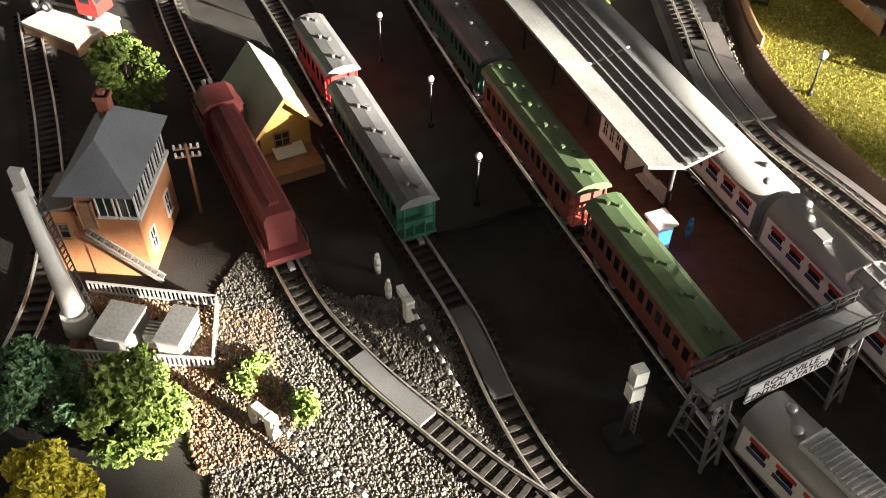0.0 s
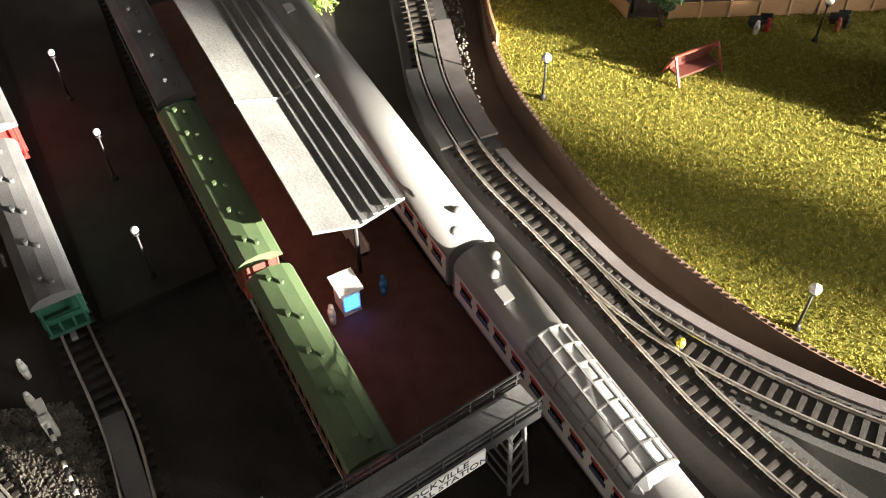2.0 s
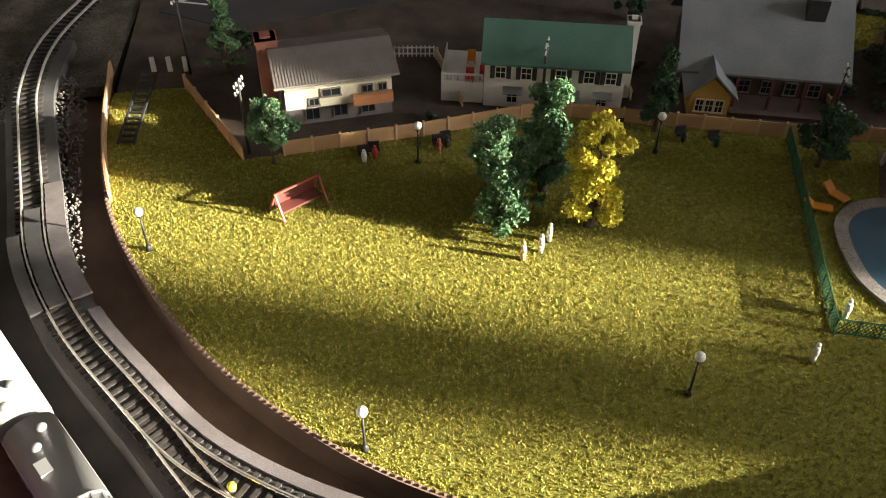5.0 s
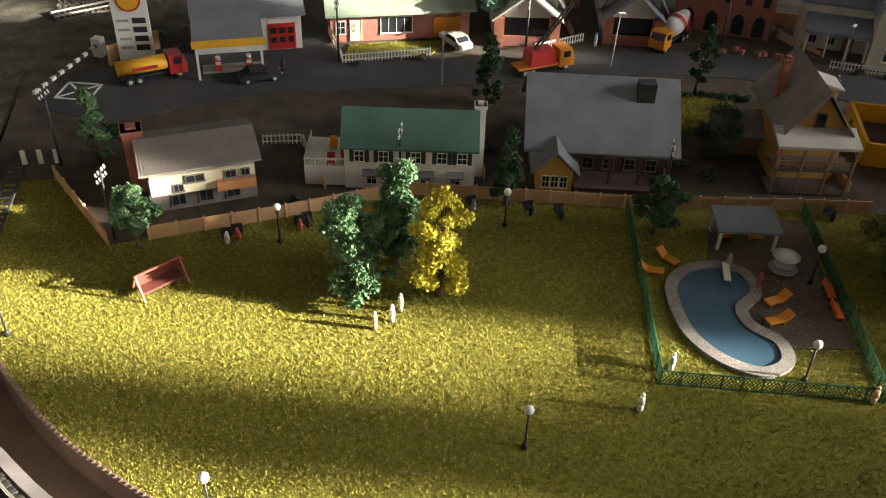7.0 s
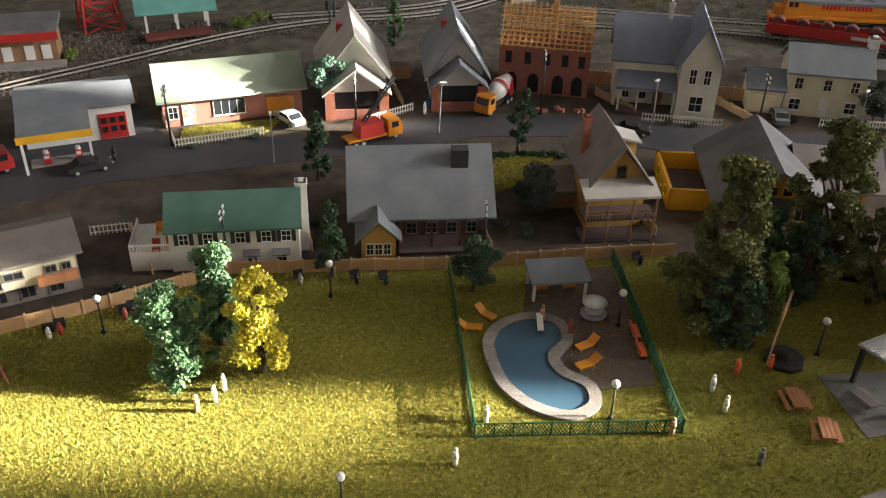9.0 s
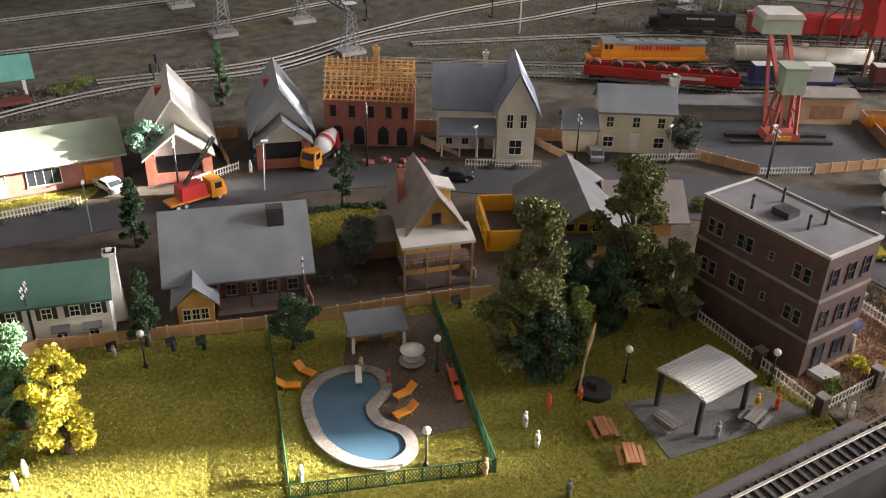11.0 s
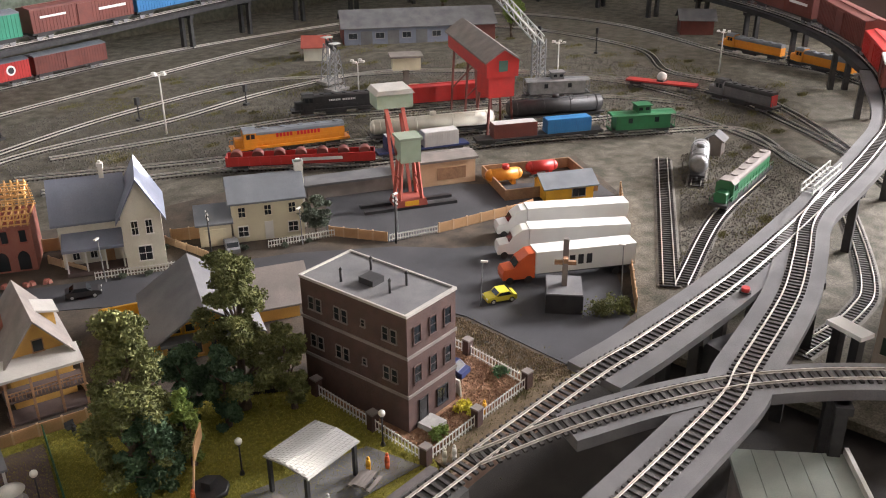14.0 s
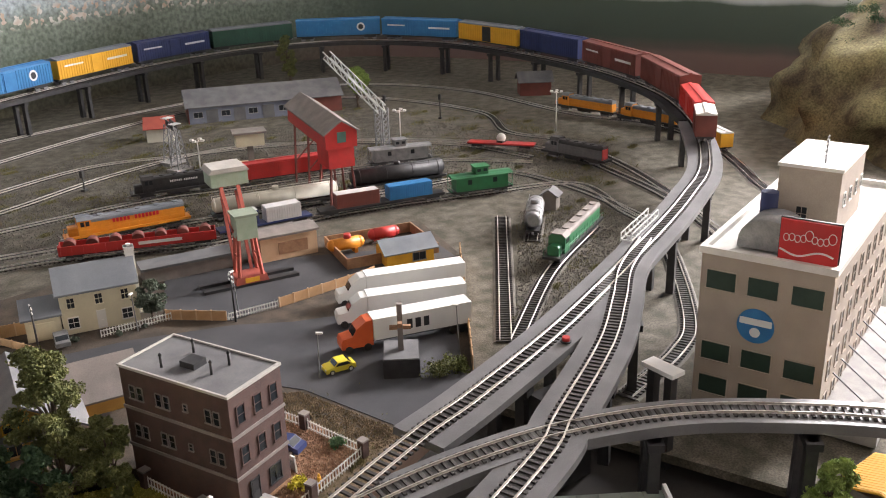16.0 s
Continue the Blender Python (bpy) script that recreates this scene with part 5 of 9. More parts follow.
def stream_coach(a, b_, z, label, dome=None):
    """Smooth-roofed silver coach, with an optional glazed dome (from, to) along its length."""
    L = math.hypot(b_[0] - a[0], b_[1] - a[1])
    t = thing("silver_coach", (a[0] + b_[0]) / 2, (a[1] + b_[1]) / 2, z + 0.28, math.degrees(math.atan2(b_[1] - a[1], b_[0] - a[0])), label, "passenger coach", "silver train")
    underframe(t, L - 0.6, 3.1)
    W, H = 3.25, 4.75
    shell = [(-W / 2, 1.0), (W / 2, 1.0), (W / 2, 3.6)] + [(W / 2 * math.cos(u), 3.6 + (H - 3.6) * math.sin(u)) for u in np.linspace(0.2, math.pi - 0.2, 9)] + [(-W / 2, 3.6)]
    part("body", prism(bm_new(), shell, "x", -L / 2, L / 2, True), M["silver"], t)
    for s in (-1, 1):
        part("side_panel", box(bm_new(), -L / 2 + 0.3, s * (W / 2 + 0.01) - 0.02, 1.3, L / 2 - 0.3, s * (W / 2 + 0.01) + 0.02, 3.5), M["white"], t, "white painted side")
        for q in np.arange(-L / 2 + 1.6, L / 2 - 1.0, 1.9):
            part("window", box(bm_new(), q - 0.55, s * (W / 2 + 0.03) - 0.03, 2.55, q + 0.55, s * (W / 2 + 0.03) + 0.03, 2.95), M["glass"], t)
            part("stripe", box(bm_new(), q - 0.7, s * (W / 2 + 0.03) - 0.02, 2.98, q + 0.7, s * (W / 2 + 0.03) + 0.02, 3.3), M["red"], t, "red stripe")
            part("stripe", box(bm_new(), q - 0.7, s * (W / 2 + 0.03) - 0.02, 2.1, q + 0.7, s * (W / 2 + 0.03) + 0.02, 2.45), M["navy"], t, "blue stripe")
    for q, s in ((L / 2 - 2.4, 0.3), (L / 2 - 1.0, -0.6), (-L / 2 + 1.2, 0.5), (-L / 2 + 2.4, -0.3)):
        part("roof_vent", ball(bm_new(), (q, s, H - 0.05), 0.36, 0.6), M["silver"], t)
    part("roof_hatch", box(bm_new(), -L / 2 + 3.4, -0.9, H - 0.28, -L / 2 + 4.5, -0.1, H - 0.02), M["silver"], t)
    if dome:
        d0, d1 = dome
        arc = [(1.5 * math.cos(u), H - 0.75 + 1.35 * math.sin(u)) for u in np.linspace(0.15, math.pi - 0.15, 7)]
        core = part("dome", prism(bm_new(), arc, "x", d0 + 0.3, d1 - 0.3, True), M["dome_glass"], t, "glazed observation dome")
        bb = bm_new()
        for i in range(8):
            q = d0 + 0.3 + (d1 - d0 - 0.6) * i / 7
            for u, v in zip(arc, arc[1:]):
                beam(bb, (q, u[0] * 1.02, u[1] + 0.02), (q, v[0] * 1.02, v[1] + 0.02), 0.12, 0.12)
        for u in arc:
            beam(bb, (d0 + 0.3, u[0] * 1.02, u[1] + 0.02), (d1 - 0.3, u[0] * 1.02, u[1] + 0.02), 0.12, 0.12)
        part("dome_frame", bb, M["silver"], core)
        for q, e in ((d0, d0 + 0.3), (d1, d1 - 0.3)):
            eb = bm_new()
            vs = [eb.verts.new((e, u[0], u[1])) for u in arc]
            lo = [eb.verts.new((q + (q - e) * 2.0, u[0] * 0.75, H - 0.55)) for u in arc]
            for i in range(len(arc) - 1):
                eb.faces.new((vs[i], vs[i + 1], lo[i + 1], lo[i]))
            part("dome_end", eb, M["dome_glass"], core)
    return t


M["dome_glass"] = mat("dome_glass", (0.55, 0.56, 0.56), (0.48, 0.49, 0.49), 60, 0.25, 0.2, bump=0.02, spread=0.06)


def rot(a, b):
    return math.degrees(math.atan2(b[1] - a[1], b[0] - a[0]))


def between(fn, a, b, z, *args, **kw):
    """Stands a wagon on the line from a to b, as long as the line."""
    L = math.hypot(b[0] - a[0], b[1] - a[1]) - 0.9
    return fn((a[0] + b[0]) / 2, (a[1] + b[1]) / 2, z, rot(a, b), *args, L=L, **kw)


# station
ST = -0.28
coach((-1.2, 70.0), (3.6, 62.9), ST, "red", "roof_dark", "grey-roofed coach with a red railed end", end_key="red")
coach((4.0, 61.4), (12.2, 48.7), ST, "dark_green", "roof_dark", "dark green coach with a weathered grey roof")
coach((7.5, 80), (15.2, 66.6), ST, "dark_green", "roof_dark", "dark green coach standing in the shade")
# darker body red paints in the deep shade on its sides; the end keeps coach_red
coach((15.4, 65.6), (23.5, 52.0), ST, "boxcar_red", "coach_green", "old red coach with a dull green roof", end_key="coach_red")
coach((24.2, 51.1), (31.4, 39.2), ST, "boxcar_red", "coach_green", "long brown coach with a pale green roof")
stream_coach((20.0, 81.0), (36.1, 53.9), ST, "long silver streamlined coach with a smooth roof")
stream_coach((36.4, 53.3), (50.2, 31.0), ST, "silver dome coach with red and blue stripes", dome=(-5.8, 4.2))
stream_coach((10.0, 98.0), (19.7, 81.6), ST, "silver coach at the tail of the train")
d = diesel(-1.5, 52.9, ST, rot((-5.2, 58.6), (6.0, 42.6)), "loco_red", "weathered red diesel locomotive", 19.0, "loco_red", "loco_red", fans=0)
part("roof_ridge", prism(bm_new(), [(-0.45, 4.5), (0.45, 4.5), (0.3, 4.85), (-0.3, 4.85)], "x", -4.2, 7.6), M["loco_red"], d, "raised ridge along the hood")
for q in (-0.25, 0.25):
    part("horn", cyl(bm_new(), (-8.6, q, 3.3), (-9.4, q, 3.9), 0.1, 0.2, 8), M["pale_steel"], d)
d = stream_coach((33.4, 36.2), (44.2, 23.2), ST, "grey power car with a long louvred roof panel")
part("roof_panel", box(bm_new(), -5.4, -0.95, 4.6, 1.6, 0.95, 4.95), M["pale_steel"], d, "louvred grey roof panel")
for q in np.arange(-5.0, 1.4, 0.34):
    part("louvre", box(bm_new(), q, -0.8, 4.95, q + 0.12, 0.8, 5.05), M["steel"], d)

# freight yard
between(diesel, (182.7, 132.2), (204.2, 120.6), 0, "gold", "yellow diesel locomotive with a grey roof and red lettering", words=(5, 7), nose="gold")
between(gondola, (177.2, 125.8), (197.8, 106.8), 0, "red", "red gondola wagon loaded with steel coils")
between(diesel, (207.5, 143.2), (224.6, 132.0), 0, "black", "black diesel locomotive with white lettering", top="black", words=(7, 8))
between(tank_car, (206.0, 117.5), (229.0, 102.6), 0, "ivory", "cream tank wagon with walkway rails")
between(tank_car, (233.5, 104.0), (252.5, 91.0), 0, "black", "long black tank wagon on the yard track", r=1.75)
between(flat_car, (199.0, 108.8), (216.0, 99.6), 0, "flat wagon with blue and white containers", [(-4.4, 6.0, "navy"), (3.6, 7.0, "tarp")], key="navy")
between(flat_car, (217.0, 99.2), (240.0, 83.8), 0, "black flat wagon with brown and blue containers", [(-5.4, 9.0, "boxcar_red"), (6.0, 9.4, "blue")])
between(caboose, (240.4, 83.0), (251.6, 73.8), 0, "loco_green", "green caboose with a cupola", roof="loco_green")
between(boxcar, (225.5, 131.0), (246.0, 117.5), 0, "red", "red boxcar with a plain body", roof="red")
between(caboose, (252.0, 112.5), (264.0, 102.0), 0, "steel", "grey work caboose behind the tank wagon", roof="steel")
between(tank_car, (237.4, 61.0), (226.1, 56.1), 0, "steel", "weathered grey tank wagon in a siding", r=1.7)
between(diesel, (214.8, 47.2), (239.5, 49.3), 0, "loco_green", "green road switcher locomotive", top="roof_brown")
between(flat_car, (279.0, 101.0), (283.4, 83.6), 0, "red flat wagon with a small white load", [], key="red")
sw = between(diesel, (281.0, 80.6), (276.6, 61.6), 0, "roof_dark", "dark grey diesel switcher with a red end", top="black")
part("end_panel", box(bm_new(), 8.2, -1.1, 1.5, 8.36, 1.1, 4.0), M["red"], sw, "red painted end")
tk = thing("drum_load", 281.2, 92.4, 1.9, 0, "small white drum on a red flat wagon", "drum")
part("drum", ball(bm_new(), (0, 0, 1.1), 1.2), M["white"], tk)
part("cradle", box(bm_new(), -1.0, -0.8, 0, 1.0, 0.8, 0.5), M["black"], tk)
between(diesel, (331, 100.5), (325.4, 79.0), 0, "gold", "yellow diesel locomotive half hidden below the viaduct", top="roof_grey")
between(diesel, (325, 78.5), (318, 58), 0, "gold", "yellow diesel locomotive below the viaduct", top="roof_grey")
between(boxcar, (314.0, 54.0), (300.5, 41.5), 0, "yellow", "yellow boxcar with a round black emblem", logo="disc", roof="white")

# viaduct train
M["emerald"] = mat("emerald", (0.02, 0.22, 0.13), (0.03, 0.27, 0.17), 40, 0.55, bump=0.1, spread=0.1)
VT = [("red", "disc", "red boxcar at the far end of the viaduct"), ("boxcar_red", "bar", "brown boxcar with pale stencilled lettering"), ("boxcar_red", None, "dull brown boxcar with ribbed sides"), ("emerald", "disc", "bright green boxcar with an oval white emblem"), ("boxcar_red", "bar", "dark brown boxcar with white lettering"), ("blue", "disc", "bright blue boxcar with a round white emblem"), ("yellow", "bar", "yellow boxcar with dark lettering"), ("navy", "bar", "dark blue boxcar with faded lettering"), ("dark_green", None, "dull green boxcar with ribbed sides"), ("blue", "disc", "blue boxcar with a white emblem"), ("blue", "bar", "blue boxcar with white lettering"), ("yellow", None, "yellow stock car with a black door"), ("navy", None, "dark blue boxcar with faded lettering"), ("boxcar_red", "bar", "brown boxcar with pale lettering"), ("boxcar_red", None, "brown boxcar with a rusty roof"), ("red", None, "bright red boxcar with a red roof"), ("boxcar_red", None, "brown caboose-end boxcar with a white roof")]
fr = frames(main_path)
arc = [0.0]
for i in range(1, len(fr)):
    arc.append(arc[-1] + (fr[i][0] - fr[i - 1][0]).length)


def on_main(s):
    i = min(range(len(arc)), key=lambda j: abs(arc[j] - s))
    return fr[i][0], fr[i][2]


start = min(range(len(fr)), key=lambda j: (fr[j][0] - Vector((262, 36.5, 11))).length)
s = arc[start]
for key, logo, lab in VT[::-1]:
    big = 1.3 if s < arc[start] + 30 else 1.62
    ln = 9.0 * big if "caboose" in lab else 17.4 * big * (1.2 if big > 1.5 else 1.0)
    p, dd = on_main(s + ln / 2)
    car_ob = boxcar(p.x, p.y, p.z, math.degrees(math.atan2(dd.y, dd.x)) + 180, key, lab, ln / big - 1.5, roof={"red": "red", "boxcar_red": "boxcar_red", "navy": "navy", "blue": "blue"}.get(key, "roof_grey") if "white roof" not in lab else "white", logo=logo, door="black" if "black door" in lab else None)
    car_ob.scale = (big, big, big)
    s += ln
# back line below the viaduct: stock seen beyond the village
for a, b, key, lab, logo in (((141.6, 213.0), (163.4, 216.6), "yellow", "yellow boxcar on the back line", "bar"), ((163.8, 216.6), (187.0, 219.0), "red", "red boxcar with a round white emblem", "disc"), ((187.4, 219.0), (209.5, 221.4), "boxcar_red", "brown boxcar on the back line", None)):
    L = math.hypot(b[0] - a[0], b[1] - a[1])
    wagon = boxcar((a[0] + b[0]) / 2, (a[1] + b[1]) / 2, 0, rot(a, b), key, lab, L / 1.3 - 0.7, logo=logo)
    wagon.scale = (1.3, 1.3, 1.3)

# ---- roads and paving ----
ROAD = [(40, 112), (48, 107), (66, 110.5), (95, 107.4), (114.7, 106.6), (125.5, 102.7), (137, 93.2), (148, 84), (160, 70), (163.1, 57.1), (161.9, 43.5), (161.5, 38.1), (176, 40.5), (192, 53), (193, 58), (178, 72), (173, 79), (161.7, 88.9), (145.5, 98.6), (129, 109), (118.5, 113), (111.4, 114.6), (98, 112.6), (88, 116), (76, 117), (74, 127), (58, 127), (52, 122), (44, 120)]
sheet("road", ROAD, -0.3, 0.02, M["asphalt"], "dark grey asphalt road and truck lot of the village", "road")
sheet("loading_yard", [(170, 90.5), (174, 80.4), (193, 74.6), (212, 63.6), (216, 70), (200, 88), (182, 104)], -0.3, 0.03, M["asphalt"], "grey concrete yard beside the crane", "ground")


def tri_leaves(verts, faces, c, r, n, size, squash=1.0):
    """Small leaf clumps scattered over a lumpy cluster round c."""
    for _ in range(n):
        u = Vector((rnd.gauss(0, 1), rnd.gauss(0, 1), rnd.gauss(0, 1)))
        u = u.normalized() * (r * (0.3 + 0.95 * rnd.random()))
        p = Vector((c[0] + u.x, c[1] + u.y, c[2] + u.z * squash))
        a = Vector((rnd.gauss(0, 1), rnd.gauss(0, 1), rnd.gauss(0, 1))).normalized()
        b = a.cross(Vector((rnd.gauss(0, 1), rnd.gauss(0, 1), rnd.gauss(0, 1)))).normalized()
        s = size * (0.6 + 0.8 * rnd.random())
        e = a.cross(b) * s * 0.45
        k = len(verts)
        verts += [p - a * s, p - b * s * 0.7 + e, p + a * s, p + b * s * 0.7 + e]
        faces += [(k, k + 1, k + 2), (k, k + 2, k + 3)]


def tree(x, y, h, r, key, label, shape="round", z=0.0, bare=0.22, clusters=26, leaves=120, size=0.22, name="tree", two=None):
    """Tapered trunk and limbs carrying many separate leaf clusters."""
    t = thing(name, x, y, z, rnd.random() * 360, label, "tree", "trees")
    b = bm_new()
    top = h * (0.9 if shape != "round" else 0.75)
    lean = (rnd.gauss(0, 0.03) * h, rnd.gauss(0, 0.03) * h)
    n = 5
    pts = [Vector((lean[0] * i / n + rnd.gauss(0, 0.02) * h * (0 < i < n), lean[1] * i / n, top * i / n - 0.1 * (i == 0))) for i in range(n + 1)]
    rad = max(0.14, h * 0.032)
    for i in range(n):
        cyl(b, pts[i], pts[i + 1], rad * (1 - i / (n + 0.4)) * (1.35 if i == 0 else 1), rad * (1 - (i + 1) / (n + 0.4)), 8)
    verts, faces = [], []
    for i in range(clusters):
        f = (i + rnd.random()) / clusters
        zz = h * (bare + (1 - bare) * f)
        if shape == "cone":
            rr = r * (1.0 - f) ** 0.8 + 0.12 * r
        elif shape == "column":
            rr = r * (0.75 + 0.3 * math.sin(f * 9 + x)) * (1 - max(0, f - 0.75) * 2.6)
        elif shape == "tiered":
            rr = r * (1.02 - f) ** 0.45 * (0.86 + 0.26 * math.sin(f * 15 + x))
        else:
            rr = r * math.sqrt(max(0.08, 1 - (2 * f - 0.95) ** 2))
        a = rnd.random() * 6.283
        q = rr * (0.35 + 0.6 * rnd.random())
        c = (lean[0] * f + q * math.cos(a), lean[1] * f + q * math.sin(a), zz)
        if i % 3 == 0:
            st = pts[min(n, max(1, int(f * n)))]
            cyl(b, st, Vector(c), rad * 0.35, rad * 0.12, 5)
        tri_leaves(verts, faces, c, r * ((0.11 + 0.13 * rnd.random()) if shape == "tiered" else (0.17 + 0.15 * rnd.random())), int(leaves * 0.72), size, 0.7)
    part("trunk", b, M["bark"], t)
    part("crown", raw_mesh("crown", verts, faces, M[key]), M[key], t)
    return t


def shrub(x, y, r, key, label, z=0.0, n=7):
    verts, faces = [], []
    for _ in range(n):
        a, q = rnd.random() * 6.283, r * rnd.random() * 0.8
        tri_leaves(verts, faces, (q * math.cos(a), q * math.sin(a), r * (0.25 + 0.4 * rnd.random())), r * 0.42, 70, 0.17, 0.8)
    verts = [Vector((v[0], v[1], max(v[2], -0.02))) for v in verts]
    return solid("shrub", raw_mesh("shrub", verts, faces, M[key]), None, place(x, y, z), label, "shrub", "shrubs")


tree(69.8, 71.8, 9.4, 3.0, "leaf_mid", "bright green foliage tree on the lawn", "column", bare=0.06, clusters=62, leaves=230, size=0.2)
tree(74.0, 75.0, 10.6, 2.4, "leaf_mid", "tall mid-green tree behind its neighbour", "column", bare=0.12, clusters=62, leaves=220, size=0.2)
tree(76.5, 69.9, 10.2, 2.7, "leaf_yellow", "vivid yellow autumn tree on the lawn", "column", bare=0.16, clusters=62, leaves=230, size=0.2)
tree(51.6, 82.4, 6.2, 2.4, "leaf_mid", "small pale green tree by the fence", "round", bare=0.34, clusters=22, leaves=300, size=0.2)
tree(86.6, 82.0, 8.6, 1.7, "leaf_dark", "dark conifer by the tan fence", "cone", bare=0.2, clusters=30, leaves=200)
tree(99.0, 74.4, 6.2, 2.6, "leaf_dark", "dark green tree inside the pool fence", "round", bare=0.25, clusters=26, leaves=220)
tree(118.0, 60.6, 17.4, 5.7, "leaf_olive", "tall olive-green broadleaf tree in the park", "tiered", bare=0.08, clusters=64, leaves=520, size=0.2)
tree(132.0, 62.6, 18.2, 5.4, "leaf_olive", "tall dark olive tree beside the apartment block", "tiered", bare=0.16, clusters=64, leaves=520, size=0.2)
tree(122.6, 58.6, 8.8, 1.7, "leaf_lime", "light green young tree in the park", "column", bare=0.06, clusters=24, leaves=200)
tree(128.8, 61.2, 9.6, 2.6, "leaf_dark", "dark green bushy tree in the park", "column", bare=0.06, clusters=40, leaves=260)
tree(135.4, 58.4, 9.8, 2.5, "leaf_olive", "olive-green bushy tree in the park", "round", bare=0.14, clusters=40, leaves=260)
tree(118.4, 58.2, 8.0, 3.0, "leaf_dark", "dark green bushy tree in the park", "round", bare=0.04, clusters=40, leaves=260)
tree(126.2, 65.0, 9.0, 3.0, "leaf_dark", "dark green bushy tree in the park", "round", bare=0.06, clusters=36, leaves=240)
tree(97.4, 120.4, 8.2, 2.7, "leaf_pale", "pale blue-green round tree with a thick trunk", "round", bare=0.5, clusters=26, leaves=220)
tree(91.0, 102.5, 8.6, 1.8, "leaf_dark", "dark conifer beside the road", "cone", bare=0.1, clusters=34, leaves=200)
tree(117.0, 100.2, 8.8, 1.6, "leaf_dark", "narrow dark green tree on the verge", "column", bare=0.2, clusters=28, leaves=200)
tree(112.0, 86.4, 5.6, 3.0, "leaf_grey", "grey-green shrubby tree in the back garden", "round", bare=0.12, clusters=30, leaves=200)
tree(115.6, 143.0, 10.4, 1.5, "leaf_mid", "slim bright green conifer behind the cottages", "cone", bare=0.06, clusters=30, leaves=180)
tree(168.6, 91.6, 6.0, 2.6, "leaf_grey", "round grey-green garden tree", "round", bare=0.3, clusters=28, leaves=220)
tree(47.6, 98.5, 8.2, 1.8, "leaf_mid", "green conifer by the road crossing", "cone", bare=0.12, clusters=28, leaves=200)
tree(-7.2, 31.6, 5.6, 2.7, "leaf_mid", "bright green tree beside the substation", "round", -0.6, bare=0.06, clusters=34, leaves=240)
tree(-0.8, 31.6, 5.8, 3.1, "leaf_lime", "lime green tree beside the substation", "round", -0.6, bare=0.06, clusters=40, leaves=260)
tree(-4.0, 26.0, 4.4, 2.7, "leaf_yellow", "yellow-green bush-like tree beside the substation", "round", -0.6, bare=0.03, clusters=34, leaves=240)
tree(-13.6, 61.0, 7.0, 2.8, "leaf_lime", "bright lime green tree behind the signal box", "round", -0.6, bare=0.15, clusters=36, leaves=260)
tree(330, 204, 17, 3.6, "leaf_olive", "green tree in front of the viaduct", "column", -0.3, clusters=40, leaves=160, size=0.4)
tree(309, 158, 12, 3.6, "leaf_lime", "pale flowering tree behind the coaling tower", "round", -0.3, bare=0.4, clusters=26, leaves=140, size=0.4)
tree(163.5, -5.2, 10.0, 2.4, "leaf_lime", "lime green tree below the curved bridge", "round", -0.3, bare=0.3, clusters=34, leaves=240)
shrub(49.0, 102.8, 2.0, "leaf_dark", "dark bush beside the filling station")
shrub(52.5, 127.5, 2.6, "leaf_dark", "dark bush behind the price sign")
shrub(174.5, 43.6, 2.6, "leaf_olive", "olive bushes at the end of the truck lot", 0, 12)
shrub(177.6, 42.6, 2.0, "leaf_olive", "olive bushes at the end of the truck lot", 0, 9)
shrub(22.5, 84.5, 2.2, "leaf_lime", "lime bush beside the silver train", -0.6, 8)
shrub(158.0, 77.5, 2.0, "leaf_olive", "olive bush behind the apartment block")
shrub(141.2, 43.2, 1.3, "leaf_lime", "yellow-green bush by the entrance")
shrub(146.6, 43.8, 1.2, "leaf_yellow", "yellow-green bush by the entrance")
shrub(155.0, 45.0, 1.2, "leaf_mid", "clipped green bush inside the white fence")
shrub(4.0, 36.6, 1.6, "leaf_lime", "yellow-green weeds on the gravel", -0.6)
shrub(8.0, 34.6, 1.4, "leaf_lime", "yellow-green weeds on the gravel", -0.6)

# ---- fences ----
def board_fence(pts, label, height=1.5, key="tan", group="tan garden fence"):
    f = thing("board_fence", 0, 0, 0, 0, label, "fence", group)
    for a, b in zip(pts, pts[1:]):
        L = math.hypot(b[0] - a[0], b[1] - a[1])
        n = max(1, round(L / 2.6))
        for i in range(n):
            p = (a[0] + (b[0] - a[0]) * i / n, a[1] + (b[1] - a[1]) * i / n)
            m = place(p[0], p[1], 0, rot(a, b))
            bm = bm_new()
            w = L / n
            box(bm, 0.1, -0.06, 0.02, w, 0.06, height), box(bm, 0, -0.1, height * 0.82, w, 0.1, height * 0.9), box(bm, 0, -0.1, 0.15, w, 0.1, 0.25)
            part("panel", bm, M[key], f, at=m)
            part("post", box(bm_new(), -0.1, -0.14, 0, 0.1, 0.14, height + 0.12), M["tan_post"], f, at=m)
    return f


board_fence([(43.5, 95.8), (48.9, 83.2)], "tan boarded garden fence with posts")
board_fence([(66, 131.5), (73.5, 133.0)], "tan boarded fence behind the filling station", 1.6)
board_fence([(52.5, 83.4), (65.2, 84.4), (77, 86.0), (98, 79.0), (115, 74.8), (122, 72.8)], "tan boarded garden fence with posts")
board_fence([(107.5, 129.4), (113, 128.6)], "tan boarded fence between the cottages", 2.0)
board_fence([(138, 118), (142, 115.5)], "tan boarded fence behind the houses", 2.0)
board_fence([(152.5, 106.5), (157, 103.5)], "tan boarded fence behind the houses", 2.0)
board_fence([(169.5, 89.5), (173.6, 81.0)], "tan boarded fence of the loading yard", 1.6)
board_fence([(181.2, 77.2), (196, 72.4), (199, 72.0)], "tan boarded fence of the loading yard", 1.6)
board_fence([(213.5, 64.0), (178, 40.8)], "worn tan wall beside the sidings", 2.2)
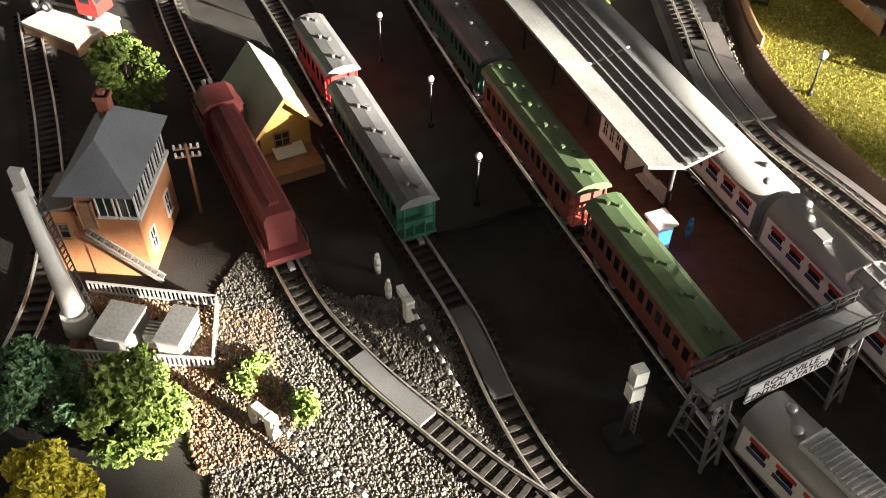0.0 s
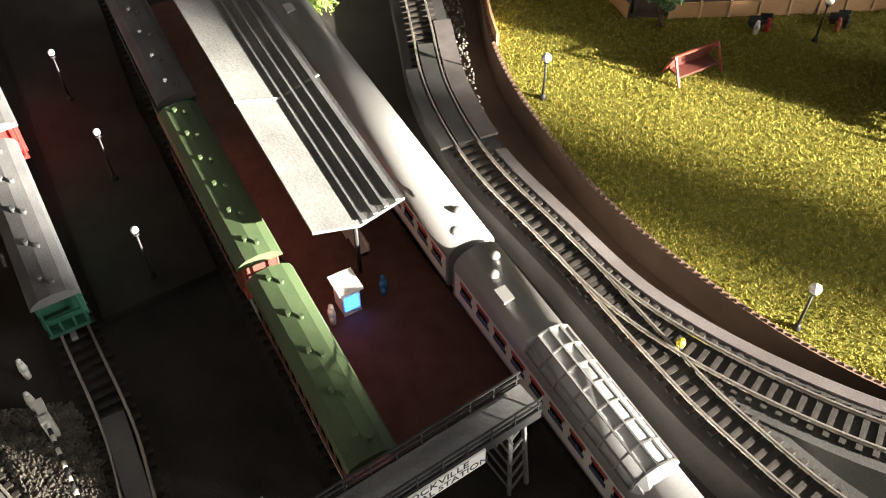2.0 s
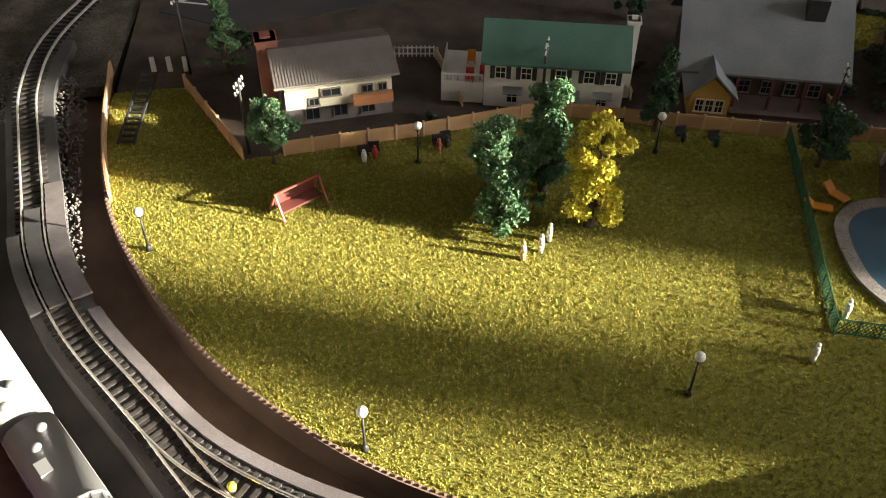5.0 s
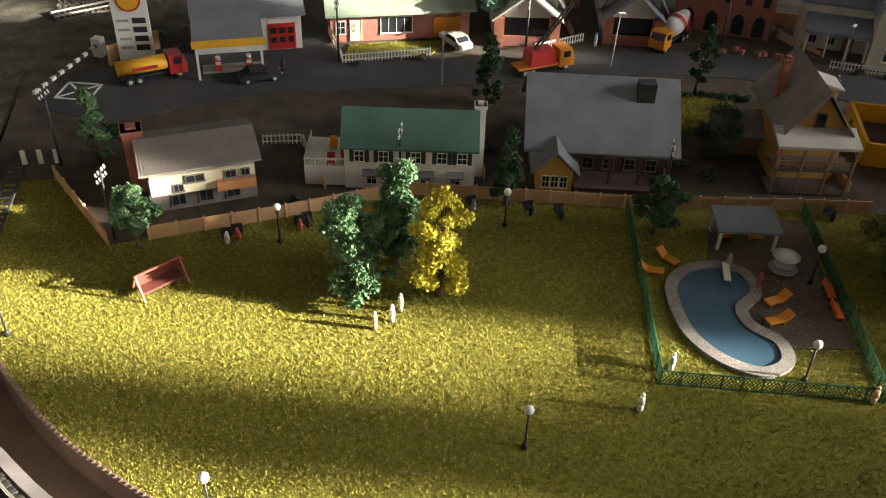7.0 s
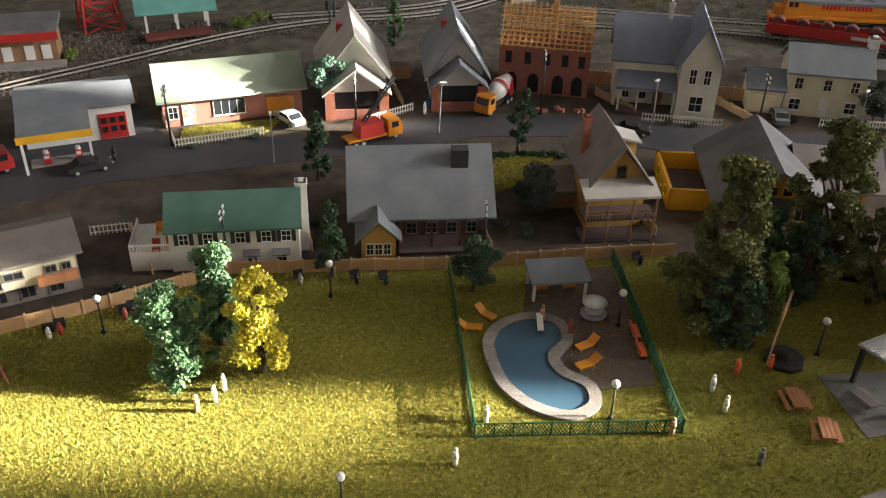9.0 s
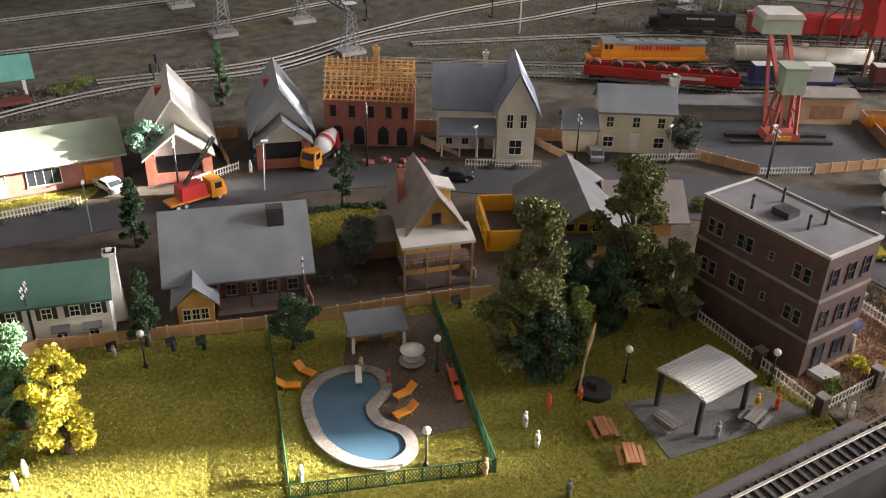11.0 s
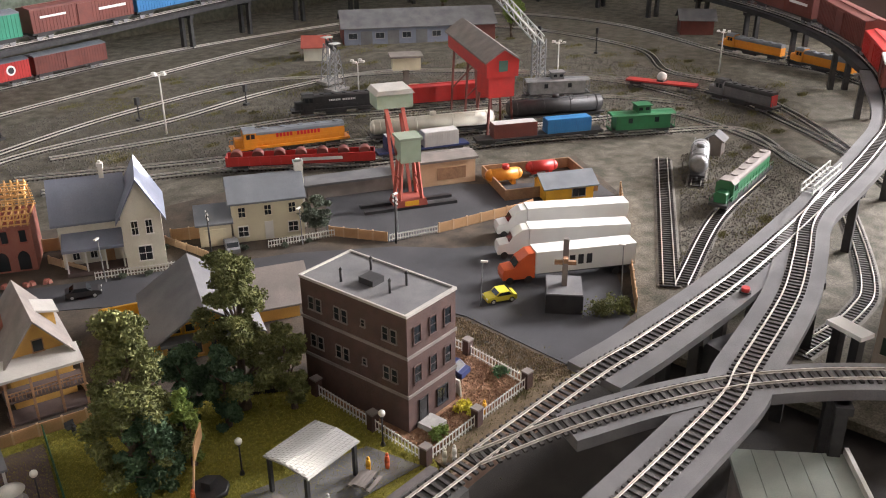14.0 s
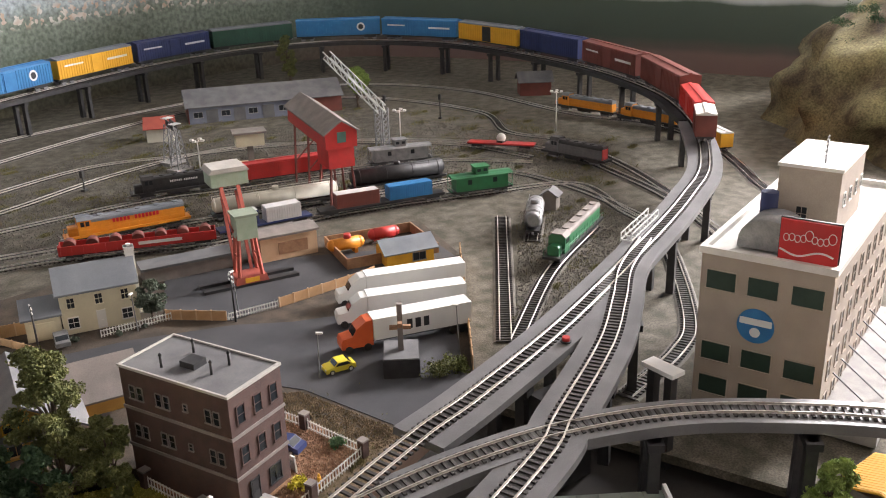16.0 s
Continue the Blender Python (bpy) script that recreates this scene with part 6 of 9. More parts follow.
board_fence([(48, 121.5), (54, 125.5)], "tan board fence beside the price sign", 2.6)


def picket_fence(pts, label, height=1.3, key="white", pitch=0.42, piers=False, group="white picket fences"):
    f = thing("picket_fence", 0, 0, 0, 0, label, "fence", group)
    for a, b in zip(pts, pts[1:]):
        L = math.hypot(b[0] - a[0], b[1] - a[1])
        m = place(a[0], a[1], 0, rot(a, b))
        bm = bm_new()
        for z in (0.3, height - 0.3):
            box(bm, 0, -0.05, z, L, 0.05, z + 0.12)
        part("rail", bm, M[key], f, at=m)
        n = int(L / pitch)
        one = mesh_of(box(bm_new(), -0.07, -0.08, 0.05, 0.07, -0.02, height, 0.85), "picket", M[key])
        for i in range(n + 1):
            part("picket", one, None, f, at=m @ Matrix.Translation((i * L / n * CM, 0, 0)))
        if piers:
            part("pier", box(bm_new(), -0.45, -0.45, 0, 0.45, 0.45, height + 0.5), M["brick_dark"], f, "brick fence pier", at=m)
            part("cap", box(bm_new(), -0.52, -0.52, height + 0.5, 0.52, 0.52, height + 0.7), M["roof_brown"], f, at=m)
    return f


picket_fence([(76.2, 117), (87.6, 116.8)], "white picket fence in front of the ranch house")
picket_fence([(76.2, 117), (75.8, 126)], "white picket fence beside the ranch house", key="ivory")
picket_fence([(101.5, 115.4), (109, 117.4)], "white picket fence in front of the cottages")
picket_fence([(138.0, 103.4), (147.2, 97.8)], "white picket fence in front of the farmhouse")
picket_fence([(160.5, 93.2), (170.2, 88.6)], "white picket fence in front of the cream house")
picket_fence([(173.8, 80.8), (181, 77.4)], "white yard fence with striped base")
picket_fence([(64.4, 98.6), (68.4, 98.0)], "low white picket fence behind the gardens")
picket_fence([(138.7, 58.5), (138.1, 49.2), (137.4, 41.2), (145.7, 41.4), (154.8, 41.5), (156.0, 51.0), (156.2, 58)], "white railing fence with brick piers round the apartment block", 1.5, "white", 0.5, True)
for a, b in (((68.6, 97.5), (69.6, 88.5)), ((87.2, 96.4), (85.9, 87.0)), ((105.8, 92), (103.9, 80.4)), ((123.6, 87), (122.4, 76.8)), ((109.3, 127), (108.2, 119)), ((120, 124), (118, 114.6)), ((136.5, 113.5), (138.2, 106)), ((151.3, 109), (152.4, 97))):
    board_fence([a, b], "pale grey boarded side fence", 1.2, "tan_post", "side fences")

# ---- pool garden ----
def mesh_fence(pts, label):
    f = thing("mesh_fence", 0, 0, 0, 0, label, "fence", "pool fence")
    for a, b in zip(pts, pts[1:]):
        L = math.hypot(b[0] - a[0], b[1] - a[1])
        m = place(a[0], a[1], 0, rot(a, b))
        n = max(1, round(L / 1.6))
        for i in range(n + 1):
            part("post", cyl(bm_new(), (L * i / n, 0, 0), (L * i / n, 0, 1.6), 0.07, n=6), M["green_mesh"], f, at=m)
        for z in (0.1, 1.5):
            part("rail", cyl(bm_new(), (0, 0, z), (L, 0, z), 0.06, n=6), M["green_mesh"], f, at=m)
        bm, q = bm_new(), 0.0
        while q < L:
            for s in (-1, 1):
                beam(bm, (q, 0, 0.1 if s > 0 else 1.5), (min(L, q + 0.9), 0, 1.5 if s > 0 else 0.1), 0.05, 0.05)
            q += 0.3
        tagged(part("mesh", bm, M["green_mesh"], f, at=m), kind="stuff")


mesh_fence([(98, 78.4), (90.7, 55.6), (106.9, 49.8), (115.2, 74.2)], "dark green wire mesh fence round the pool")
sheet("pool_deck", [(101.2, 67.6), (105.6, 75.6), (114.6, 73.2), (108.4, 55.6), (102.6, 57.0), (101.0, 62)], -0.1, 0.06, M["deck_brown"], "dark brown paved pool deck", "ground")
POOL = spline([(96.0, 63.6, 0), (97.0, 66.4, 0), (99.2, 68.2, 0), (102.2, 68.4, 0), (104.4, 66.6, 0), (103.9, 63.8, 0), (101.6, 62.2, 0), (101.3, 60.0, 0), (102.6, 57.6, 0), (101.8, 55.3, 0), (99.2, 54.8, 0), (96.8, 57.0, 0), (95.7, 60.2, 0), (96.0, 63.6, 0)], 0.5)
pool = thing("swimming_pool", 0, 0, 0, 0, "kidney-shaped swimming pool with blue water and pale coping", "swimming pool")
cx, cy = sum(p.x for p in POOL) / len(POOL), sum(p.y for p in POOL) / len(POOL)
part("coping", sweep("coping", POOL, [(-0.55, 0.0), (0.55, 0.0), (0.55, 0.34), (-0.55, 0.34)], M["gravel"]), M["gravel"], pool, "pale concrete coping")
part("water", prism(bm_new(), [(p.x, p.y) for p in POOL[:-1]], "z", 0.02, 0.2), M["water"], pool, "still blue water")
dv = thing("diving_board", 102.6, 67.0, 0.34, 245, "white diving board at the deep end", "diving board")
part("board", beam(bm_new(), (-0.8, 0, 0.5), (2.0, 0, 0.6), 0.6, 0.12), M["white"], dv)
part("stand", box(bm_new(), -0.8, -0.3, 0, -0.2, 0.3, 0.5), M["steel"], dv)


def lounger(x, y, turn, z=0.0):
    t = thing("sun_lounger", x, y, z, turn, "bright yellow sun lounger beside the pool", "lounger", "sun loungers")
    part("seat", prism(bm_new(), [(-1.2, 0.35), (0.4, 0.3), (0.4, 0.45), (-1.2, 0.5)], "y", -0.45, 0.45), M["gold"], t)
    part("backrest", prism(bm_new(), [(0.35, 0.3), (1.2, 0.95), (1.1, 1.05), (0.3, 0.45)], "y", -0.45, 0.45), M["gold"], t)
    for qx in (-1.0, 0.4):
        for s in (-0.35, 0.35):
            part("leg", cyl(bm_new(), (qx, s, 0), (qx, s, 0.36), 0.06, n=6), M["gold"], t)


for a in ((96.1, 68.8, 150, 0), (98.4, 70.1, 115, 0), (105.2, 62.4, 10, 0.06), (103.9, 60.0, 5, 0.06)):
    lounger(*a[:3], a[3])
sh = thing("pool_shelter", 106.8, 71.4, 0.06, -16, "open pool shelter with a flat grey roof", "shelter")
part("roof", prism(bm_new(), [(-1.9, 2.1), (1.9, 2.5), (1.9, 2.75), (-1.9, 2.35)], "x", -3.0, 3.0), M["roof_grey"], sh)
for qx in (-2.6, 2.6):
    for qy in (-1.5, 1.5):
        part("post", box(bm_new(), qx - 0.14, qy - 0.14, 0, qx + 0.14, qy + 0.14, 2.25), M["white"], sh)
for qx in (-1.4, 1.4):
    b = thing("garden_bench", 106.8 + qx, 71.6 - qx * 0.28, 0.06, -16, "small orange bench under the pool shelter", "bench", "pool benches")
    part("seat", box(bm_new(), -0.7, -0.3, 0.35, 0.7, 0.3, 0.48), M["gold"], b)
    part("backrest", box(bm_new(), -0.7, 0.25, 0.45, 0.7, 0.35, 1.0), M["gold"], b)
    for s in (-0.55, 0.55):
        part("leg", box(bm_new(), s - 0.08, -0.25, 0, s + 0.08, 0.3, 0.36), M["old_wood"], b)
um = thing("parasol_table", 108.2, 66.4, 0.06, 0, "white parasol over a round garden table", "parasol")
part("table", cyl(bm_new(), (0, 0, 0.7), (0, 0, 0.8), 0.9, n=18), M["tarp"], um)
part("pole", cyl(bm_new(), (0, 0, 0), (0, 0, 2.1), 0.07, n=8), M["white"], um)
part("canopy", cyl(bm_new(), (0, 0, 1.7), (0, 0, 2.2), 1.25, 0.1, 16), M["white"], um)
part("seat_ring", cyl(bm_new(), (0, 0, 0.3), (0, 0, 0.42), 1.3, n=18), M["concrete"], um)
for x, y in ((110.4, 62.4), (109.4, 59.8)):
    b = thing("park_bench", x, y, 0.06, 70, "red-brown slatted bench by the pool fence", "bench", "park benches")
    part("seat", box(bm_new(), -1.0, -0.35, 0.4, 1.0, 0.35, 0.52), M["orange"], b)
    part("backrest", box(bm_new(), -1.0, 0.3, 0.5, 1.0, 0.42, 1.1), M["orange"], b)
    for s in (-0.8, 0.8):
        part("leg", box(bm_new(), s - 0.08, -0.3, 0, s + 0.08, 0.35, 0.42), M["black"], b)


# ---- lamps and poles ----
def park_lamp(x, y, h=4.0, z=0.0, r=0.38, name="street_lamp", label="black post lamp with a white globe"):
    t = thing(name, x, y, z, 0, label, "street lamp", "park lamps")
    part("post", cyl(bm_new(), (0, 0, 0), (0, 0, h - 0.4), 0.1, 0.07, 8), M["black"], t)
    part("base", cyl(bm_new(), (0, 0, 0), (0, 0, 0.5), 0.28, 0.14, 10), M["black"], t)
    part("globe", ball(bm_new(), (0, 0, h - 0.1), r), M["globe"], t)
    part("collar", cyl(bm_new(), (0, 0, h - 0.55), (0, 0, h - 0.4), 0.2, n=8), M["black"], t)


for a in ((41.4, 72.6), (56.2, 51.2), (64.1, 80.5), (85.4, 78.6), (124.7, 53.8), (102.2, 53.4), (109.7, 64.2), (78.3, 52.0), (136.8, 46.5)):
    park_lamp(*a)
for x, y in ((10.5, 63.0), (15.4, 54.2), (4.6, 71.6)):
    park_lamp(x, y, 4.6, -0.1, 0.26, label="ornate platform lamp with a glass lantern")


def utility_pole(x, y, h, z=0.0, striped=False, turn=66.0, key="black"):
    t = thing("utility_pole", x, y, z, turn, "dark telegraph pole with white insulators", "utility pole", "telegraph poles")
    part("pole", cyl(bm_new(), (0, 0, 0), (0, 0, h), 0.16, 0.11, 8), M[key], t)
    for i in range(2):
        part("crossarm", beam(bm_new(), (-0.9, 0, h - 0.4 - 0.7 * i), (0.9, 0, h - 0.4 - 0.7 * i), 0.14), M[key], t)
        for q in (-0.8, -0.35, 0.35, 0.8):
            part("insulator", cyl(bm_new(), (q, 0, h - 0.4 - 0.7 * i), (q, 0, h - 0.05 - 0.7 * i), 0.1, 0.08, 6), M["globe"], t)


for a in ((49.4, 84.2, 7.6), (76.9, 86.8, 7.4), (102.6, 79.6, 6.6), (43.8, 98.5, 9.0), (75.8, 117.5, 8.4), (99.5, 113.8, 8.0), (125.5, 110, 9.4), (152.6, 96.5, 7.5), (174.0, 79.6, 7.6)):
    utility_pole(*a)
utility_pole(-4.4, 50.4, 6.4, -0.6, key="old_wood", turn=20)


def yard_light(x, y, h=11.0):
    t = thing("yard_light", x, y, -0.3, 20, "tall white floodlight mast with four lamp heads", "floodlight", "yard floodlights")
    part("mast", cyl(bm_new(), (0, 0, 0), (0, 0, h), 0.2, 0.13, 10), M["white"], t)
    for i in range(4):
        a = i * math.pi / 2
        part("arm", beam(bm_new(), (0, 0, h - 0.1), (1.1 * math.cos(a), 1.1 * math.sin(a), h + 0.3), 0.12), M["white"], t)
        part("lamp_head", prism(bm_new(), [(-0.45, h + 0.2), (0.45, h + 0.2), (0.3, h + 0.6), (-0.3, h + 0.6)], "y", -0.35, 0.35), M["white"], t, at=Matrix.Translation(Vector((1.3 * math.cos(a), 1.3 * math.sin(a), 0)) * CM))


for x, y, hh in ((184.2, 155.0, 12.4), (264.9, 111.6, 11.4), (306, 89, 10.4), (222.0, 136.0, 11.0)):
    yard_light(x, y, hh)
for x, y, hh in ((87.0, 108.6, 6.4), (109.8, 109.6, 7.0), (138.6, 101.8, 6.6), (164.6, 90.2, 6.0), (177.0, 82.0, 6.6), (166.5, 57.4, 6.4), (181.5, 45, 7.0)):
    t = thing("street_light", x, y, 0, rnd.random() * 360, "slender grey street light", "street lamp", "street lights")
    part("post", cyl(bm_new(), (0, 0, 0), (0.25, 0, hh), 0.1, 0.07, 7), M["steel"], t)
    part("lamp_head", box(bm_new(), 0.0, -0.16, hh, 0.9, 0.16, hh + 0.22), M["white"], t)


# ---- figures: plain shapes ----
def figure(x, y, z, key, label="small painted model figure standing", low=False):
    b = bm_new()
    hh = 1.25 if low else 1.9
    cyl(b, (0, 0, 0), (0, 0, hh * 0.45), 0.2, 0.25, 8), cyl(b, (0, 0, hh * 0.45), (0, 0, hh * 0.8), 0.27, 0.2, 8), ball(b, (0, 0, hh * 0.9), 0.17, 1.1, 8)
    solid("figurine", b, M[key], place(x, y, z), label, "figurine", "model figures")


for x, y, k in ((70.3, 66.8, "tan_post"), (71.9, 67.4, "white"), (72.9, 68.6, "ivory"), (88.0, 53.4, "white"), (92.3, 56.9, "white"), (112.4, 53.2, "white"), (115.8, 54.2, "orange"), (111.8, 50.6, "ivory"), (110.6, 44.6, "steel"), (103.2, 67.6, "tan_post"), (104.6, 64.6, "coach_red"), (119.0, 53.6, "orange"), (106.0, 50.0, "tan_post"), (126.6, 43.6, "grey_wall"), (132.8, 44.6, "yellow"), (134.4, 43.6, "orange"), (138.6, 39.8, "ivory"), (139.6, 39.4, "white"), (68.6, 116.2, "black"), (111.6, 117.6, "blue"), (147.6, 41.9, "yellow"), (122.5, 116.4, "white"), (110.2, 115.8, "white")):
    figure(x, y, 0.0, k)
for x, y, k in ((60.4, 82.2, "red"), (59.4, 81.8, "white"), (66.2, 82.4, "coach_red"), (67.0, 82.8, "black"), (83.2, 82.2, "grey_wall"), (88.5, 80.2, "black"), (91.2, 79.0, "dark_green"), (117.6, 72.9, "black")):
    bnch = thing("park_bench", x, y + 0.3, 0, 0, "dark park bench against the fence", "bench", "fence benches")
    part("seat", box(bm_new(), -0.5, -0.35, 0.4, 0.5, 0.2, 0.5), M["black"], bnch)
    part("backrest", box(bm_new(), -0.5, 0.2, 0.45, 0.5, 0.3, 1.1), M["black"], bnch)
    figure(x, y - 0.4, 0, k, "small painted model figure sitting", True)


# ---- park ----
sw = thing("garden_swing", 53.4, 76.2, 0, 30, "reddish-brown wooden garden swing bench", "garden swing")
part("seat", box(bm_new(), -1.9, -0.7, 0.5, 1.9, 0.5, 0.7), M["boxcar_red"], sw)
part("backrest", box(bm_new(), -1.9, 0.5, 0.6, 1.9, 0.7, 1.6), M["boxcar_red"], sw)
for s in (-1, 1):
    b = bm_new()
    beam(b, (s * 2.1, -1.1, 0), (s * 2.1, 0, 2.2), 0.16), beam(b, (s * 2.1, 1.1, 0), (s * 2.1, 0, 2.2), 0.16)
    part("frame_leg", b, M["coach_red"], sw)
part("top_bar", beam(bm_new(), (-2.2, 0, 2.2), (2.2, 0, 2.2), 0.16), M["coach_red"], sw)


def picnic_table(x, y, turn, key, z=0.0, lab="wooden picnic table with fixed benches"):
    t = thing("picnic_table", x, y, z, turn, lab, "picnic table", "picnic tables")
    t.scale = (0.78, 0.78, 0.78)
    for q in (-0.5, 0, 0.5):
        part("plank", box(bm_new(), -1.6, q - 0.23, 0.95, 1.6, q + 0.23, 1.1), M[key], t)
    for s in (-1, 1):
        part("bench", box(bm_new(), -1.6, s * 1.25 - 0.25, 0.55, 1.6, s * 1.25 + 0.25, 0.68), M[key], t)
        b = bm_new()
        beam(b, (s * 1.1, -1.2, 0), (s * 1.1, 0.4, 1.0), 0.14), beam(b, (s * 1.1, 1.2, 0), (s * 1.1, -0.4, 1.0), 0.14), beam(b, (s * 1.1, -1.3, 0.55), (s * 1.1, 1.3, 0.55), 0.12)
        part("leg", b, M[key], t)


picnic_table(118.1, 49.2, 70, "signal_orange", lab="orange-brown picnic table on the grass")
picnic_table(117.9, 45.3, 60, "signal_orange", lab="orange-brown picnic table on the grass")
SLAB = [(122.6, 51.4), (121.0, 43.6), (136.8, 41.4), (135.6, 47.6)]
sheet("picnic_slab", SLAB, -0.1, 0.07, M["roof_dark"], "grey concrete slab under the picnic shelter", "ground")
picnic_table(123.6, 47.0, 95, "roof_brown", 0.07)
picnic_table(131.2, 43.4, 15, "roof_brown", 0.07)
ps = thing("picnic_shelter", 128.3, 47.4, 0.07, 4, "picnic shelter with a pale shingled roof on dark posts", "shelter")
rb = bm_new()
prism(rb, [(-2.9, 3.9), (0, 4.2), (2.9, 3.9), (2.9, 4.06), (0, 4.36), (-2.9, 4.06)], "x", -3.5, 3.5)
part("roof", rb, M["grey_wall"], ps)
SHINGLE = mesh_of(box(bm_new(), -0.2, -0.19, 0, 0.2, 0.19, 0.07, 0.94), "shingle", M["grey_wall"])
for i in range(14):
    for j in range(16):
        u, v = (i - 6.5) * 0.41, -3.28 + 0.42 * j + 0.2 * (i % 2)
        part("shingle", SHINGLE, None, ps, at=Matrix.Translation(Vector((v, u, 4.37 - 0.1035 * abs(u))) * CM) @ Matrix.Rotation(-0.103 * (1 if u > 0 else -1), 4, "X"))
for qx in (-3.2, 3.2):
    for qy in (-2.4, 2.4):
        part("post", box(bm_new(), qx - 0.18, qy - 0.18, 0, qx + 0.18, qy + 0.18, 3.7), M["black"], ps)
bq = thing("fire_pit", 121.2, 54.2, 0, 20, "black octagonal fire pit beside a tilted tan board", "fire pit")
part("pit", cyl(bm_new(), (0, 0, 0), (0, 0, 0.5), 1.9, 1.8, 8), M["black"], bq)
part("grill", box(bm_new(), -0.6, -0.5, 0.5, 0.6, 0.5, 1.3), M["black"], bq)
sg = thing("park_sign", 120.6, 55.2, 0, 35, "tilted tan board on a leaning pole", "sign")
part("pole", beam(bm_new(), (-1.4, 0, 0), (0.4, 0, 4.6), 0.16), M["tan_post"], sg)
part("board", prism(bm_new(), [(-0.2, 3.2), (2.4, 4.4), (2.4, 6.0), (0.2, 4.8)], "y", -0.08, 0.08), M["tan"], sg)


# ---- vehicles ----
def car(x, y, turn, key, label, z=0.03, L=5.2):
    t = thing("car", x, y, z, turn, label, "car", "parked cars")
    s = L / 5.2
    out = [(-2.6, 0.35), (2.6, 0.35), (2.62, 0.85), (2.2, 1.0), (1.2, 1.1), (0.5, 1.62), (-1.2, 1.65), (-2.0, 1.1), (-2.58, 1.0)]
    part("body", prism(bm_new(), [(a * s, b) for a, b in out], "y", -0.98, 0.98), M[key], t)
    for sd in (-1, 1):
        part("side_window", prism(bm_new(), [(-1.7 * s, 1.1), (1.0 * s, 1.1), (0.45 * s, 1.52), (-1.15 * s, 1.55)], "y", sd * 0.985 - 0.02, sd * 0.985 + 0.02), M["glass"], t)
        for q in (-1.65, 1.6):
            w = part("wheel", cyl(bm_new(), (q * s, sd * 0.8, 0.38), (q * s, sd * 1.02, 0.38), 0.38, n=14), M["black"], t)
            part("rim", cyl(bm_new(), (q * s, sd * 1.0, 0.38), (q * s, sd * 1.05, 0.38), 0.22, n=10), M["pale_steel"], w)
        part("headlight", box(bm_new(), 2.55 * s, sd * 0.7 - 0.2, 0.7, 2.66 * s, sd * 0.7 + 0.2, 0.9), M["globe"], t)
    part("windscreen", beam(bm_new(), (1.12 * s, 0, 1.14), (0.54 * s, 0, 1.58), 1.7, 0.06), M["glass"], t)
    part("rear_window", beam(bm_new(), (-1.95 * s, 0, 1.15), (-1.26 * s, 0, 1.6), 1.7, 0.06), M["glass"], t)


car(65.6, 114.2, 6, "black", "glossy black saloon at the filling station")
car(91.8, 119.6, 108, "pale_steel", "silver saloon parked on the driveway")
car(134.4, 100.2, -30, "black", "black saloon parked at the kerb", L=4.6)
car(156.6, 97.0, 60, "steel", "grey saloon parked on the driveway")
car(151.4, 50.4, 100, "navy", "dark blue saloon parked behind the railing")
wb = thing("leaning_board", 148.8, 46.6, 0.05, 70, "small white board leaning by the apartment entrance", "board")
part("panel", prism(bm_new(), [(-0.8, 0.0), (0.9, 0.0), (0.5, 1.7), (-0.5, 1.9)], "y", -0.1, 0.1), M["white"], wb)
part("prop", beam(bm_new(), (0, 0.1, 1.3), (0, 1.0, 0), 0.12), M["steel"], wb)


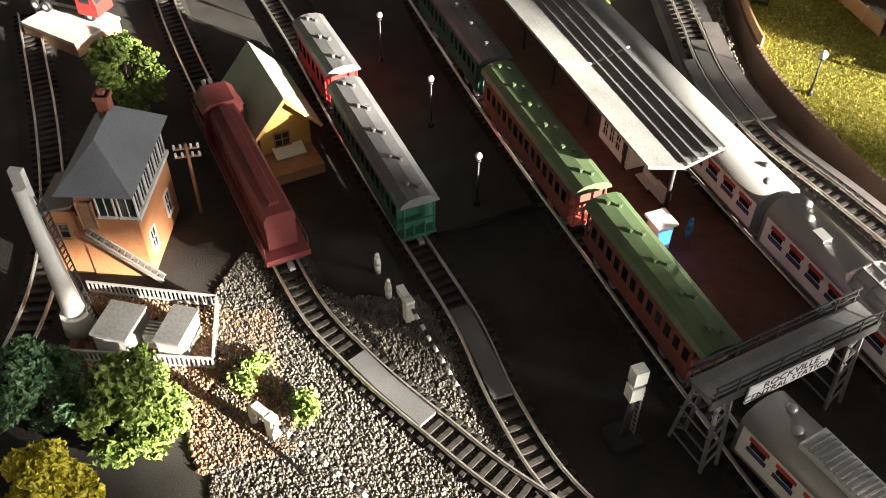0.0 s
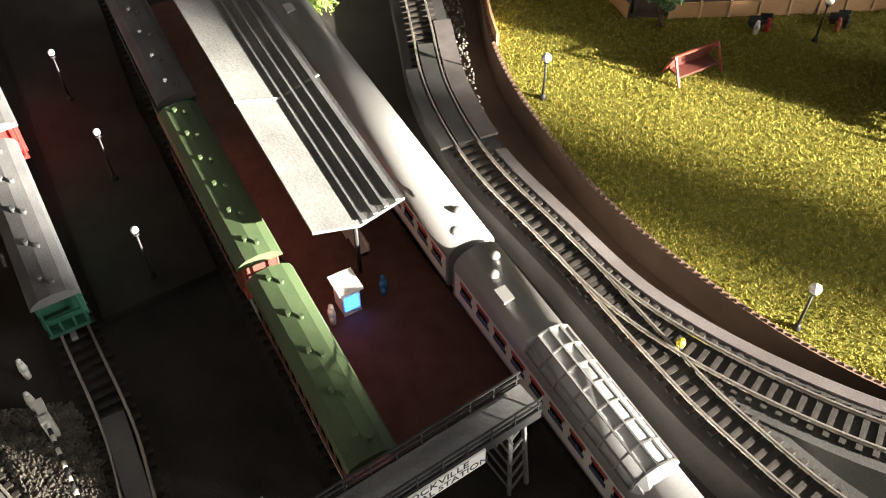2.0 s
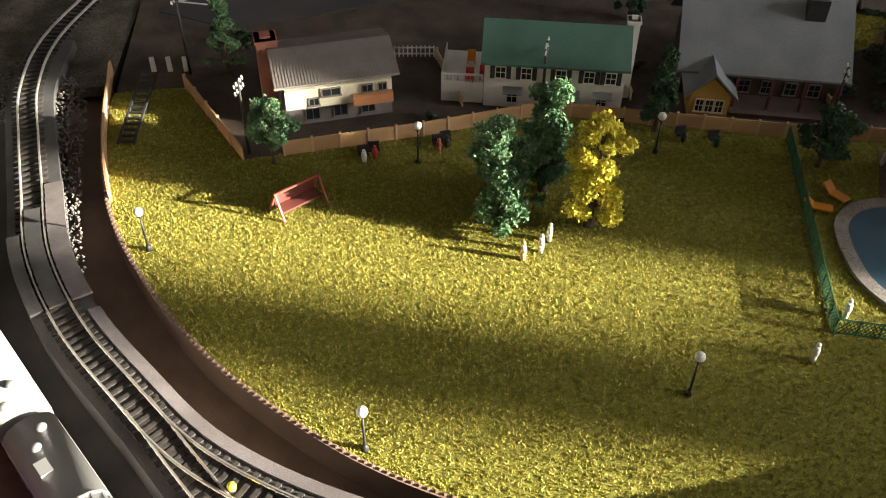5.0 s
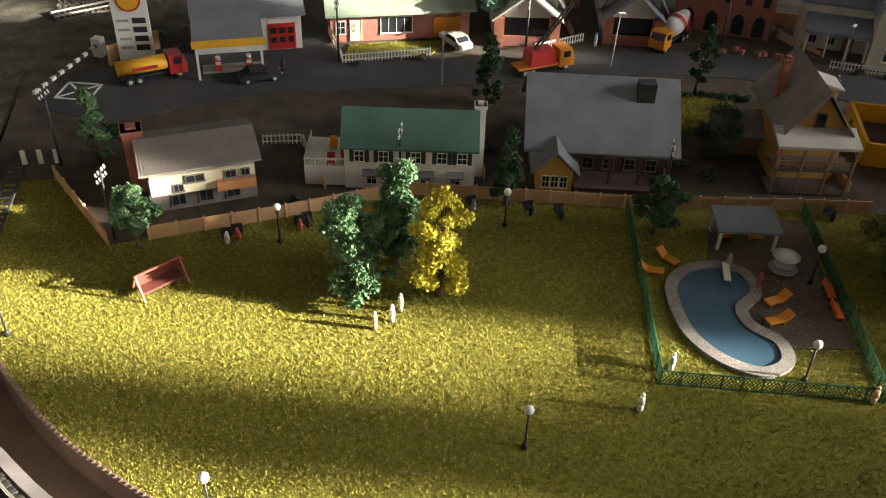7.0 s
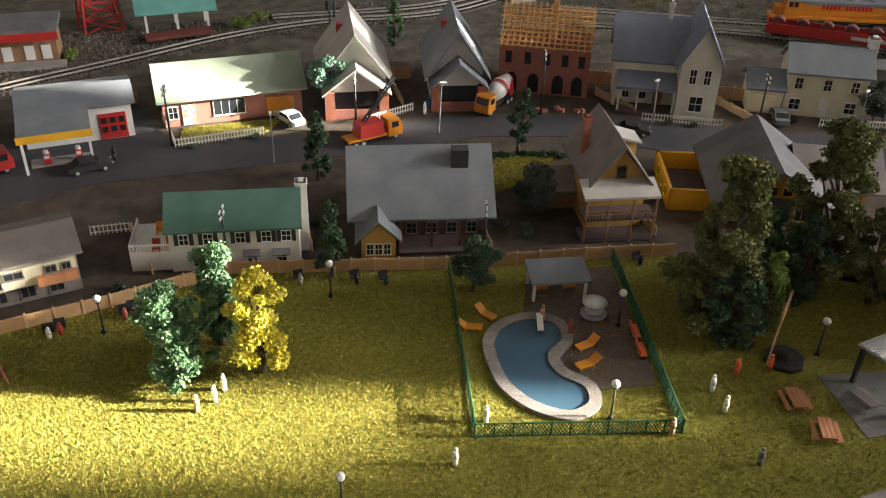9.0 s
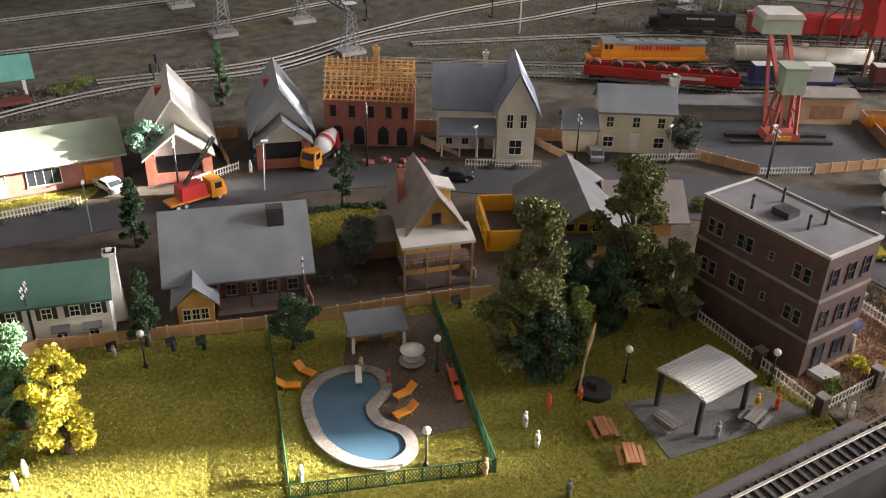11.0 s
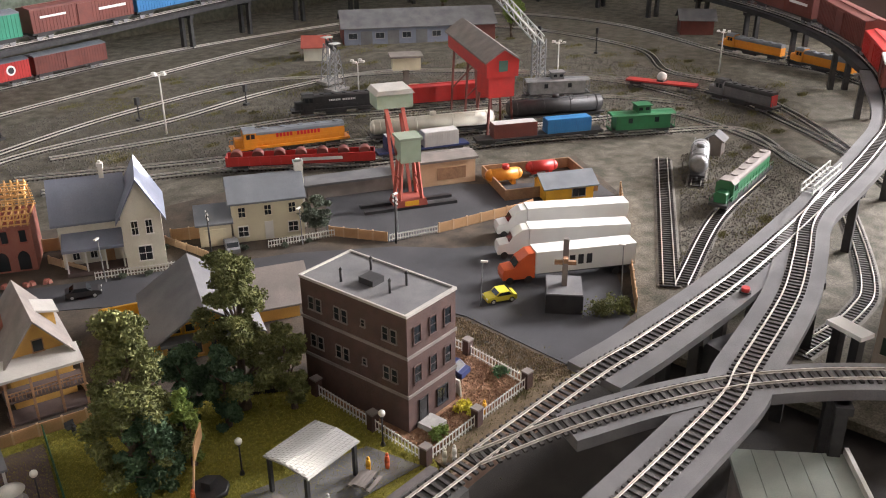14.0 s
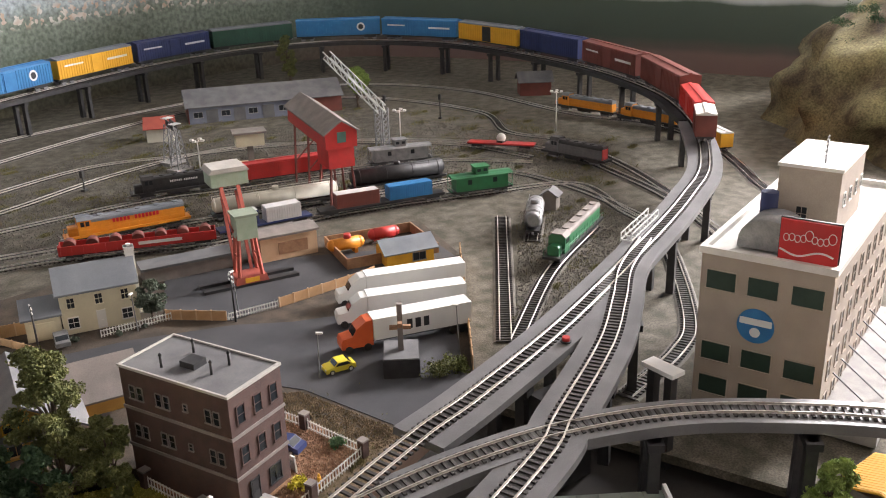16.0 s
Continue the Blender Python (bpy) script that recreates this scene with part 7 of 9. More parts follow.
def truck(x, y, turn, label, cab_key, body):
    t = thing("truck", x, y, 0.03, turn, label, "truck", "trucks")
    part("chassis", box(bm_new(), -4.0, -0.6, 0.6, 3.6, 0.6, 0.95), M["black"], t)
    c = part("cab", prism(bm_new(), [(1.8, 0.6), (3.9, 0.6), (3.9, 1.7), (3.5, 2.9), (1.8, 2.9)], "y", -1.15, 1.15), M[cab_key], t)
    part("windscreen", beam(bm_new(), (3.88, 0, 1.8), (3.54, 0, 2.7), 1.9, 0.06), M["glass"], c)
    for sd in (-1, 1):
        part("side_window", box(bm_new(), 2.3, sd * 1.16 - 0.02, 1.8, 3.3, sd * 1.16 + 0.02, 2.6), M["glass"], c)
        for q in (-3.0, -1.9, 2.9):
            w = part("wheel", cyl(bm_new(), (q, sd * 0.75, 0.5), (q, sd * 1.1, 0.5), 0.5, n=14), M["black"], t)
            part("rim", cyl(bm_new(), (q, sd * 1.08, 0.5), (q, sd * 1.13, 0.5), 0.26, n=8), M["pale_steel"], w)
    if body == "tank":
        part("tank", prism(bm_new(), [(1.15 * math.cos(a), 1.95 + 0.85 * math.sin(a)) for a in np.linspace(0, 2 * math.pi, 17)[:-1]], "x", -4.2, 1.6, True), M["yellow"], t, "yellow oval tank with a red bar of lettering")
        for sd in (-1, 1):
            part("lettering_bar", box(bm_new(), -2.6, sd * 1.16 - 0.02, 1.8, 0.4, sd * 1.16 + 0.02, 2.2), M["red"], t)
    elif body == "mixer":
        b = bm_new()
        cyl(b, (1.2, 0, 1.9), (-0.6, 0, 2.5), 0.8, 1.35, 16), cyl(b, (-0.6, 0, 2.5), (-1.8, 0, 2.9), 1.35, 1.3, 16), cyl(b, (-1.8, 0, 2.9), (-3.6, 0, 3.5), 1.3, 0.55, 16)
        part("drum", b, M["tarp"], t, "grey mixer drum")
        part("hopper", box(bm_new(), -4.2, -0.8, 1.0, -3.0, 0.8, 3.4, 0.7), M["red"], t)
        part("drum_band", cyl(bm_new(), (-1.0, 0, 2.62), (-1.5, 0, 2.8), 1.4, 1.38, 16), M["red"], t)
    elif body == "crane":
        part("deck", box(bm_new(), -4.0, -1.1, 0.9, 1.6, 1.1, 1.2), M["gold"], t)
        part("crane_house", box(bm_new(), -2.4, -1.2, 1.2, 1.2, 1.2, 3.0, 0.9), M["red"], t)
        b = bm_new()
        for s in (-0.3, 0.3):
            beam(b, (-1.6, s, 2.6), (3.4, s, 8.4), 0.2)
        for i in range(10):
            f, g = i / 10, (i + 1) / 10
            beam(b, (-1.6 + 5.0 * f, -0.3, 2.6 + 5.8 * f), (-1.6 + 5.0 * g, 0.3, 2.6 + 5.8 * g), 0.1)
        part("jib", b, M["black"], t, "black lattice jib")
    return t


truck(53.2, 117.0, 14, "red and yellow fuel tanker lorry", "red", "tank")
truck(120.4, 114.4, 215, "yellow and red concrete mixer lorry", "gold", "mixer")
truck(100.6, 110.2, 10, "red and yellow mobile crane lorry", "gold", "crane")


def semi(x, y, turn, label, cab, words=None, L=16.0):
    t = thing("semi_trailer", x, y, 0.03, turn, label, "truck", "semi trailers")
    b = bm_new()
    box(b, -L / 2, -1.45, 1.4, L / 2, 1.45, 4.6)
    tr = part("trailer", b, M["sign_white"], t, "plain white trailer body")
    part("underframe", box(bm_new(), -L / 2 + 0.5, -0.9, 1.0, L / 2 - 0.5, 0.9, 1.4), M["black"], t)
    for q in (L / 2 - 1.4, L / 2 - 2.7):
        for sd in (-1, 1):
            part("wheel", cyl(bm_new(), (q, sd * 0.8, 0.55), (q, sd * 1.35, 0.55), 0.55, n=14), M["black"], t)
    if words:
        for sd in (-1, 1):
            letter_bars(words, 2.0, M["ink"], tr, face_pose(-0.6, sd * 1.47, 3.0, 0 if sd < 0 else 180))
    if cab:
        c = part("tractor", prism(bm_new(), [(-L / 2 - 4.6, 0.7), (-L / 2 - 0.05, 0.7), (-L / 2 - 0.05, 4.5), (-L / 2 - 1.0, 4.4), (-L / 2 - 2.3, 3.5), (-L / 2 - 2.9, 2.45), (-L / 2 - 4.4, 2.2), (-L / 2 - 4.65, 1.7)], "y", -1.25, 1.25), M[cab], t, "tractor unit")
        part("windscreen", beam(bm_new(), (-L / 2 - 2.93, 0, 2.5), (-L / 2 - 2.42, 0, 3.35), 2.1, 0.06), M["glass"], c)
        for q in (-L / 2 - 3.6, -L / 2 - 0.9):
            for sd in (-1, 1):
                part("wheel", cyl(bm_new(), (q, sd * 0.85, 0.55), (q, sd * 1.3, 0.55), 0.55, n=14), M["black"], c)


semi(195.6, 61.6, rot((190, 66.4), (201.6, 56.4)), "white articulated lorry with a white tractor", "sign_white")
semi(189.0, 57.0, rot((184, 61.5), (193.6, 52.6)), "white articulated lorry with lettering", "sign_white", None, 15.0)
semi(183.2, 52.4, rot((177.4, 57.2), (189, 48.4)), "white trailer lettered with a shipping line", "orange", (3,), 14.6)
car(169.4, 56.4, 150, "lemon", "bright yellow van on the truck lot", L=4.2)
bk = thing("monument_block", 174.0, 49.4, 0.03, 35, "black plinth carrying a weathered wooden cross post", "monument")
part("plinth", box(bm_new(), -2.9, -2.4, 0, 2.9, 2.4, 2.6), M["black"], bk)
part("plinth_top", box(bm_new(), -2.8, -2.3, 2.6, 2.8, 2.3, 2.75), M["roof_dark"], bk)
part("post", box(bm_new(), -0.35, -0.35, 2.7, 0.35, 0.35, 9.4), M["roof_brown"], bk)
part("crossarm", beam(bm_new(), (-1.6, 0, 6.9), (1.6, 0, 6.5), 0.6), M["old_wood"], bk)
part("crossarm", beam(bm_new(), (0, -1.4, 6.0), (0, 1.4, 6.0), 0.5), M["old_wood"], bk)
part("rail_stub", box(bm_new(), 0.5, -0.3, 2.7, 0.8, 0.3, 8.0), M["steel"], bk)

# ---- crane, warehouses, fuel depot ----
cr = thing("yard_crane", 186.6, 88.6, 0.03, -30, "red and green travelling yard crane on rails", "crane")
part("crane_rail", box(bm_new(), -8, -1.9, 0, 8, -0.9, 0.5), M["black"], cr)
part("crane_rail", box(bm_new(), -8, 0.9, 0, 8, 1.9, 0.5), M["black"], cr)
part("base_beam", box(bm_new(), -2.8, -2.0, 0.5, 2.8, 2.0, 1.6, 0.9), M["coach_red"], cr)
part("hazard_plate", box(bm_new(), -1.2, -2.06, 0.7, 1.2, -1.98, 1.5), M["yellow"], cr, "yellow and black hazard plate")
for s in (-1, 1):
    b = bm_new()
    beam(b, (s * 1.9, -1.5, 1.4), (s * 1.3, -1.0, 8.6), 0.5), beam(b, (s * 1.9, 1.5, 1.4), (s * 1.3, 1.0, 8.6), 0.5), beam(b, (s * 1.6, -1.3, 5.0), (s * 1.6, 1.3, 5.0), 0.3), beam(b, (s * 1.8, -1.4, 2.0), (s * 1.5, 1.2, 5.0), 0.24)
    part("leg", b, M["coach_red"], cr, "red lattice leg")
part("cab", box(bm_new(), -1.6, -1.7, 8.0, 1.8, 1.7, 11.8), M["crane_green"], cr, "pale green operator cab")
part("cab_roof", box(bm_new(), -1.9, -2.0, 11.8, 2.1, 2.0, 12.2), M["roof_sage"], cr)
part("cab_window", box(bm_new(), 1.8, -1.2, 8.4, 1.88, 1.2, 11.0), M["globe"], cr)
b = bm_new()
for s in (-1, 1):
    beam(b, (s * 1.2 - 0.4, 0.4, 9.0), (s * 1.5 + 1.0, 11.0, 14.4), 0.6), beam(b, (s * 1.3, 3.0, 1.0), (s * 1.3 + 0.4, 9.0, 13.2), 0.5)
part("jib", b, M["coach_red"], cr, "red steel jib")
part("winch_house", box(bm_new(), -2.2, 9.6, 14.0, 4.2, 14.4, 16.4), M["crane_green"], cr, "grey-green winch house")
part("winch_roof", prism(bm_new(), [(-2.5, 16.4), (4.5, 16.4), (3.9, 17.2), (-1.9, 17.2)], "y", 9.3, 14.8), M["roof_light"], cr)

wh = thing("freight_platform", 187, 100.0, 0, -30, "long low freight shed with a flat grey roof", "shed")
part("wall", box(bm_new(), -10, -1.9, 0, 6, 1.9, 2.4), M["roof_brown"], wh)
part("roof", box(bm_new(), -10.4, -2.4, 2.4, 6.2, 2.3, 2.8), M["roof_dark"], wh)
wh = thing("container_office", 199.4, 91.8, 0, -30, "tan timber warehouse with a brown panel", "shed")
part("wall", box(bm_new(), -5.2, -2.2, 0, 5.2, 2.2, 4.4), M["tan_post"], wh)
part("roof", prism(bm_new(), [(-2.7, 4.4), (2.7, 4.4), (2.7, 4.8), (0, 5.3), (-2.7, 4.8)], "x", -5.6, 5.6), M["roof_brown"], wh)
part("panel", box(bm_new(), -2.0, -2.28, 1.0, 3.4, -2.18, 3.2), M["old_wood"], wh)
fd = thing("oil_depot", 209.5, 77.6, 0, -34, "walled oil depot with a low grey-roofed shed", "depot")
b = bm_new()
for a in ((-9, -6.4, 8, -6.1), (-9, 6.4, 8, 6.7), (-9, -6.1, -8.7, 6.4), (7.7, -6.1, 8, 6.4)):
    box(b, a[0], a[1], 0, a[2], a[3], 1.9)
part("wall", b, M["old_wood"], fd)
tk = thing("storage_tank", 205.0, 82.6, 0, -34, "yellow horizontal storage tank with a red cap", "tank", "oil tanks")
tk.scale = (0.8, 0.8, 0.8)
cb = bm_new()
cyl(cb, (-3, 0, 2.2), (3, 0, 2.2), 1.4, n=18), ball(cb, (3, 0, 2.2), 1.39), ball(cb, (-3, 0, 2.2), 1.39)
part("tank", cb, M["gold"], tk)
part("cap", cyl(bm_new(), (0.4, 0, 3.5), (0.4, 0, 4.4), 0.9, 0.8, 12), M["red"], tk)
for q in (-2, 2):
    part("saddle", box(bm_new(), q - 0.4, -1.2, 0, q + 0.4, 1.2, 1.2), M["gold"], tk)
tk = thing("storage_tank", 213.2, 80.2, 0, -34, "red horizontal storage tank", "tank", "oil tanks")
tk.scale = (0.8, 0.8, 0.8)
cb = bm_new()
cyl(cb, (-2.6, 0, 2.0), (2.6, 0, 2.0), 1.3, n=18), ball(cb, (2.6, 0, 2.0), 1.29), ball(cb, (-2.6, 0, 2.0), 1.29)
part("tank", cb, M["red"], tk)
for q in (-1.8, 1.8):
    part("saddle", box(bm_new(), q - 0.4, -1.1, 0, q + 0.4, 1.1, 1.1), M["red"], tk)
ts = thing("depot_shed", 207.2, 71.4, 0, -34, "yellow shed with a broad grey roof", "shed")
gable_walls(ts, 8.6, 5.4, 2.6, 1.3, "yellow")
gable_roof(ts, 9.2, 6.2, 2.6, 1.5, "roof_grey", 0.4)
window_on(ts, 1.6, -2.7, 0.6, 0, 2.4, 1.4, "roof_brown", 2, 1)

# ---- yard buildings ----
eh = thing("engine_house", 291, 181, -0.3, -40, "long brown engine house with a grey roof", "shed")
gable_walls(eh, 46, 16, 5.0, 3.4, "boxcar_red")
gable_roof(eh, 46, 17, 5.0, 3.7, "roof_dark", 0.6)
part("front", box(bm_new(), -22.6, -8.3, 0, 9, -8.0, 4.6), M["roof_slate"], eh, "blue-grey boarded front")
for q in (-20, -12, -4, 5):
    window_on(eh, q, -8.3, 1.8, 0, 2.6, 1.6, "grey_wall", 2, 1)
for q in (-16, -8, 0.5):
    part("door", box(bm_new(), q - 1.7, -8.42, 0, q + 1.7, -8.3, 3.9), M["roof_dark"], eh, "dark double door")
ph = thing("pump_house", 251.5, 182.5, -0.3, -45, "small cream hut with a red tiled roof", "hut")
gable_walls(ph, 7, 5.4, 4.0, 2.0, "ivory")
gable_roof(ph, 7.4, 6.2, 4.0, 2.3, "coach_red", 0.5)
ct = thing("control_tower", 243.5, 141.5, -0.3, -40, "cream switch tower cabin raised on posts", "tower")
part("post", box(bm_new(), -0.7, -0.7, 0, 0.7, 0.7, 5.2), M["roof_brown"], ct)
part("cabin", box(bm_new(), -3.4, -2.2, 5.0, 3.4, 2.2, 8.0), M["cream"], ct)
part("roof", box(bm_new(), -4.0, -2.8, 8.0, 4.0, 2.8, 8.5), M["roof_brown"], ct)
part("base", box(bm_new(), -3.6, -2.8, 0, 3.6, 2.8, 0.4), M["tan_post"], ct)
rs = thing("red_shed", 350.2, 117.6, -0.3, -55, "small red shed with a dark roof", "shed")
gable_walls(rs, 10, 7, 4.6, 2.2, "boxcar_red")
gable_roof(rs, 10.6, 8, 4.6, 2.5, "roof_dark", 0.5)
ws = thing("watch_hut", 245, 61.5, -0.3, 10, "small weathered trackside hut", "hut")
gable_walls(ws, 3, 3, 3.0, 1.0, "roof_brown")
gable_roof(ws, 3.2, 3.4, 3.0, 1.1, "roof_dark", 0.3)

co = thing("coaling_tower", 228.5, 102.1, -0.3, -31, "red coaling tower on stilts with a sloping conveyor house", "coaling tower")
for sx in (-2.2, 2.2):
    for sy in (-1.6, 4.2):
        part("stilt", beam(bm_new(), (sx * 1.3, sy * 1.2, 0), (sx, sy, 9.0), 0.4), M["boxcar_red"], co)
part("bin", box(bm_new(), -2.8, -2.2, 8.2, 2.8, 4.6, 13.0), M["red"], co, "red boarded coal bin")
hs = bm_new()
prism(hs, [(-3.4, 0), (3.4, 0), (3.4, 3.4), (0, 5.6), (-3.4, 3.4)], "y", 0, 24)
hm = Matrix.Translation(Vector((0, -2.6, 12.4)) * CM) @ Matrix.Rotation(radians(4.0), 4, "X")
hp = part("conveyor_house", hs, M["red"], co, "red sloping conveyor house", at=hm)
part("house_roof", prism(bm_new(), [(-4.0, 3.0), (0, 5.7), (4.0, 3.0), (4.0, 3.35), (0, 6.05), (-4.0, 3.35)], "y", -0.6, 24.6), M["roof_brown"], hp)
part("hatch", box(bm_new(), -0.9, -0.1, 1.2, 1.0, 0.02, 3.4), M["roof_green"], hp, "green hatch in the gable")
for q in (11.0, 20.0):
    b = bm_new()
    for sx in (-2.4, 2.4):
        beam(b, (sx * 1.3, q, 0), (sx, q, 12.6 + q * 0.06), 0.4)
    beam(b, (-2.9, q, 5), (2.6, q, 10), 0.25)
    part("trestle", b, M["boxcar_red"], co)
lt = thing("lattice_conveyor", 268, 119.4, -0.3, 0, "grey lattice girder conveyor on a lattice leg", "conveyor")
b = bm_new()
A, B = Vector((12, 26, 21)), Vector((-1, -1.0, 11.0))
off = Vector((0.9, -0.5, 0))
for sgn in (-1, 1):
    for zz in (-0.9, 0.9):
        beam(b, A + off * sgn + Vector((0, 0, zz)), B + off * sgn + Vector((0, 0, zz)), 0.28)
    for i in range(16):
        p, q = A.lerp(B, i / 16), A.lerp(B, (i + 1) / 16)
        z1 = 0.9 if i % 2 else -0.9
        beam(b, p + off * sgn + Vector((0, 0, z1)), q + off * sgn + Vector((0, 0, -z1)), 0.2)
part("girder", b, M["pale_steel"], lt)
b = bm_new()
for sx in (-1.2, 1.2):
    for sy in (-1.2, 1.2):
        beam(b, (sx, sy, 0), (sx, sy, 11), 0.3)
    for i in range(7):
        beam(b, (sx, -1.2, i * 1.5), (sx, 1.2, i * 1.5 + 1.5), 0.2), beam(b, (-1.2, sx, i * 1.5), (1.2, sx, i * 1.5 + 1.5), 0.2)
part("leg", b, M["steel"], lt)

# signal gantries over the back lines
def signal_gantry(a, b, h, label):
    t = thing("signal_gantry", 0, 0, -0.3, 0, label, "signal gantry", "signal gantries")
    for x, y in (a, b):
        bm = bm_new()
        for sx in (-1, 1):
            for sy in (-1, 1):
                beam(bm, (x + sx * 1.8, y + sy * 1.3, 0), (x + sx * 0.7, y + sy * 0.6, h), 0.22)
            for i in range(5):
                f, g = i / 5, (i + 1) / 5
                wa, wb = 1.8 - 1.1 * f, 1.8 - 1.1 * g
                beam(bm, (x - wa, y + sx * (1.3 - 0.7 * f), h * f), (x + wb, y + sx * (1.3 - 0.7 * g), h * g), 0.15)
                beam(bm, (x + wa, y + sx * (1.3 - 0.7 * f), h * f), (x - wb, y + sx * (1.3 - 0.7 * g), h * g), 0.15)
        part("leg", bm, M["steel"], t, "lattice steel leg")
        part("foot", box(bm_new(), x - 2.6, y - 1.8, 0, x + 2.6, y + 1.8, 0.8), M["concrete"], t)
    bm = bm_new()
    A, B = Vector((*a, h)), Vector((*b, h))
    for s in (-0.6, 0.6):
        for z in (0, 1.3):
            beam(bm, A + Vector((s, 0, z)), B + Vector((s, 0, z)), 0.2)
        for i in range(12):
            p, q = A.lerp(B, i / 12), A.lerp(B, (i + 1) / 12)
            beam(bm, p + Vector((s, 0, 1.3 * (i % 2))), q + Vector((s, 0, 1.3 * ((i + 1) % 2))), 0.14)
    part("girder", bm, M["black"], t, "dark lattice girder")
    part("walkway", beam(bm_new(), A + Vector((0, 0, 0.1)), B + Vector((0, 0, 0.1)), 0.9, 0.12), M["steel"], t)
    for p in (A, B):
        part("end_platform", box(bm_new(), p.x - 1.2, p.y - 0.9, h + 1.4, p.x + 1.2, p.y + 0.9, h + 1.6), M["pale_steel"], t)


signal_gantry((146.8, 159.0), (147.0, 183.0), 8.2, "lattice signal gantry across the back lines")
signal_gantry((129, 181), (128, 206), 9.0, "lattice signal gantry further along the back lines")
signal_gantry((231.0, 152.9), (235.0, 159.9), 10.0, "grey signal gantry by the engine house")

# ---- filling station corner ----
ps = thing("price_sign", 51.4, 121.4, 0, -6, "tall white fuel price board with a yellow emblem", "sign")
part("board", box(bm_new(), -2.1, -0.2, 0.6, 2.1, 0.2, 10.4), M["sign_white"], ps)
part("emblem", cyl(bm_new(), (0, -0.22, 8.4), (0, -0.3, 8.4), 1.5, n=20), M["red"], ps, "red-rimmed round emblem")
part("emblem", cyl(bm_new(), (0, -0.28, 8.4), (0, -0.36, 8.4), 1.25, n=20), M["yellow"], ps)
for i in range(4):
    part("price_bar", box(bm_new(), 0.1, -0.26, 5.4 - i * 1.15, 1.7, -0.2, 6.1 - i * 1.15), M["ink"], ps)
    part("price_bar", box(bm_new(), -1.7, -0.26, 5.6 - i * 1.15, -0.3, -0.2, 5.9 - i * 1.15), M["grey_wall"], ps)
for q in (-1.8, 1.8):
    part("post", box(bm_new(), q - 0.15, -0.15, 0, q + 0.15, 0.15, 1.0), M["steel"], ps)
bar = thing("crossing_gate", 46.6, 124.6, 0, rot((46.6, 124.6), (40.2, 112.6)), "black and white striped crossing gate arm", "barrier", "crossing gates")
for i in range(16):
    part("arm_segment", box(bm_new(), i * 0.85, -0.18, 1.3, i * 0.85 + 0.85, 0.18, 1.7), M["white" if i % 2 else "black"], bar)
part("pivot", box(bm_new(), -0.8, -0.6, 0, 0.4, 0.6, 2.4), M["white"], bar)
mk = thing("road_marking", 44.6, 115.2, 0.025, -20, "white hatched box painted on the road", "road marking")
for a, b in (((-2, -2), (2, -2)), ((-2, 2), (2, 2)), ((-2, -2), (-2, 2)), ((2, -2), (2, 2)), ((-2, -2), (2, 2)), ((-2, 2), (2, -2))):
    part("painted_line", beam(bm_new(), (*a, 0.01), (*b, 0.01), 0.3, 0.02), M["sign_white"], mk)
mk = thing("road_marking", 163.4, 39.4, 0.025, 20, "white painted words on the asphalt, unreadable", "road marking")
for i in range(7):
    part("painted_bar", box(bm_new(), -2.0 + i * 0.6, -0.7, 0, -1.6 + i * 0.6, 0.7 - 0.3 * (i % 2), 0.02), M["sign_white"], mk)

# ---- buildings beyond the back line ----
db = thing("depot_store", 58.5, 157.0, -0.3, -6, "dark timber store with a red fascia and white notices", "shop")
part("wall", box(bm_new(), -6.0, -3.0, 0, 6.0, 4.0, 5.2), M["old_wood"], db)
part("roof", box(bm_new(), -6.6, -4.4, 5.2, 6.6, 4.4, 5.9), M["roof_dark"], db)
part("fascia", box(bm_new(), -6.6, -4.6, 4.2, 6.6, -4.4, 5.4), M["red"], db)
for q in (-4.4, -1.2, 2.0, 4.4):
    part("notice", box(bm_new(), q - 0.7, -3.1, 0.8, q + 0.7, -3.0, 3.0), M["sign_white"], db, "white notice board")
part("porch", box(bm_new(), -7, -5.6, 0, 7, -3.0, 0.5), M["concrete"], db)
pv = thing("pavilion", 83.5, 163.0, -0.3, -4, "open pavilion with a teal roof", "pavilion")
gable_roof(pv, 12, 7, 4.4, 2.4, "roof_teal", 0.6)
for qx in (-5, 0, 5):
    for qy in (-3, 3):
        part("post", box(bm_new(), qx - 0.2, qy - 0.2, 0, qx + 0.2, qy + 0.2, 4.5), M["white"], pv)
rt = thing("water_tower_frame", 71.5, 167.0, -0.3, 8, "red lattice tower frame beside the store", "tower")
b = bm_new()
for sx in (-1, 1):
    for sy in (-1, 1):
        beam(b, (sx * 3.2, sy * 2.4, 0), (sx * 2.4, sy * 1.8, 11), 0.35)
    for i in range(4):
        beam(b, (-3.2 + 0.2 * i, sx * 2.2, i * 2.6), (3.0 - 0.2 * i, sx * 2.1, i * 2.6 + 2.6), 0.2), beam(b, (3.2 - 0.2 * i, sx * 2.2, i * 2.6), (-3.0 + 0.2 * i, sx * 2.1, i * 2.6 + 2.6), 0.2)
        beam(b, (-3.1, sx * 2.2, i * 2.6), (3.1, sx * 2.2, i * 2.6), 0.22)
part("lattice", b, M["red"], rt)
fw = thing("flat_wagon", 83, 157.6, -0.3, 3, "rusty flat wagon body standing on the ground", "wagon")
part("deck", box(bm_new(), -5.4, -1.4, 0.8, 5.4, 1.4, 1.3), M["boxcar_red"], fw)
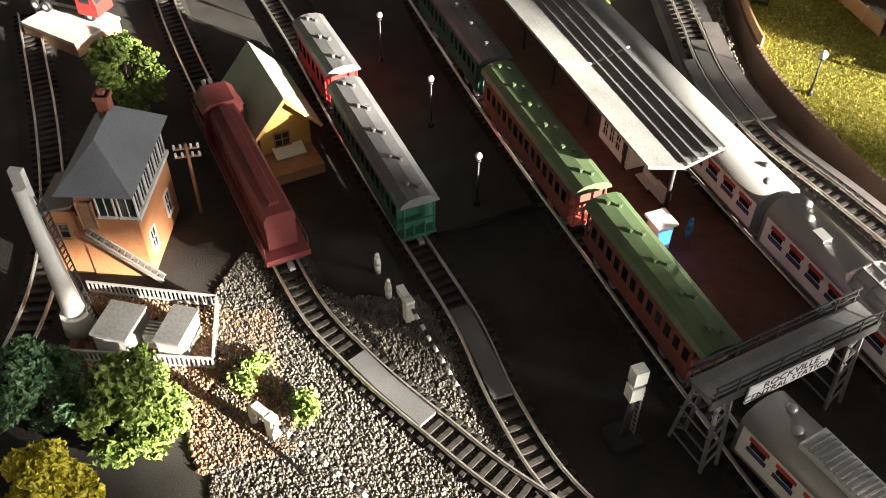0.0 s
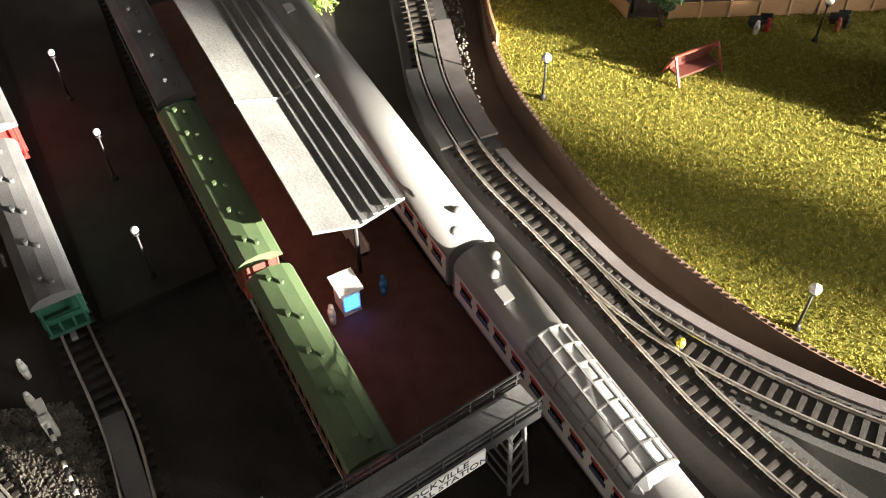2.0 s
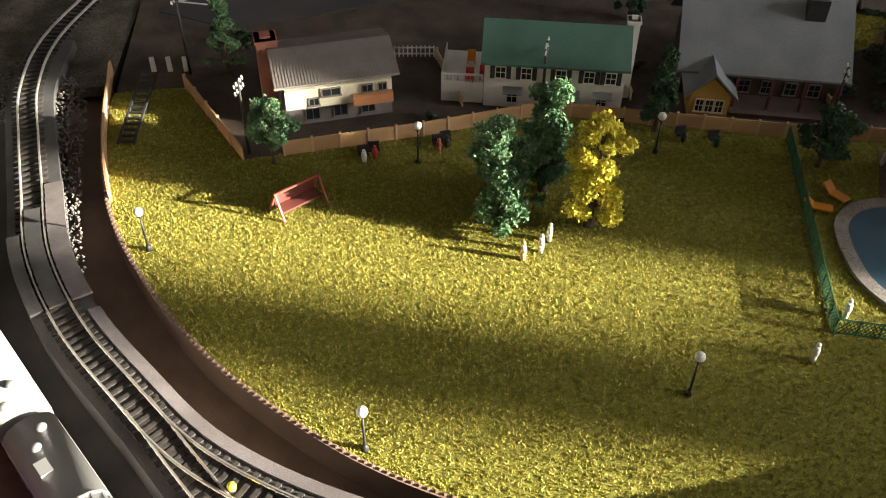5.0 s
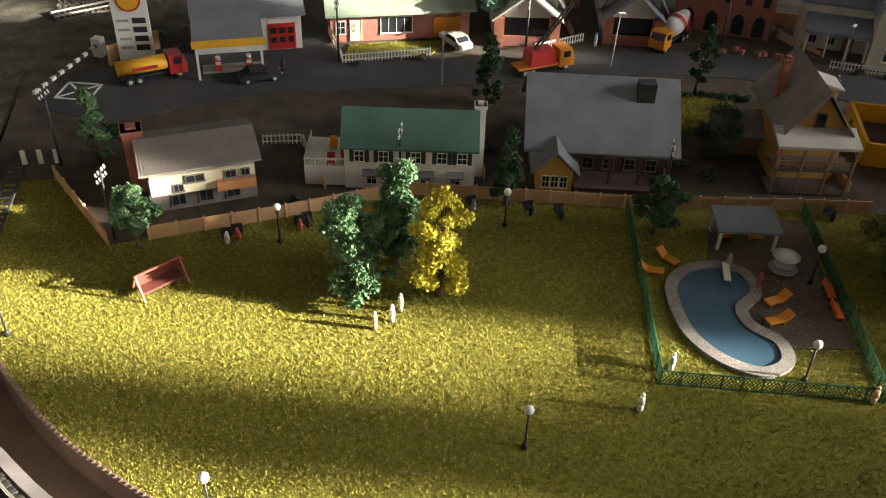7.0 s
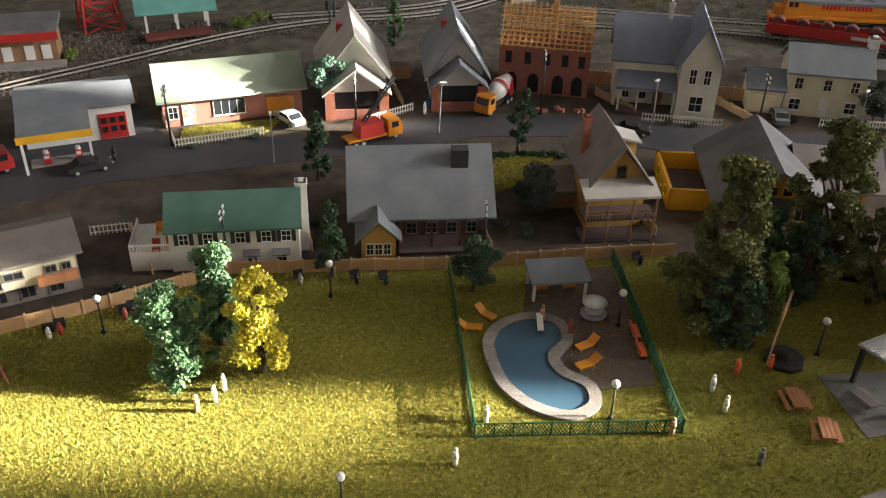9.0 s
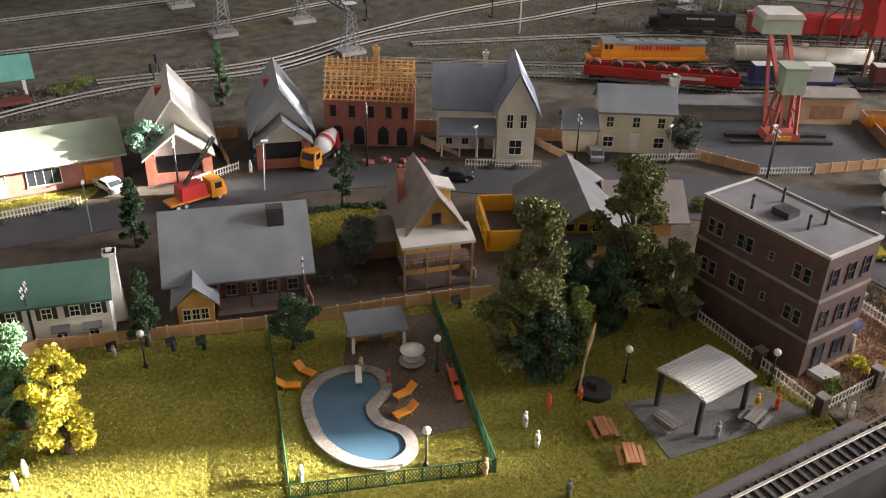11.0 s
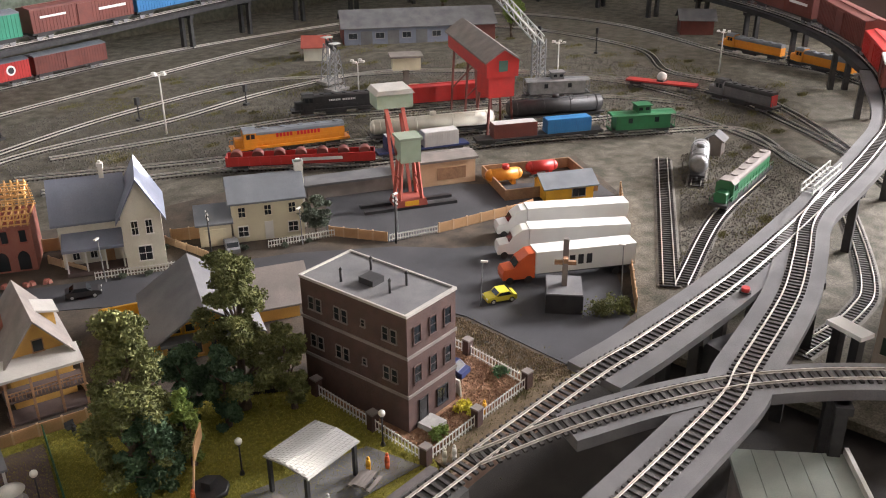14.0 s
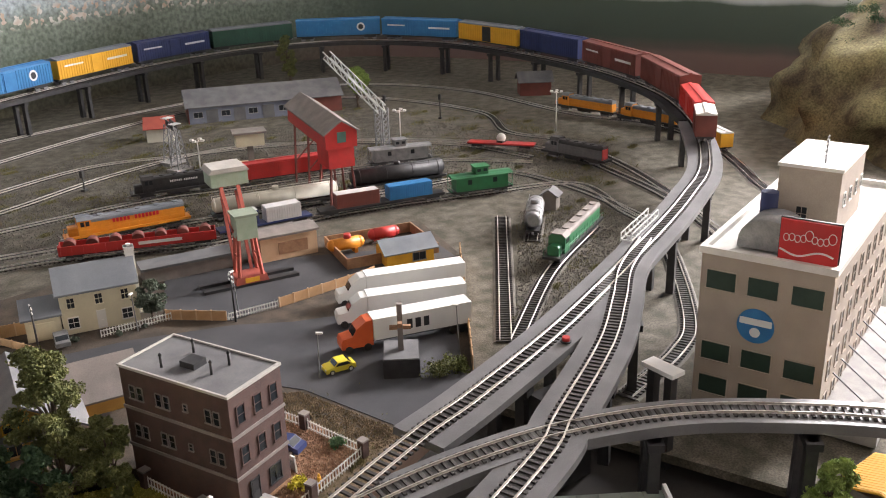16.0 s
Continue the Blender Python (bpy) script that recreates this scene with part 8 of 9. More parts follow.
for q in (-3.6, 3.6):
    part("bogie", box(bm_new(), q - 1.2, -1.0, 0, q + 1.2, 1.0, 0.8), M["black"], fw)
for x, y, r in ((66.0, 154.6, 1.6), (93.5, 160.5, 1.8), (97.0, 162.5, 2.0)):
    shrub(x, y, r, "leaf_lime", "lime green bush beside the back line", -0.3)

# ---- below the bridges ----
gs2 = thing("low_shed", 153.6, 10.8, -2.6, -55, "low shed with a pale green panelled roof", "shed")
part("wall", box(bm_new(), -5.0, -4.2, 0, 5.0, 4.2, 5.4), M["roof_brown"], gs2)
for i in range(5):
    part("roof_panel", prism(bm_new(), [(-5.4 + i * 2.16, 5.4), (-3.3 + i * 2.16, 5.4), (-3.3 + i * 2.16, 5.9), (-5.4 + i * 2.16, 5.9)], "y", -4.8, 4.8), M["pale_green"], gs2)
part("ridge_cap", box(bm_new(), 5.2, -4.9, 5.4, 5.6, 4.9, 6.6), M["white"], gs2)
ys2 = thing("yellow_shed", 172.0, -10.5, -0.4, -20, "shed with a bright yellow ribbed roof", "shed")
part("wall", box(bm_new(), -3.4, -4, 0, 3.4, 4, 3.6), M["roof_brown"], ys2)
gable_roof(ys2, 7.4, 8.6, 3.6, 1.2, "yellow", 0.4, ribs=0.5)
bb2 = thing("bridge_abutment", 165.6, 22.6, -2.6, -20, "black wooden abutment under the crossing bridges", "abutment")
part("block", box(bm_new(), -3.0, -2.0, 0, 3.0, 2.0, 10.6, 0.94), M["black"], bb2)
ws2 = thing("pier_table", 173.4, 14.0, -2.6, -22, "white-topped spare bridge pier on black posts", "bridge pier")
part("slab", box(bm_new(), -1.0, -2.2, 11.8, 1.0, 2.2, 12.3), M["sign_white"], ws2)
for q in (-1.2, 1.2):
    part("post", box(bm_new(), -0.5, q - 0.5, 0, 0.5, q + 0.5, 11.8), M["black"], ws2)
pb = thing("point_motor", 172.2, 25.0, 10.55, 10, "small round red push button on the deck", "button")
part("knob", cyl(bm_new(), (0, 0, 0), (0, 0, 0.6), 0.5, 0.45, 14), M["red"], pb)
part("collar", cyl(bm_new(), (0, 0, 0), (0, 0, 0.15), 0.65, 0.65, 14), M["black"], pb)
yp = thing("point_lamp", 48.2, 48.0, 2.3, 0, "small yellow-green point lamp beside the rails", "lamp")
part("lens", ball(bm_new(), (0, 0, 0.4), 0.3), M["lemon"], yp)
part("base", cyl(bm_new(), (0, 0, 0), (0, 0, 0.2), 0.25, n=8), M["black"], yp)
sp = thing("point_machine", 211.7, 30.9, 10.8, 2, "pale grey walkway cage beside the points", "cage")
b = bm_new()
for s in (-1, 1):
    beam(b, (-4.5, s * 0.8, 0.2), (4.5, s * 0.8, 0.2), 0.2), beam(b, (-4.5, s * 0.8, 1.2), (4.5, s * 0.8, 1.2), 0.16)
for q in np.linspace(-4.5, 4.5, 8):
    beam(b, (q, -0.8, 0.2), (q, 0.8, 0.2), 0.16), beam(b, (q, -0.8, 0), (q, -0.8, 1.2), 0.14), beam(b, (q, 0.8, 0), (q, 0.8, 1.2), 0.14)
part("cage", b, M["pale_steel"], sp)
sp.scale = (1.4, 1, 1)

# ---- loading dock at the top of the station ----
ld2 = thing("loading_dock", -24.5, 71.8, -0.6, -22, "pale planked loading ramp with a red cab on it", "loading dock")
for i in range(14):
    part("plank", box(bm_new(), -3.4 + i * 0.5, -2.6, 1.2, -2.94 + i * 0.5, 2.8, 1.5), M["roof_light"], ld2)
part("base", box(bm_new(), -3.4, -2.5, 0, 3.5, 2.7, 1.2), M["old_wood"], ld2)
truck(-25.0, 73.4, -10, "small red lorry parked on the loading ramp", "red", None).location.z = 0.0092

# ---- benches, hedges and clutter in the gardens ----
for x, y, k, lab in ((71.2, 92.6, "gold", "yellow garden chair on the terrace"), (70.4, 89.4, "red", "red garden chair on the terrace"), (71.8, 89.6, "red", "red garden chair on the terrace")):
    ch = thing("garden_chair", x, y, 2.3, -15, lab, "chair", "garden chairs")
    part("seat", box(bm_new(), -0.4, -0.4, 0.35, 0.4, 0.4, 0.48), M[k], ch)
    part("backrest", box(bm_new(), -0.4, 0.3, 0.45, 0.4, 0.42, 1.2), M[k], ch)
    for sx in (-0.32, 0.32):
        for sy in (-0.32, 0.32):
            part("leg", box(bm_new(), sx - 0.05, sy - 0.05, 0, sx + 0.05, sy + 0.05, 0.36), M[k], ch)
for i in range(26):
    f = i / 25
    shrub(106.5 + 16 * f + rnd.gauss(0, 0.2), 101.2 - 3.8 * f * f + rnd.gauss(0, 0.15), 0.7, "leaf_dark", "low dark hedge along the verge", 0, 3)
for x, y, r in ((78, 116.0, 0.7), (83, 116.0, 0.6), (86.4, 116.1, 0.7), (103.5, 114.6, 0.6), (140.6, 101.2, 0.7), (144, 99.2, 0.7), (158, 95.4, 0.8), (162.5, 91.8, 0.7), (166, 90, 0.7), (107.0, 84.4, 1.3), (109.4, 82.6, 1.2), (113.8, 90.6, 1.2), (88.6, 92.6, 1.0), (66.4, 86.6, 0.8), (126.5, 88.4, 1.0), (150.4, 104.6, 0.9)):
    shrub(x, y, r, "leaf_grey", "small grey-green garden bush", 0, 4)
for x, y in ((40.2, 99.5), (41.8, 99.3), (43.4, 99.1)):
    solid("marker_post", box(bm_new(), -0.25, -0.12, 0, 0.25, 0.12, 1.6, 0.9), M["white"], place(x, y, 0), "small white marker post by the crossing", "post", "marker posts")
for i in range(9):
    b = bm_new()
    box(b, -0.5, -0.3, 0, 0.5, 0.3, 0.5, 0.8)
    solid("rubble_heap", b, M["brick_house"], place(124.5 + i * 1.2 + rnd.gauss(0, 0.3), 112.8 - i * 0.7 + rnd.gauss(0, 0.4), 0, rnd.random() * 180), "small heap of bricks in front of the building site", "bricks", "brick heaps")
for x, y, hh in ((107, 151, 5.0), (109, 155, 5.2), (186, 168, 4.0), (160, 178, 4.2), (209, 160, 3.6), (262, 108, 3.4), (298, 140, 6.0), (306, 126, 6.0)):
    sgp = thing("trackside_signal", x, y, -0.3, 20, "dark trackside signal post with two lamps", "signal", "trackside signals")
    part("post", cyl(bm_new(), (0, 0, 0), (0, 0, hh), 0.18, 0.14, 8), M["black"], sgp)
    part("head", box(bm_new(), -0.5, -0.35, hh - 0.4, 0.5, 0.35, hh + 1.2), M["black"], sgp)
    part("base", box(bm_new(), -0.7, -0.5, 0, 0.7, 0.5, 0.5), M["black"], sgp)

# ---- station ----
def along(o, d, u, v):
    """A point u along direction d from o and v to its left."""
    return (o[0] + d[0] * u - d[1] * v, o[1] + d[1] * u + d[0] * v)


DIR = (0.52, -0.854)
sheet("platform", [(13.1, 50.7), (19.5, 54.9), (9.4, 72.0), (0.4, 90), (-7.6, 86)], -0.7, -0.1, M["dark_ground"], "dark asphalt island platform", "platform")
sheet("platform", [(24.9, 53.8), (33.0, 40.6), (40.6, 44.8), (33.8, 55.0), (26.6, 67), (14.5, 88), (7.0, 84)], -0.7, -0.12, M["paving_red"], "red brick paved platform below the canopy", "platform")
cn = thing("platform_canopy", 29.4, 54.1, -0.1, rot((29.4, 54.1), (15.8, 77.4)), "long butterfly platform canopy with pale ribbed roof", "canopy")
LC = 30.0
for s, n in ((1, 0), (-1, 4)):
    b = bm_new()
    prism(b, [(0.0, 5.3), (s * 3.0, 6.2), (s * 3.0, 6.45), (0.0, 5.55)], "x", 0, LC)
    rf = part("roof", b, M["metal_roof"], cn, "pale pressed-metal roof sheet")
    for i in range(n):
        q = s * (0.3 + 0.75 * i)
        # dark raised strips take the place of the roof's deep dark grooves
        part("roof_rib", box(bm_new(), 0, q - 0.16, 5.62 + 0.3 * abs(q), LC, q + 0.16, 5.72 + 0.32 * abs(q)), M["roof_dark"], rf, "dark raised strip in place of a deep roof groove")
part("joint", beam(bm_new(), (13.2, -3.05, 6.5), (13.2, 0, 5.6), 0.14), M["white"], cn)
part("joint", beam(bm_new(), (13.2, 3.05, 6.5), (13.2, 0, 5.6), 0.14), M["white"], cn)
for q in (1.0, 7.0, 13.0, 19.0, 25.0):
    b = bm_new()
    cyl(b, (q, 0, 0), (q, 0, 5.3), 0.16, n=8), beam(b, (q, -2.6, 6.0), (q, 0, 5.2), 0.14), beam(b, (q, 2.6, 6.0), (q, 0, 5.2), 0.14)
    part("column", b, M["black"], cn)
bn = thing("platform_kiosk", 26.6, 61.4, -0.12, rot((26.6, 61.4), (13.8, 84)), "white glazed waiting shelter under the canopy", "kiosk")
part("body", box(bm_new(), -1.0, -1.0, 0, 3.6, 1.0, 2.6), M["white"], bn)
for q in (-0.4, 0.6, 1.6, 2.6):
    window_on(bn, q, 1.0, 0.8, 180, 0.75, 1.4)
for x, y in ((28.6, 57.0), (27.6, 58.4)):
    b = thing("platform_bench", x, y, -0.12, rot((0, 0), DIR), "pale slatted platform bench", "bench", "platform benches")
    part("seat", box(bm_new(), -0.9, -0.35, 0.4, 0.9, 0.35, 0.52), M["roof_light"], b)
    part("backrest", box(bm_new(), -0.9, 0.3, 0.5, 0.9, 0.42, 1.1), M["roof_light"], b)
    for s in (-0.7, 0.7):
        part("leg", box(bm_new(), s - 0.08, -0.3, 0, s + 0.08, 0.35, 0.42), M["black"], b)
vm = thing("vending_machine", 28.4, 52.2, -0.12, rot((0, 0), DIR), "white-topped vending machine with a glowing blue front", "vending machine")
part("body", box(bm_new(), -0.7, -0.6, 0, 0.7, 0.6, 2.2), M["white"], vm)
part("front", box(bm_new(), 0.7, -0.5, 0.5, 0.76, 0.5, 1.8), M["blue_lamp"], vm, "glowing blue display front")
part("top", box(bm_new(), -0.9, -0.8, 2.2, 0.9, 0.8, 2.4), M["white"], vm)
figure(27.6, 50.8, -0.12, "white")
figure(30.6, 53.2, -0.12, "blue")

fb = thing("footbridge", 30.2, 35.6, -0.6, rot((30.2, 35.6), (38.8, 42.0)), "dark steel footbridge with a white station name board", "footbridge")
LB = 11.2
part("deck", box(bm_new(), -0.8, -0.9, 6.2, LB, 0.9, 6.5), M["roof_dark"], fb)
for s in (-1, 1):
    b = bm_new()
    for q in np.linspace(-0.6, LB - 0.2, 9):
        beam(b, (q, s * 0.9, 6.5), (q, s * 0.9, 7.5), 0.08)
    for z in (7.0, 7.5):
        beam(b, (-0.8, s * 0.9, z), (LB, s * 0.9, z), 0.1)
    part("railing", b, M["black"], fb)
    part("girder", box(bm_new(), -0.8, s * 0.9 - 0.08, 5.7, LB, s * 0.9 + 0.08, 6.5), M["black"], fb)
for q in (0.3, LB - 1.4):
    b = bm_new()
    for s in (-1, 1):
        beam(b, (q - 0.6 * s, -1.4, 0), (q - 0.4 * s, -0.8, 6.2), 0.2), beam(b, (q - 0.6 * s, 1.4, 0), (q - 0.4 * s, 0.8, 6.2), 0.2)
    for i in range(5):
        beam(b, (q - 0.6, -1.3 + 0.1 * i, i * 1.2), (q + 0.6, -1.2 + 0.1 * i, i * 1.2 + 1.2), 0.12), beam(b, (q + 0.6, 1.3 - 0.1 * i, i * 1.2), (q - 0.6, 1.2 - 0.1 * i, i * 1.2 + 1.2), 0.12)
        beam(b, (q - 0.6, -1.3, i * 1.2 + 0.6), (q - 0.6, 1.3, i * 1.2 + 0.6), 0.1)
    part("lattice_leg", b, M["steel"], fb, "steel lattice leg")
sb = part("name_board", box(bm_new(), 1.6, -1.14, 5.0, 7.6, -1.04, 6.4), M["sign_white"], fb, "white name board with black letters")
text("ROCKVILLE", 0.78, M["ink"], sb, face_pose(4.6, -1.15, 6.05, 0))
text("CENTRAL STATION", 0.72, M["ink"], sb, face_pose(4.6, -1.15, 5.38, 0))

# signal box
sg = thing("signal_box", -7.7, 46.9, -0.6, 97, "orange brick signal box with a grey hipped roof", "signal box")
part("wall", box(bm_new(), -3.4, -2.0, 0, 3.4, 2.0, 5.4), M["signal_orange"], sg, "orange brick lower walls")
part("stair_wing", box(bm_new(), -3.3, 2.0, 0, 0.2, 4.2, 5.6), M["signal_orange"], sg, "orange brick stair wing")
part("wing_roof", prism(bm_new(), [(2.0, 6.2), (4.5, 5.5), (4.5, 5.7), (2.0, 6.4)], "x", -3.6, 0.4), M["roof_brown"], sg, "brown lean-to roof")
window_on(sg, -3.3, 3.1, 3.4, -90, 0.7, 1.2, "old_wood", 1, 2)
part("upper_storey", box(bm_new(), -3.2, -1.85, 5.4, 3.2, 1.85, 7.8), M["signal_orange"], sg)
b = bm_new()
z0, z1 = 7.8, 10.4
lo = [b.verts.new(v) for v in ((-4.3, -2.5, z0), (4.3, -2.5, z0), (4.3, 2.5, z0), (-4.3, 2.5, z0))]
hi = [b.verts.new((-1.8, 0, z1)), b.verts.new((1.8, 0, z1))]
b.faces.new(lo[::-1]), b.faces.new((lo[0], lo[1], hi[1], hi[0])), b.faces.new((lo[1], lo[2], hi[1])), b.faces.new((lo[2], lo[3], hi[0], hi[1])), b.faces.new((lo[3], lo[0], hi[0]))
part("roof", b, M["roof_grey"], sg, "grey hipped slate roof")
chimney(sg, 1.6, 0.3, 8.4, 11.4, "brick_red", 0.8)
b = bm_new()
box(b, -3.5, -2.25, 5.2, 3.5, -2.0, 5.5), box(b, -3.5, -2.25, 7.5, 3.5, -2.0, 7.8)
part("sill_band", b, M["white"], sg)
for q in np.linspace(-2.75, 2.75, 6):
    window_on(sg, q, -2.0, 5.5, 0, 0.95, 2.0, "white", 2, 1)
for q in (-1.0, 0.4):
    window_on(sg, -3.4, q - 0.6, 5.5, -90, 1.1, 2.0, "white", 2, 1)
door_on(sg, -3.4, 1.2, 4.4, -90, 0.9, 2.2, "old_wood")
for q in (-2, 1.6):
    window_on(sg, q, -2.0, 1.4, 0, 0.9, 1.8)
st = bm_new()
for i in range(12):
    beam(st, (-4.0, 1.4 - i * 0.36, 4.2 - i * 0.36), (-3.4, 1.4 - i * 0.36, 4.2 - i * 0.36), 0.34, 0.1)
for q in (-4.0, -3.45):
    beam(st, (q, 1.5, 4.3), (q, -2.7, 0.1), 0.1, 0.3)
part("stair", st, M["roof_brown"], sg, "outside wooden stair")

# yellow goods shed
ys = thing("goods_shed", -1.85, 60.35, -0.6, 125.5, "yellow station shed with a pale green gabled roof", "shed")
gable_walls(ys, 6.6, 4.0, 3.6, 2.2, "gable_tan")
gable_roof(ys, 7.4, 4.2, 3.6, 2.4, "roof_sage", 0.6)
for q in (-1, 1):
    part("bargeboard", beam(bm_new(), (-4.32, q * 2.7, 2.95), (-4.32, 0, 6.05), 0.08, 0.26), M["wood"], ys, "pale wooden bargeboard")
window_on(ys, -3.3, 0.3, 1.4, -90, 1.2, 1.2, "old_wood")
part("platform_step", box(bm_new(), -6.2, -2.0, 0, -3.35, 2.0, 0.9), M["old_wood"], ys)
part("canvas_awning", prism(bm_new(), [(-3.35, 1.2), (-4.5, 0.95), (-4.5, 1.05), (-3.35, 1.4)], "y", -1.2, 1.2), M["white"], ys)

# substation yard
ss = thing("substation_fence", 0, 0, 0, 0, "pale grey railing round the substation yard", "fence")
pts = [(-9.0, 41.6), (-0.1, 41.8), (1.4, 36.8), (-7.4, 36.0)]
for a, b in zip(pts, pts[1:]):
    L = math.hypot(b[0] - a[0], b[1] - a[1])
    bm = bm_new()
    for z in (0.1, 1.0):
        box(bm, 0, -0.06, z, L, 0.06, z + 0.14)
    for i in range(int(L / 0.3)):
        box(bm, i * 0.3, -0.05, 0, i * 0.3 + 0.1, 0.05, 1.1)
    part("railing", bm, M["grey_wall"], ss, at=place(a[0], a[1], -0.6, rot(a, b)))
for x0, y0, x1, y1 in ((-6.0, 36.6, -3.8, 39.3), (-2.0, 36.8, -0.5, 39.6)):
    bx = thing("transformer_cabinet", (x0 + x1) / 2, (y0 + y1) / 2, -0.6, -4, "grey steel transformer cabinet", "cabinet", "transformer cabinets")
    w, dd = (x1 - x0) / 2, (y1 - y0) / 2
    part("body", box(bm_new(), -w, -dd, 0, w, dd, 2.0), M["grey_wall"], bx)
    part("lid", box(bm_new(), -w - 0.1, -dd - 0.1, 2.0, w + 0.1, dd + 0.1, 2.2), M["metal_roof"], bx)
tf = thing("transformer", -2.9, 38.2, -0.6, 0, "small pale ribbed transformer", "transformer")
b = bm_new()
for i in range(5):
    box(b, -0.5, -0.6 + i * 0.28, 0, 0.5, -0.48 + i * 0.28, 1.4)
part("core", b, M["roof_light"], tf)
ms = thing("signal_mast", -8.2, 38.6, -0.6, 0, "tall white semaphore mast with a ladder", "signal mast")
part("mast", cyl(bm_new(), (0, 0, 0), (-0.6, 0.4, 11.5), 0.75, 0.4, 14), M["white"], ms)
part("base", cyl(bm_new(), (0, 0, 0), (0, 0, 1.6), 1.1, 0.95, 14), M["white"], ms)
b = bm_new()
for s in (-0.25, 0.25):
    beam(b, (1.0, s + 0.3, 0.2), (0.2, s + 0.6, 11), 0.08)
for i in range(26):
    beam(b, (1.0 - 0.03 * i, 0.05 + 0.012 * i, 0.4 + 0.41 * i), (1.0 - 0.03 * i, 0.55 + 0.012 * i, 0.4 + 0.41 * i), 0.06)
part("ladder", b, M["black"], ms)
part("signal_arm", box(bm_new(), -1.0, 0.5, 10.0, -0.2, 0.9, 12.6), M["white"], ms)

# striped barrier poles with figures' booths
def barrier(a, b, label):
    t = thing("crossing_barrier", a[0], a[1], -0.6, rot(a, b), label, "barrier", "crossing barriers")
    L = math.hypot(b[0] - a[0], b[1] - a[1])
    n = int(L / 0.45)
    for i in range(n):
        part("pole_segment", cyl(bm_new(), (L * i / n, 0, 1.7 - 0.4 * i / n), (L * (i + 1) / n, 0, 1.7 - 0.4 * (i + 1) / n), 0.13, n=8), M["white" if i % 2 == 0 else "black"], t)
    part("pivot", box(bm_new(), -0.5, -0.3, 0, 0.1, 0.3, 2.0), M["white"], t)
    part("counterweight", box(bm_new(), -1.6, -0.25, 1.5, -0.4, 0.25, 2.0), M["white"], t)


barrier((12.6, 42.6), (16.8, 36.6), "white and black striped crossing barrier")
barrier((6.6, 32.6), (12.8, 29.0), "white and black striped crossing barrier")
for x, y, k in ((9.6, 46.6, "white"), (10.8, 44.4, "white"), (5.0, 33.4, "white")):
    figure(x, y, -0.6, k)
gs = thing("colour_light_signal", 26.4, 35.8, -0.6, 30, "dark signal post with pale lamp housings and a ladder", "signal")
part("post", cyl(bm_new(), (0, 0, 0), (0, 0, 6.4), 0.2, 0.14, 8), M["black"], gs)
part("base", box(bm_new(), -0.9, -0.9, 0, 0.9, 0.9, 0.5), M["black"], gs)
for z in (4.2, 5.6):
    part("lamp_housing", box(bm_new(), -0.4, -0.35, z, 0.4, 0.35, z + 1.1), M["pale_steel"], gs)
b = bm_new()
for s in (-0.2, 0.2):
    beam(b, (0.6, s, 0.3), (0.4, s, 5), 0.07)
for i in range(11):
    beam(b, (0.58, -0.2, 0.6 + 0.4 * i), (0.58, 0.2, 0.6 + 0.4 * i), 0.06)
part("ladder", b, M["steel"], gs)

# grey crossing boards between the rails
def crossing_board(p, key="deck_grey"):
    path = spline([(x, y, ST) for x, y in p], 0.5)
    solid("crossing_board", sweep("crossing_board", path, [(-0.66, 0.0), (0.66, 0.0), (0.66, 0.26), (-0.66, 0.26)], M[key]), None, None, "flat grey crossing board between the rails", "crossing board", "crossing boards")


crossing_board([(9.9, 38.9), (12.4, 36.9), (15.4, 34.8)])
crossing_board([(15.6, 43.9), (17.6, 40.4), (19.4, 37.1)], "roof_dark")

# station house beyond the silver train
sh = thing("station_house", 19.6, 94.5, -0.6, -30, "white trackside house with a green roof", "house")
gable_walls(sh, 8.0, 6.0, 4.0, 2.2, "white")
gable_roof(sh, 8.6, 7.0, 4.0, 2.6, "roof_green", 0.6)
for q in (-2, 0.5, 2.6):
    window_on(sh, q, -3.0, 1.8, 0, 0.8, 0.9, "black", 1, 1)
part("terrace", box(bm_new(), -5, -6, 0, 5, -3, 0.5), M["paving_red"], sh)

# stair ladder up the retaining wall
ld = thing("sign_ladder", 39.4, 91.5, 0, 78, "dark steel ladder track leaning on the fence", "ladder")
b = bm_new()
for s in (-0.7, 0.7):
    beam(b, (-4.5, s, 0.2), (4.5, s, 2.0), 0.2)
for i in range(13):
    beam(b, (-4.2 + i * 0.7, -0.7, 0.26 + i * 0.14), (-4.2 + i * 0.7, 0.7, 0.26 + i * 0.14), 0.2)
part("frame", b, M["black"], ld)

# ---- backdrop and far scenery ----
back = spline([(20, 252, 0), (120, 250, 0), (230, 252, 0), (320, 250, 0), (385, 232, 0), (405, 180, 0), (408, 100, 0), (408, 0, 0)], 6)
bd = bpy.data.materials.new("backdrop_paint")
bd.use_nodes = True
nn, kk = bd.node_tree.nodes, bd.node_tree.links.new
tc, sp = nn.new("ShaderNodeTexCoord"), nn.new("ShaderNodeSeparateXYZ")
kk(tc.outputs["Object"], sp.inputs[0])


def bd_noise(scale, detail):
    n = nn.new("ShaderNodeTexNoise")
    n.inputs["Scale"].default_value, n.inputs["Detail"].default_value = scale, detail
    kk(tc.outputs["Object"], n.inputs[0])
    return n.outputs["Fac"]


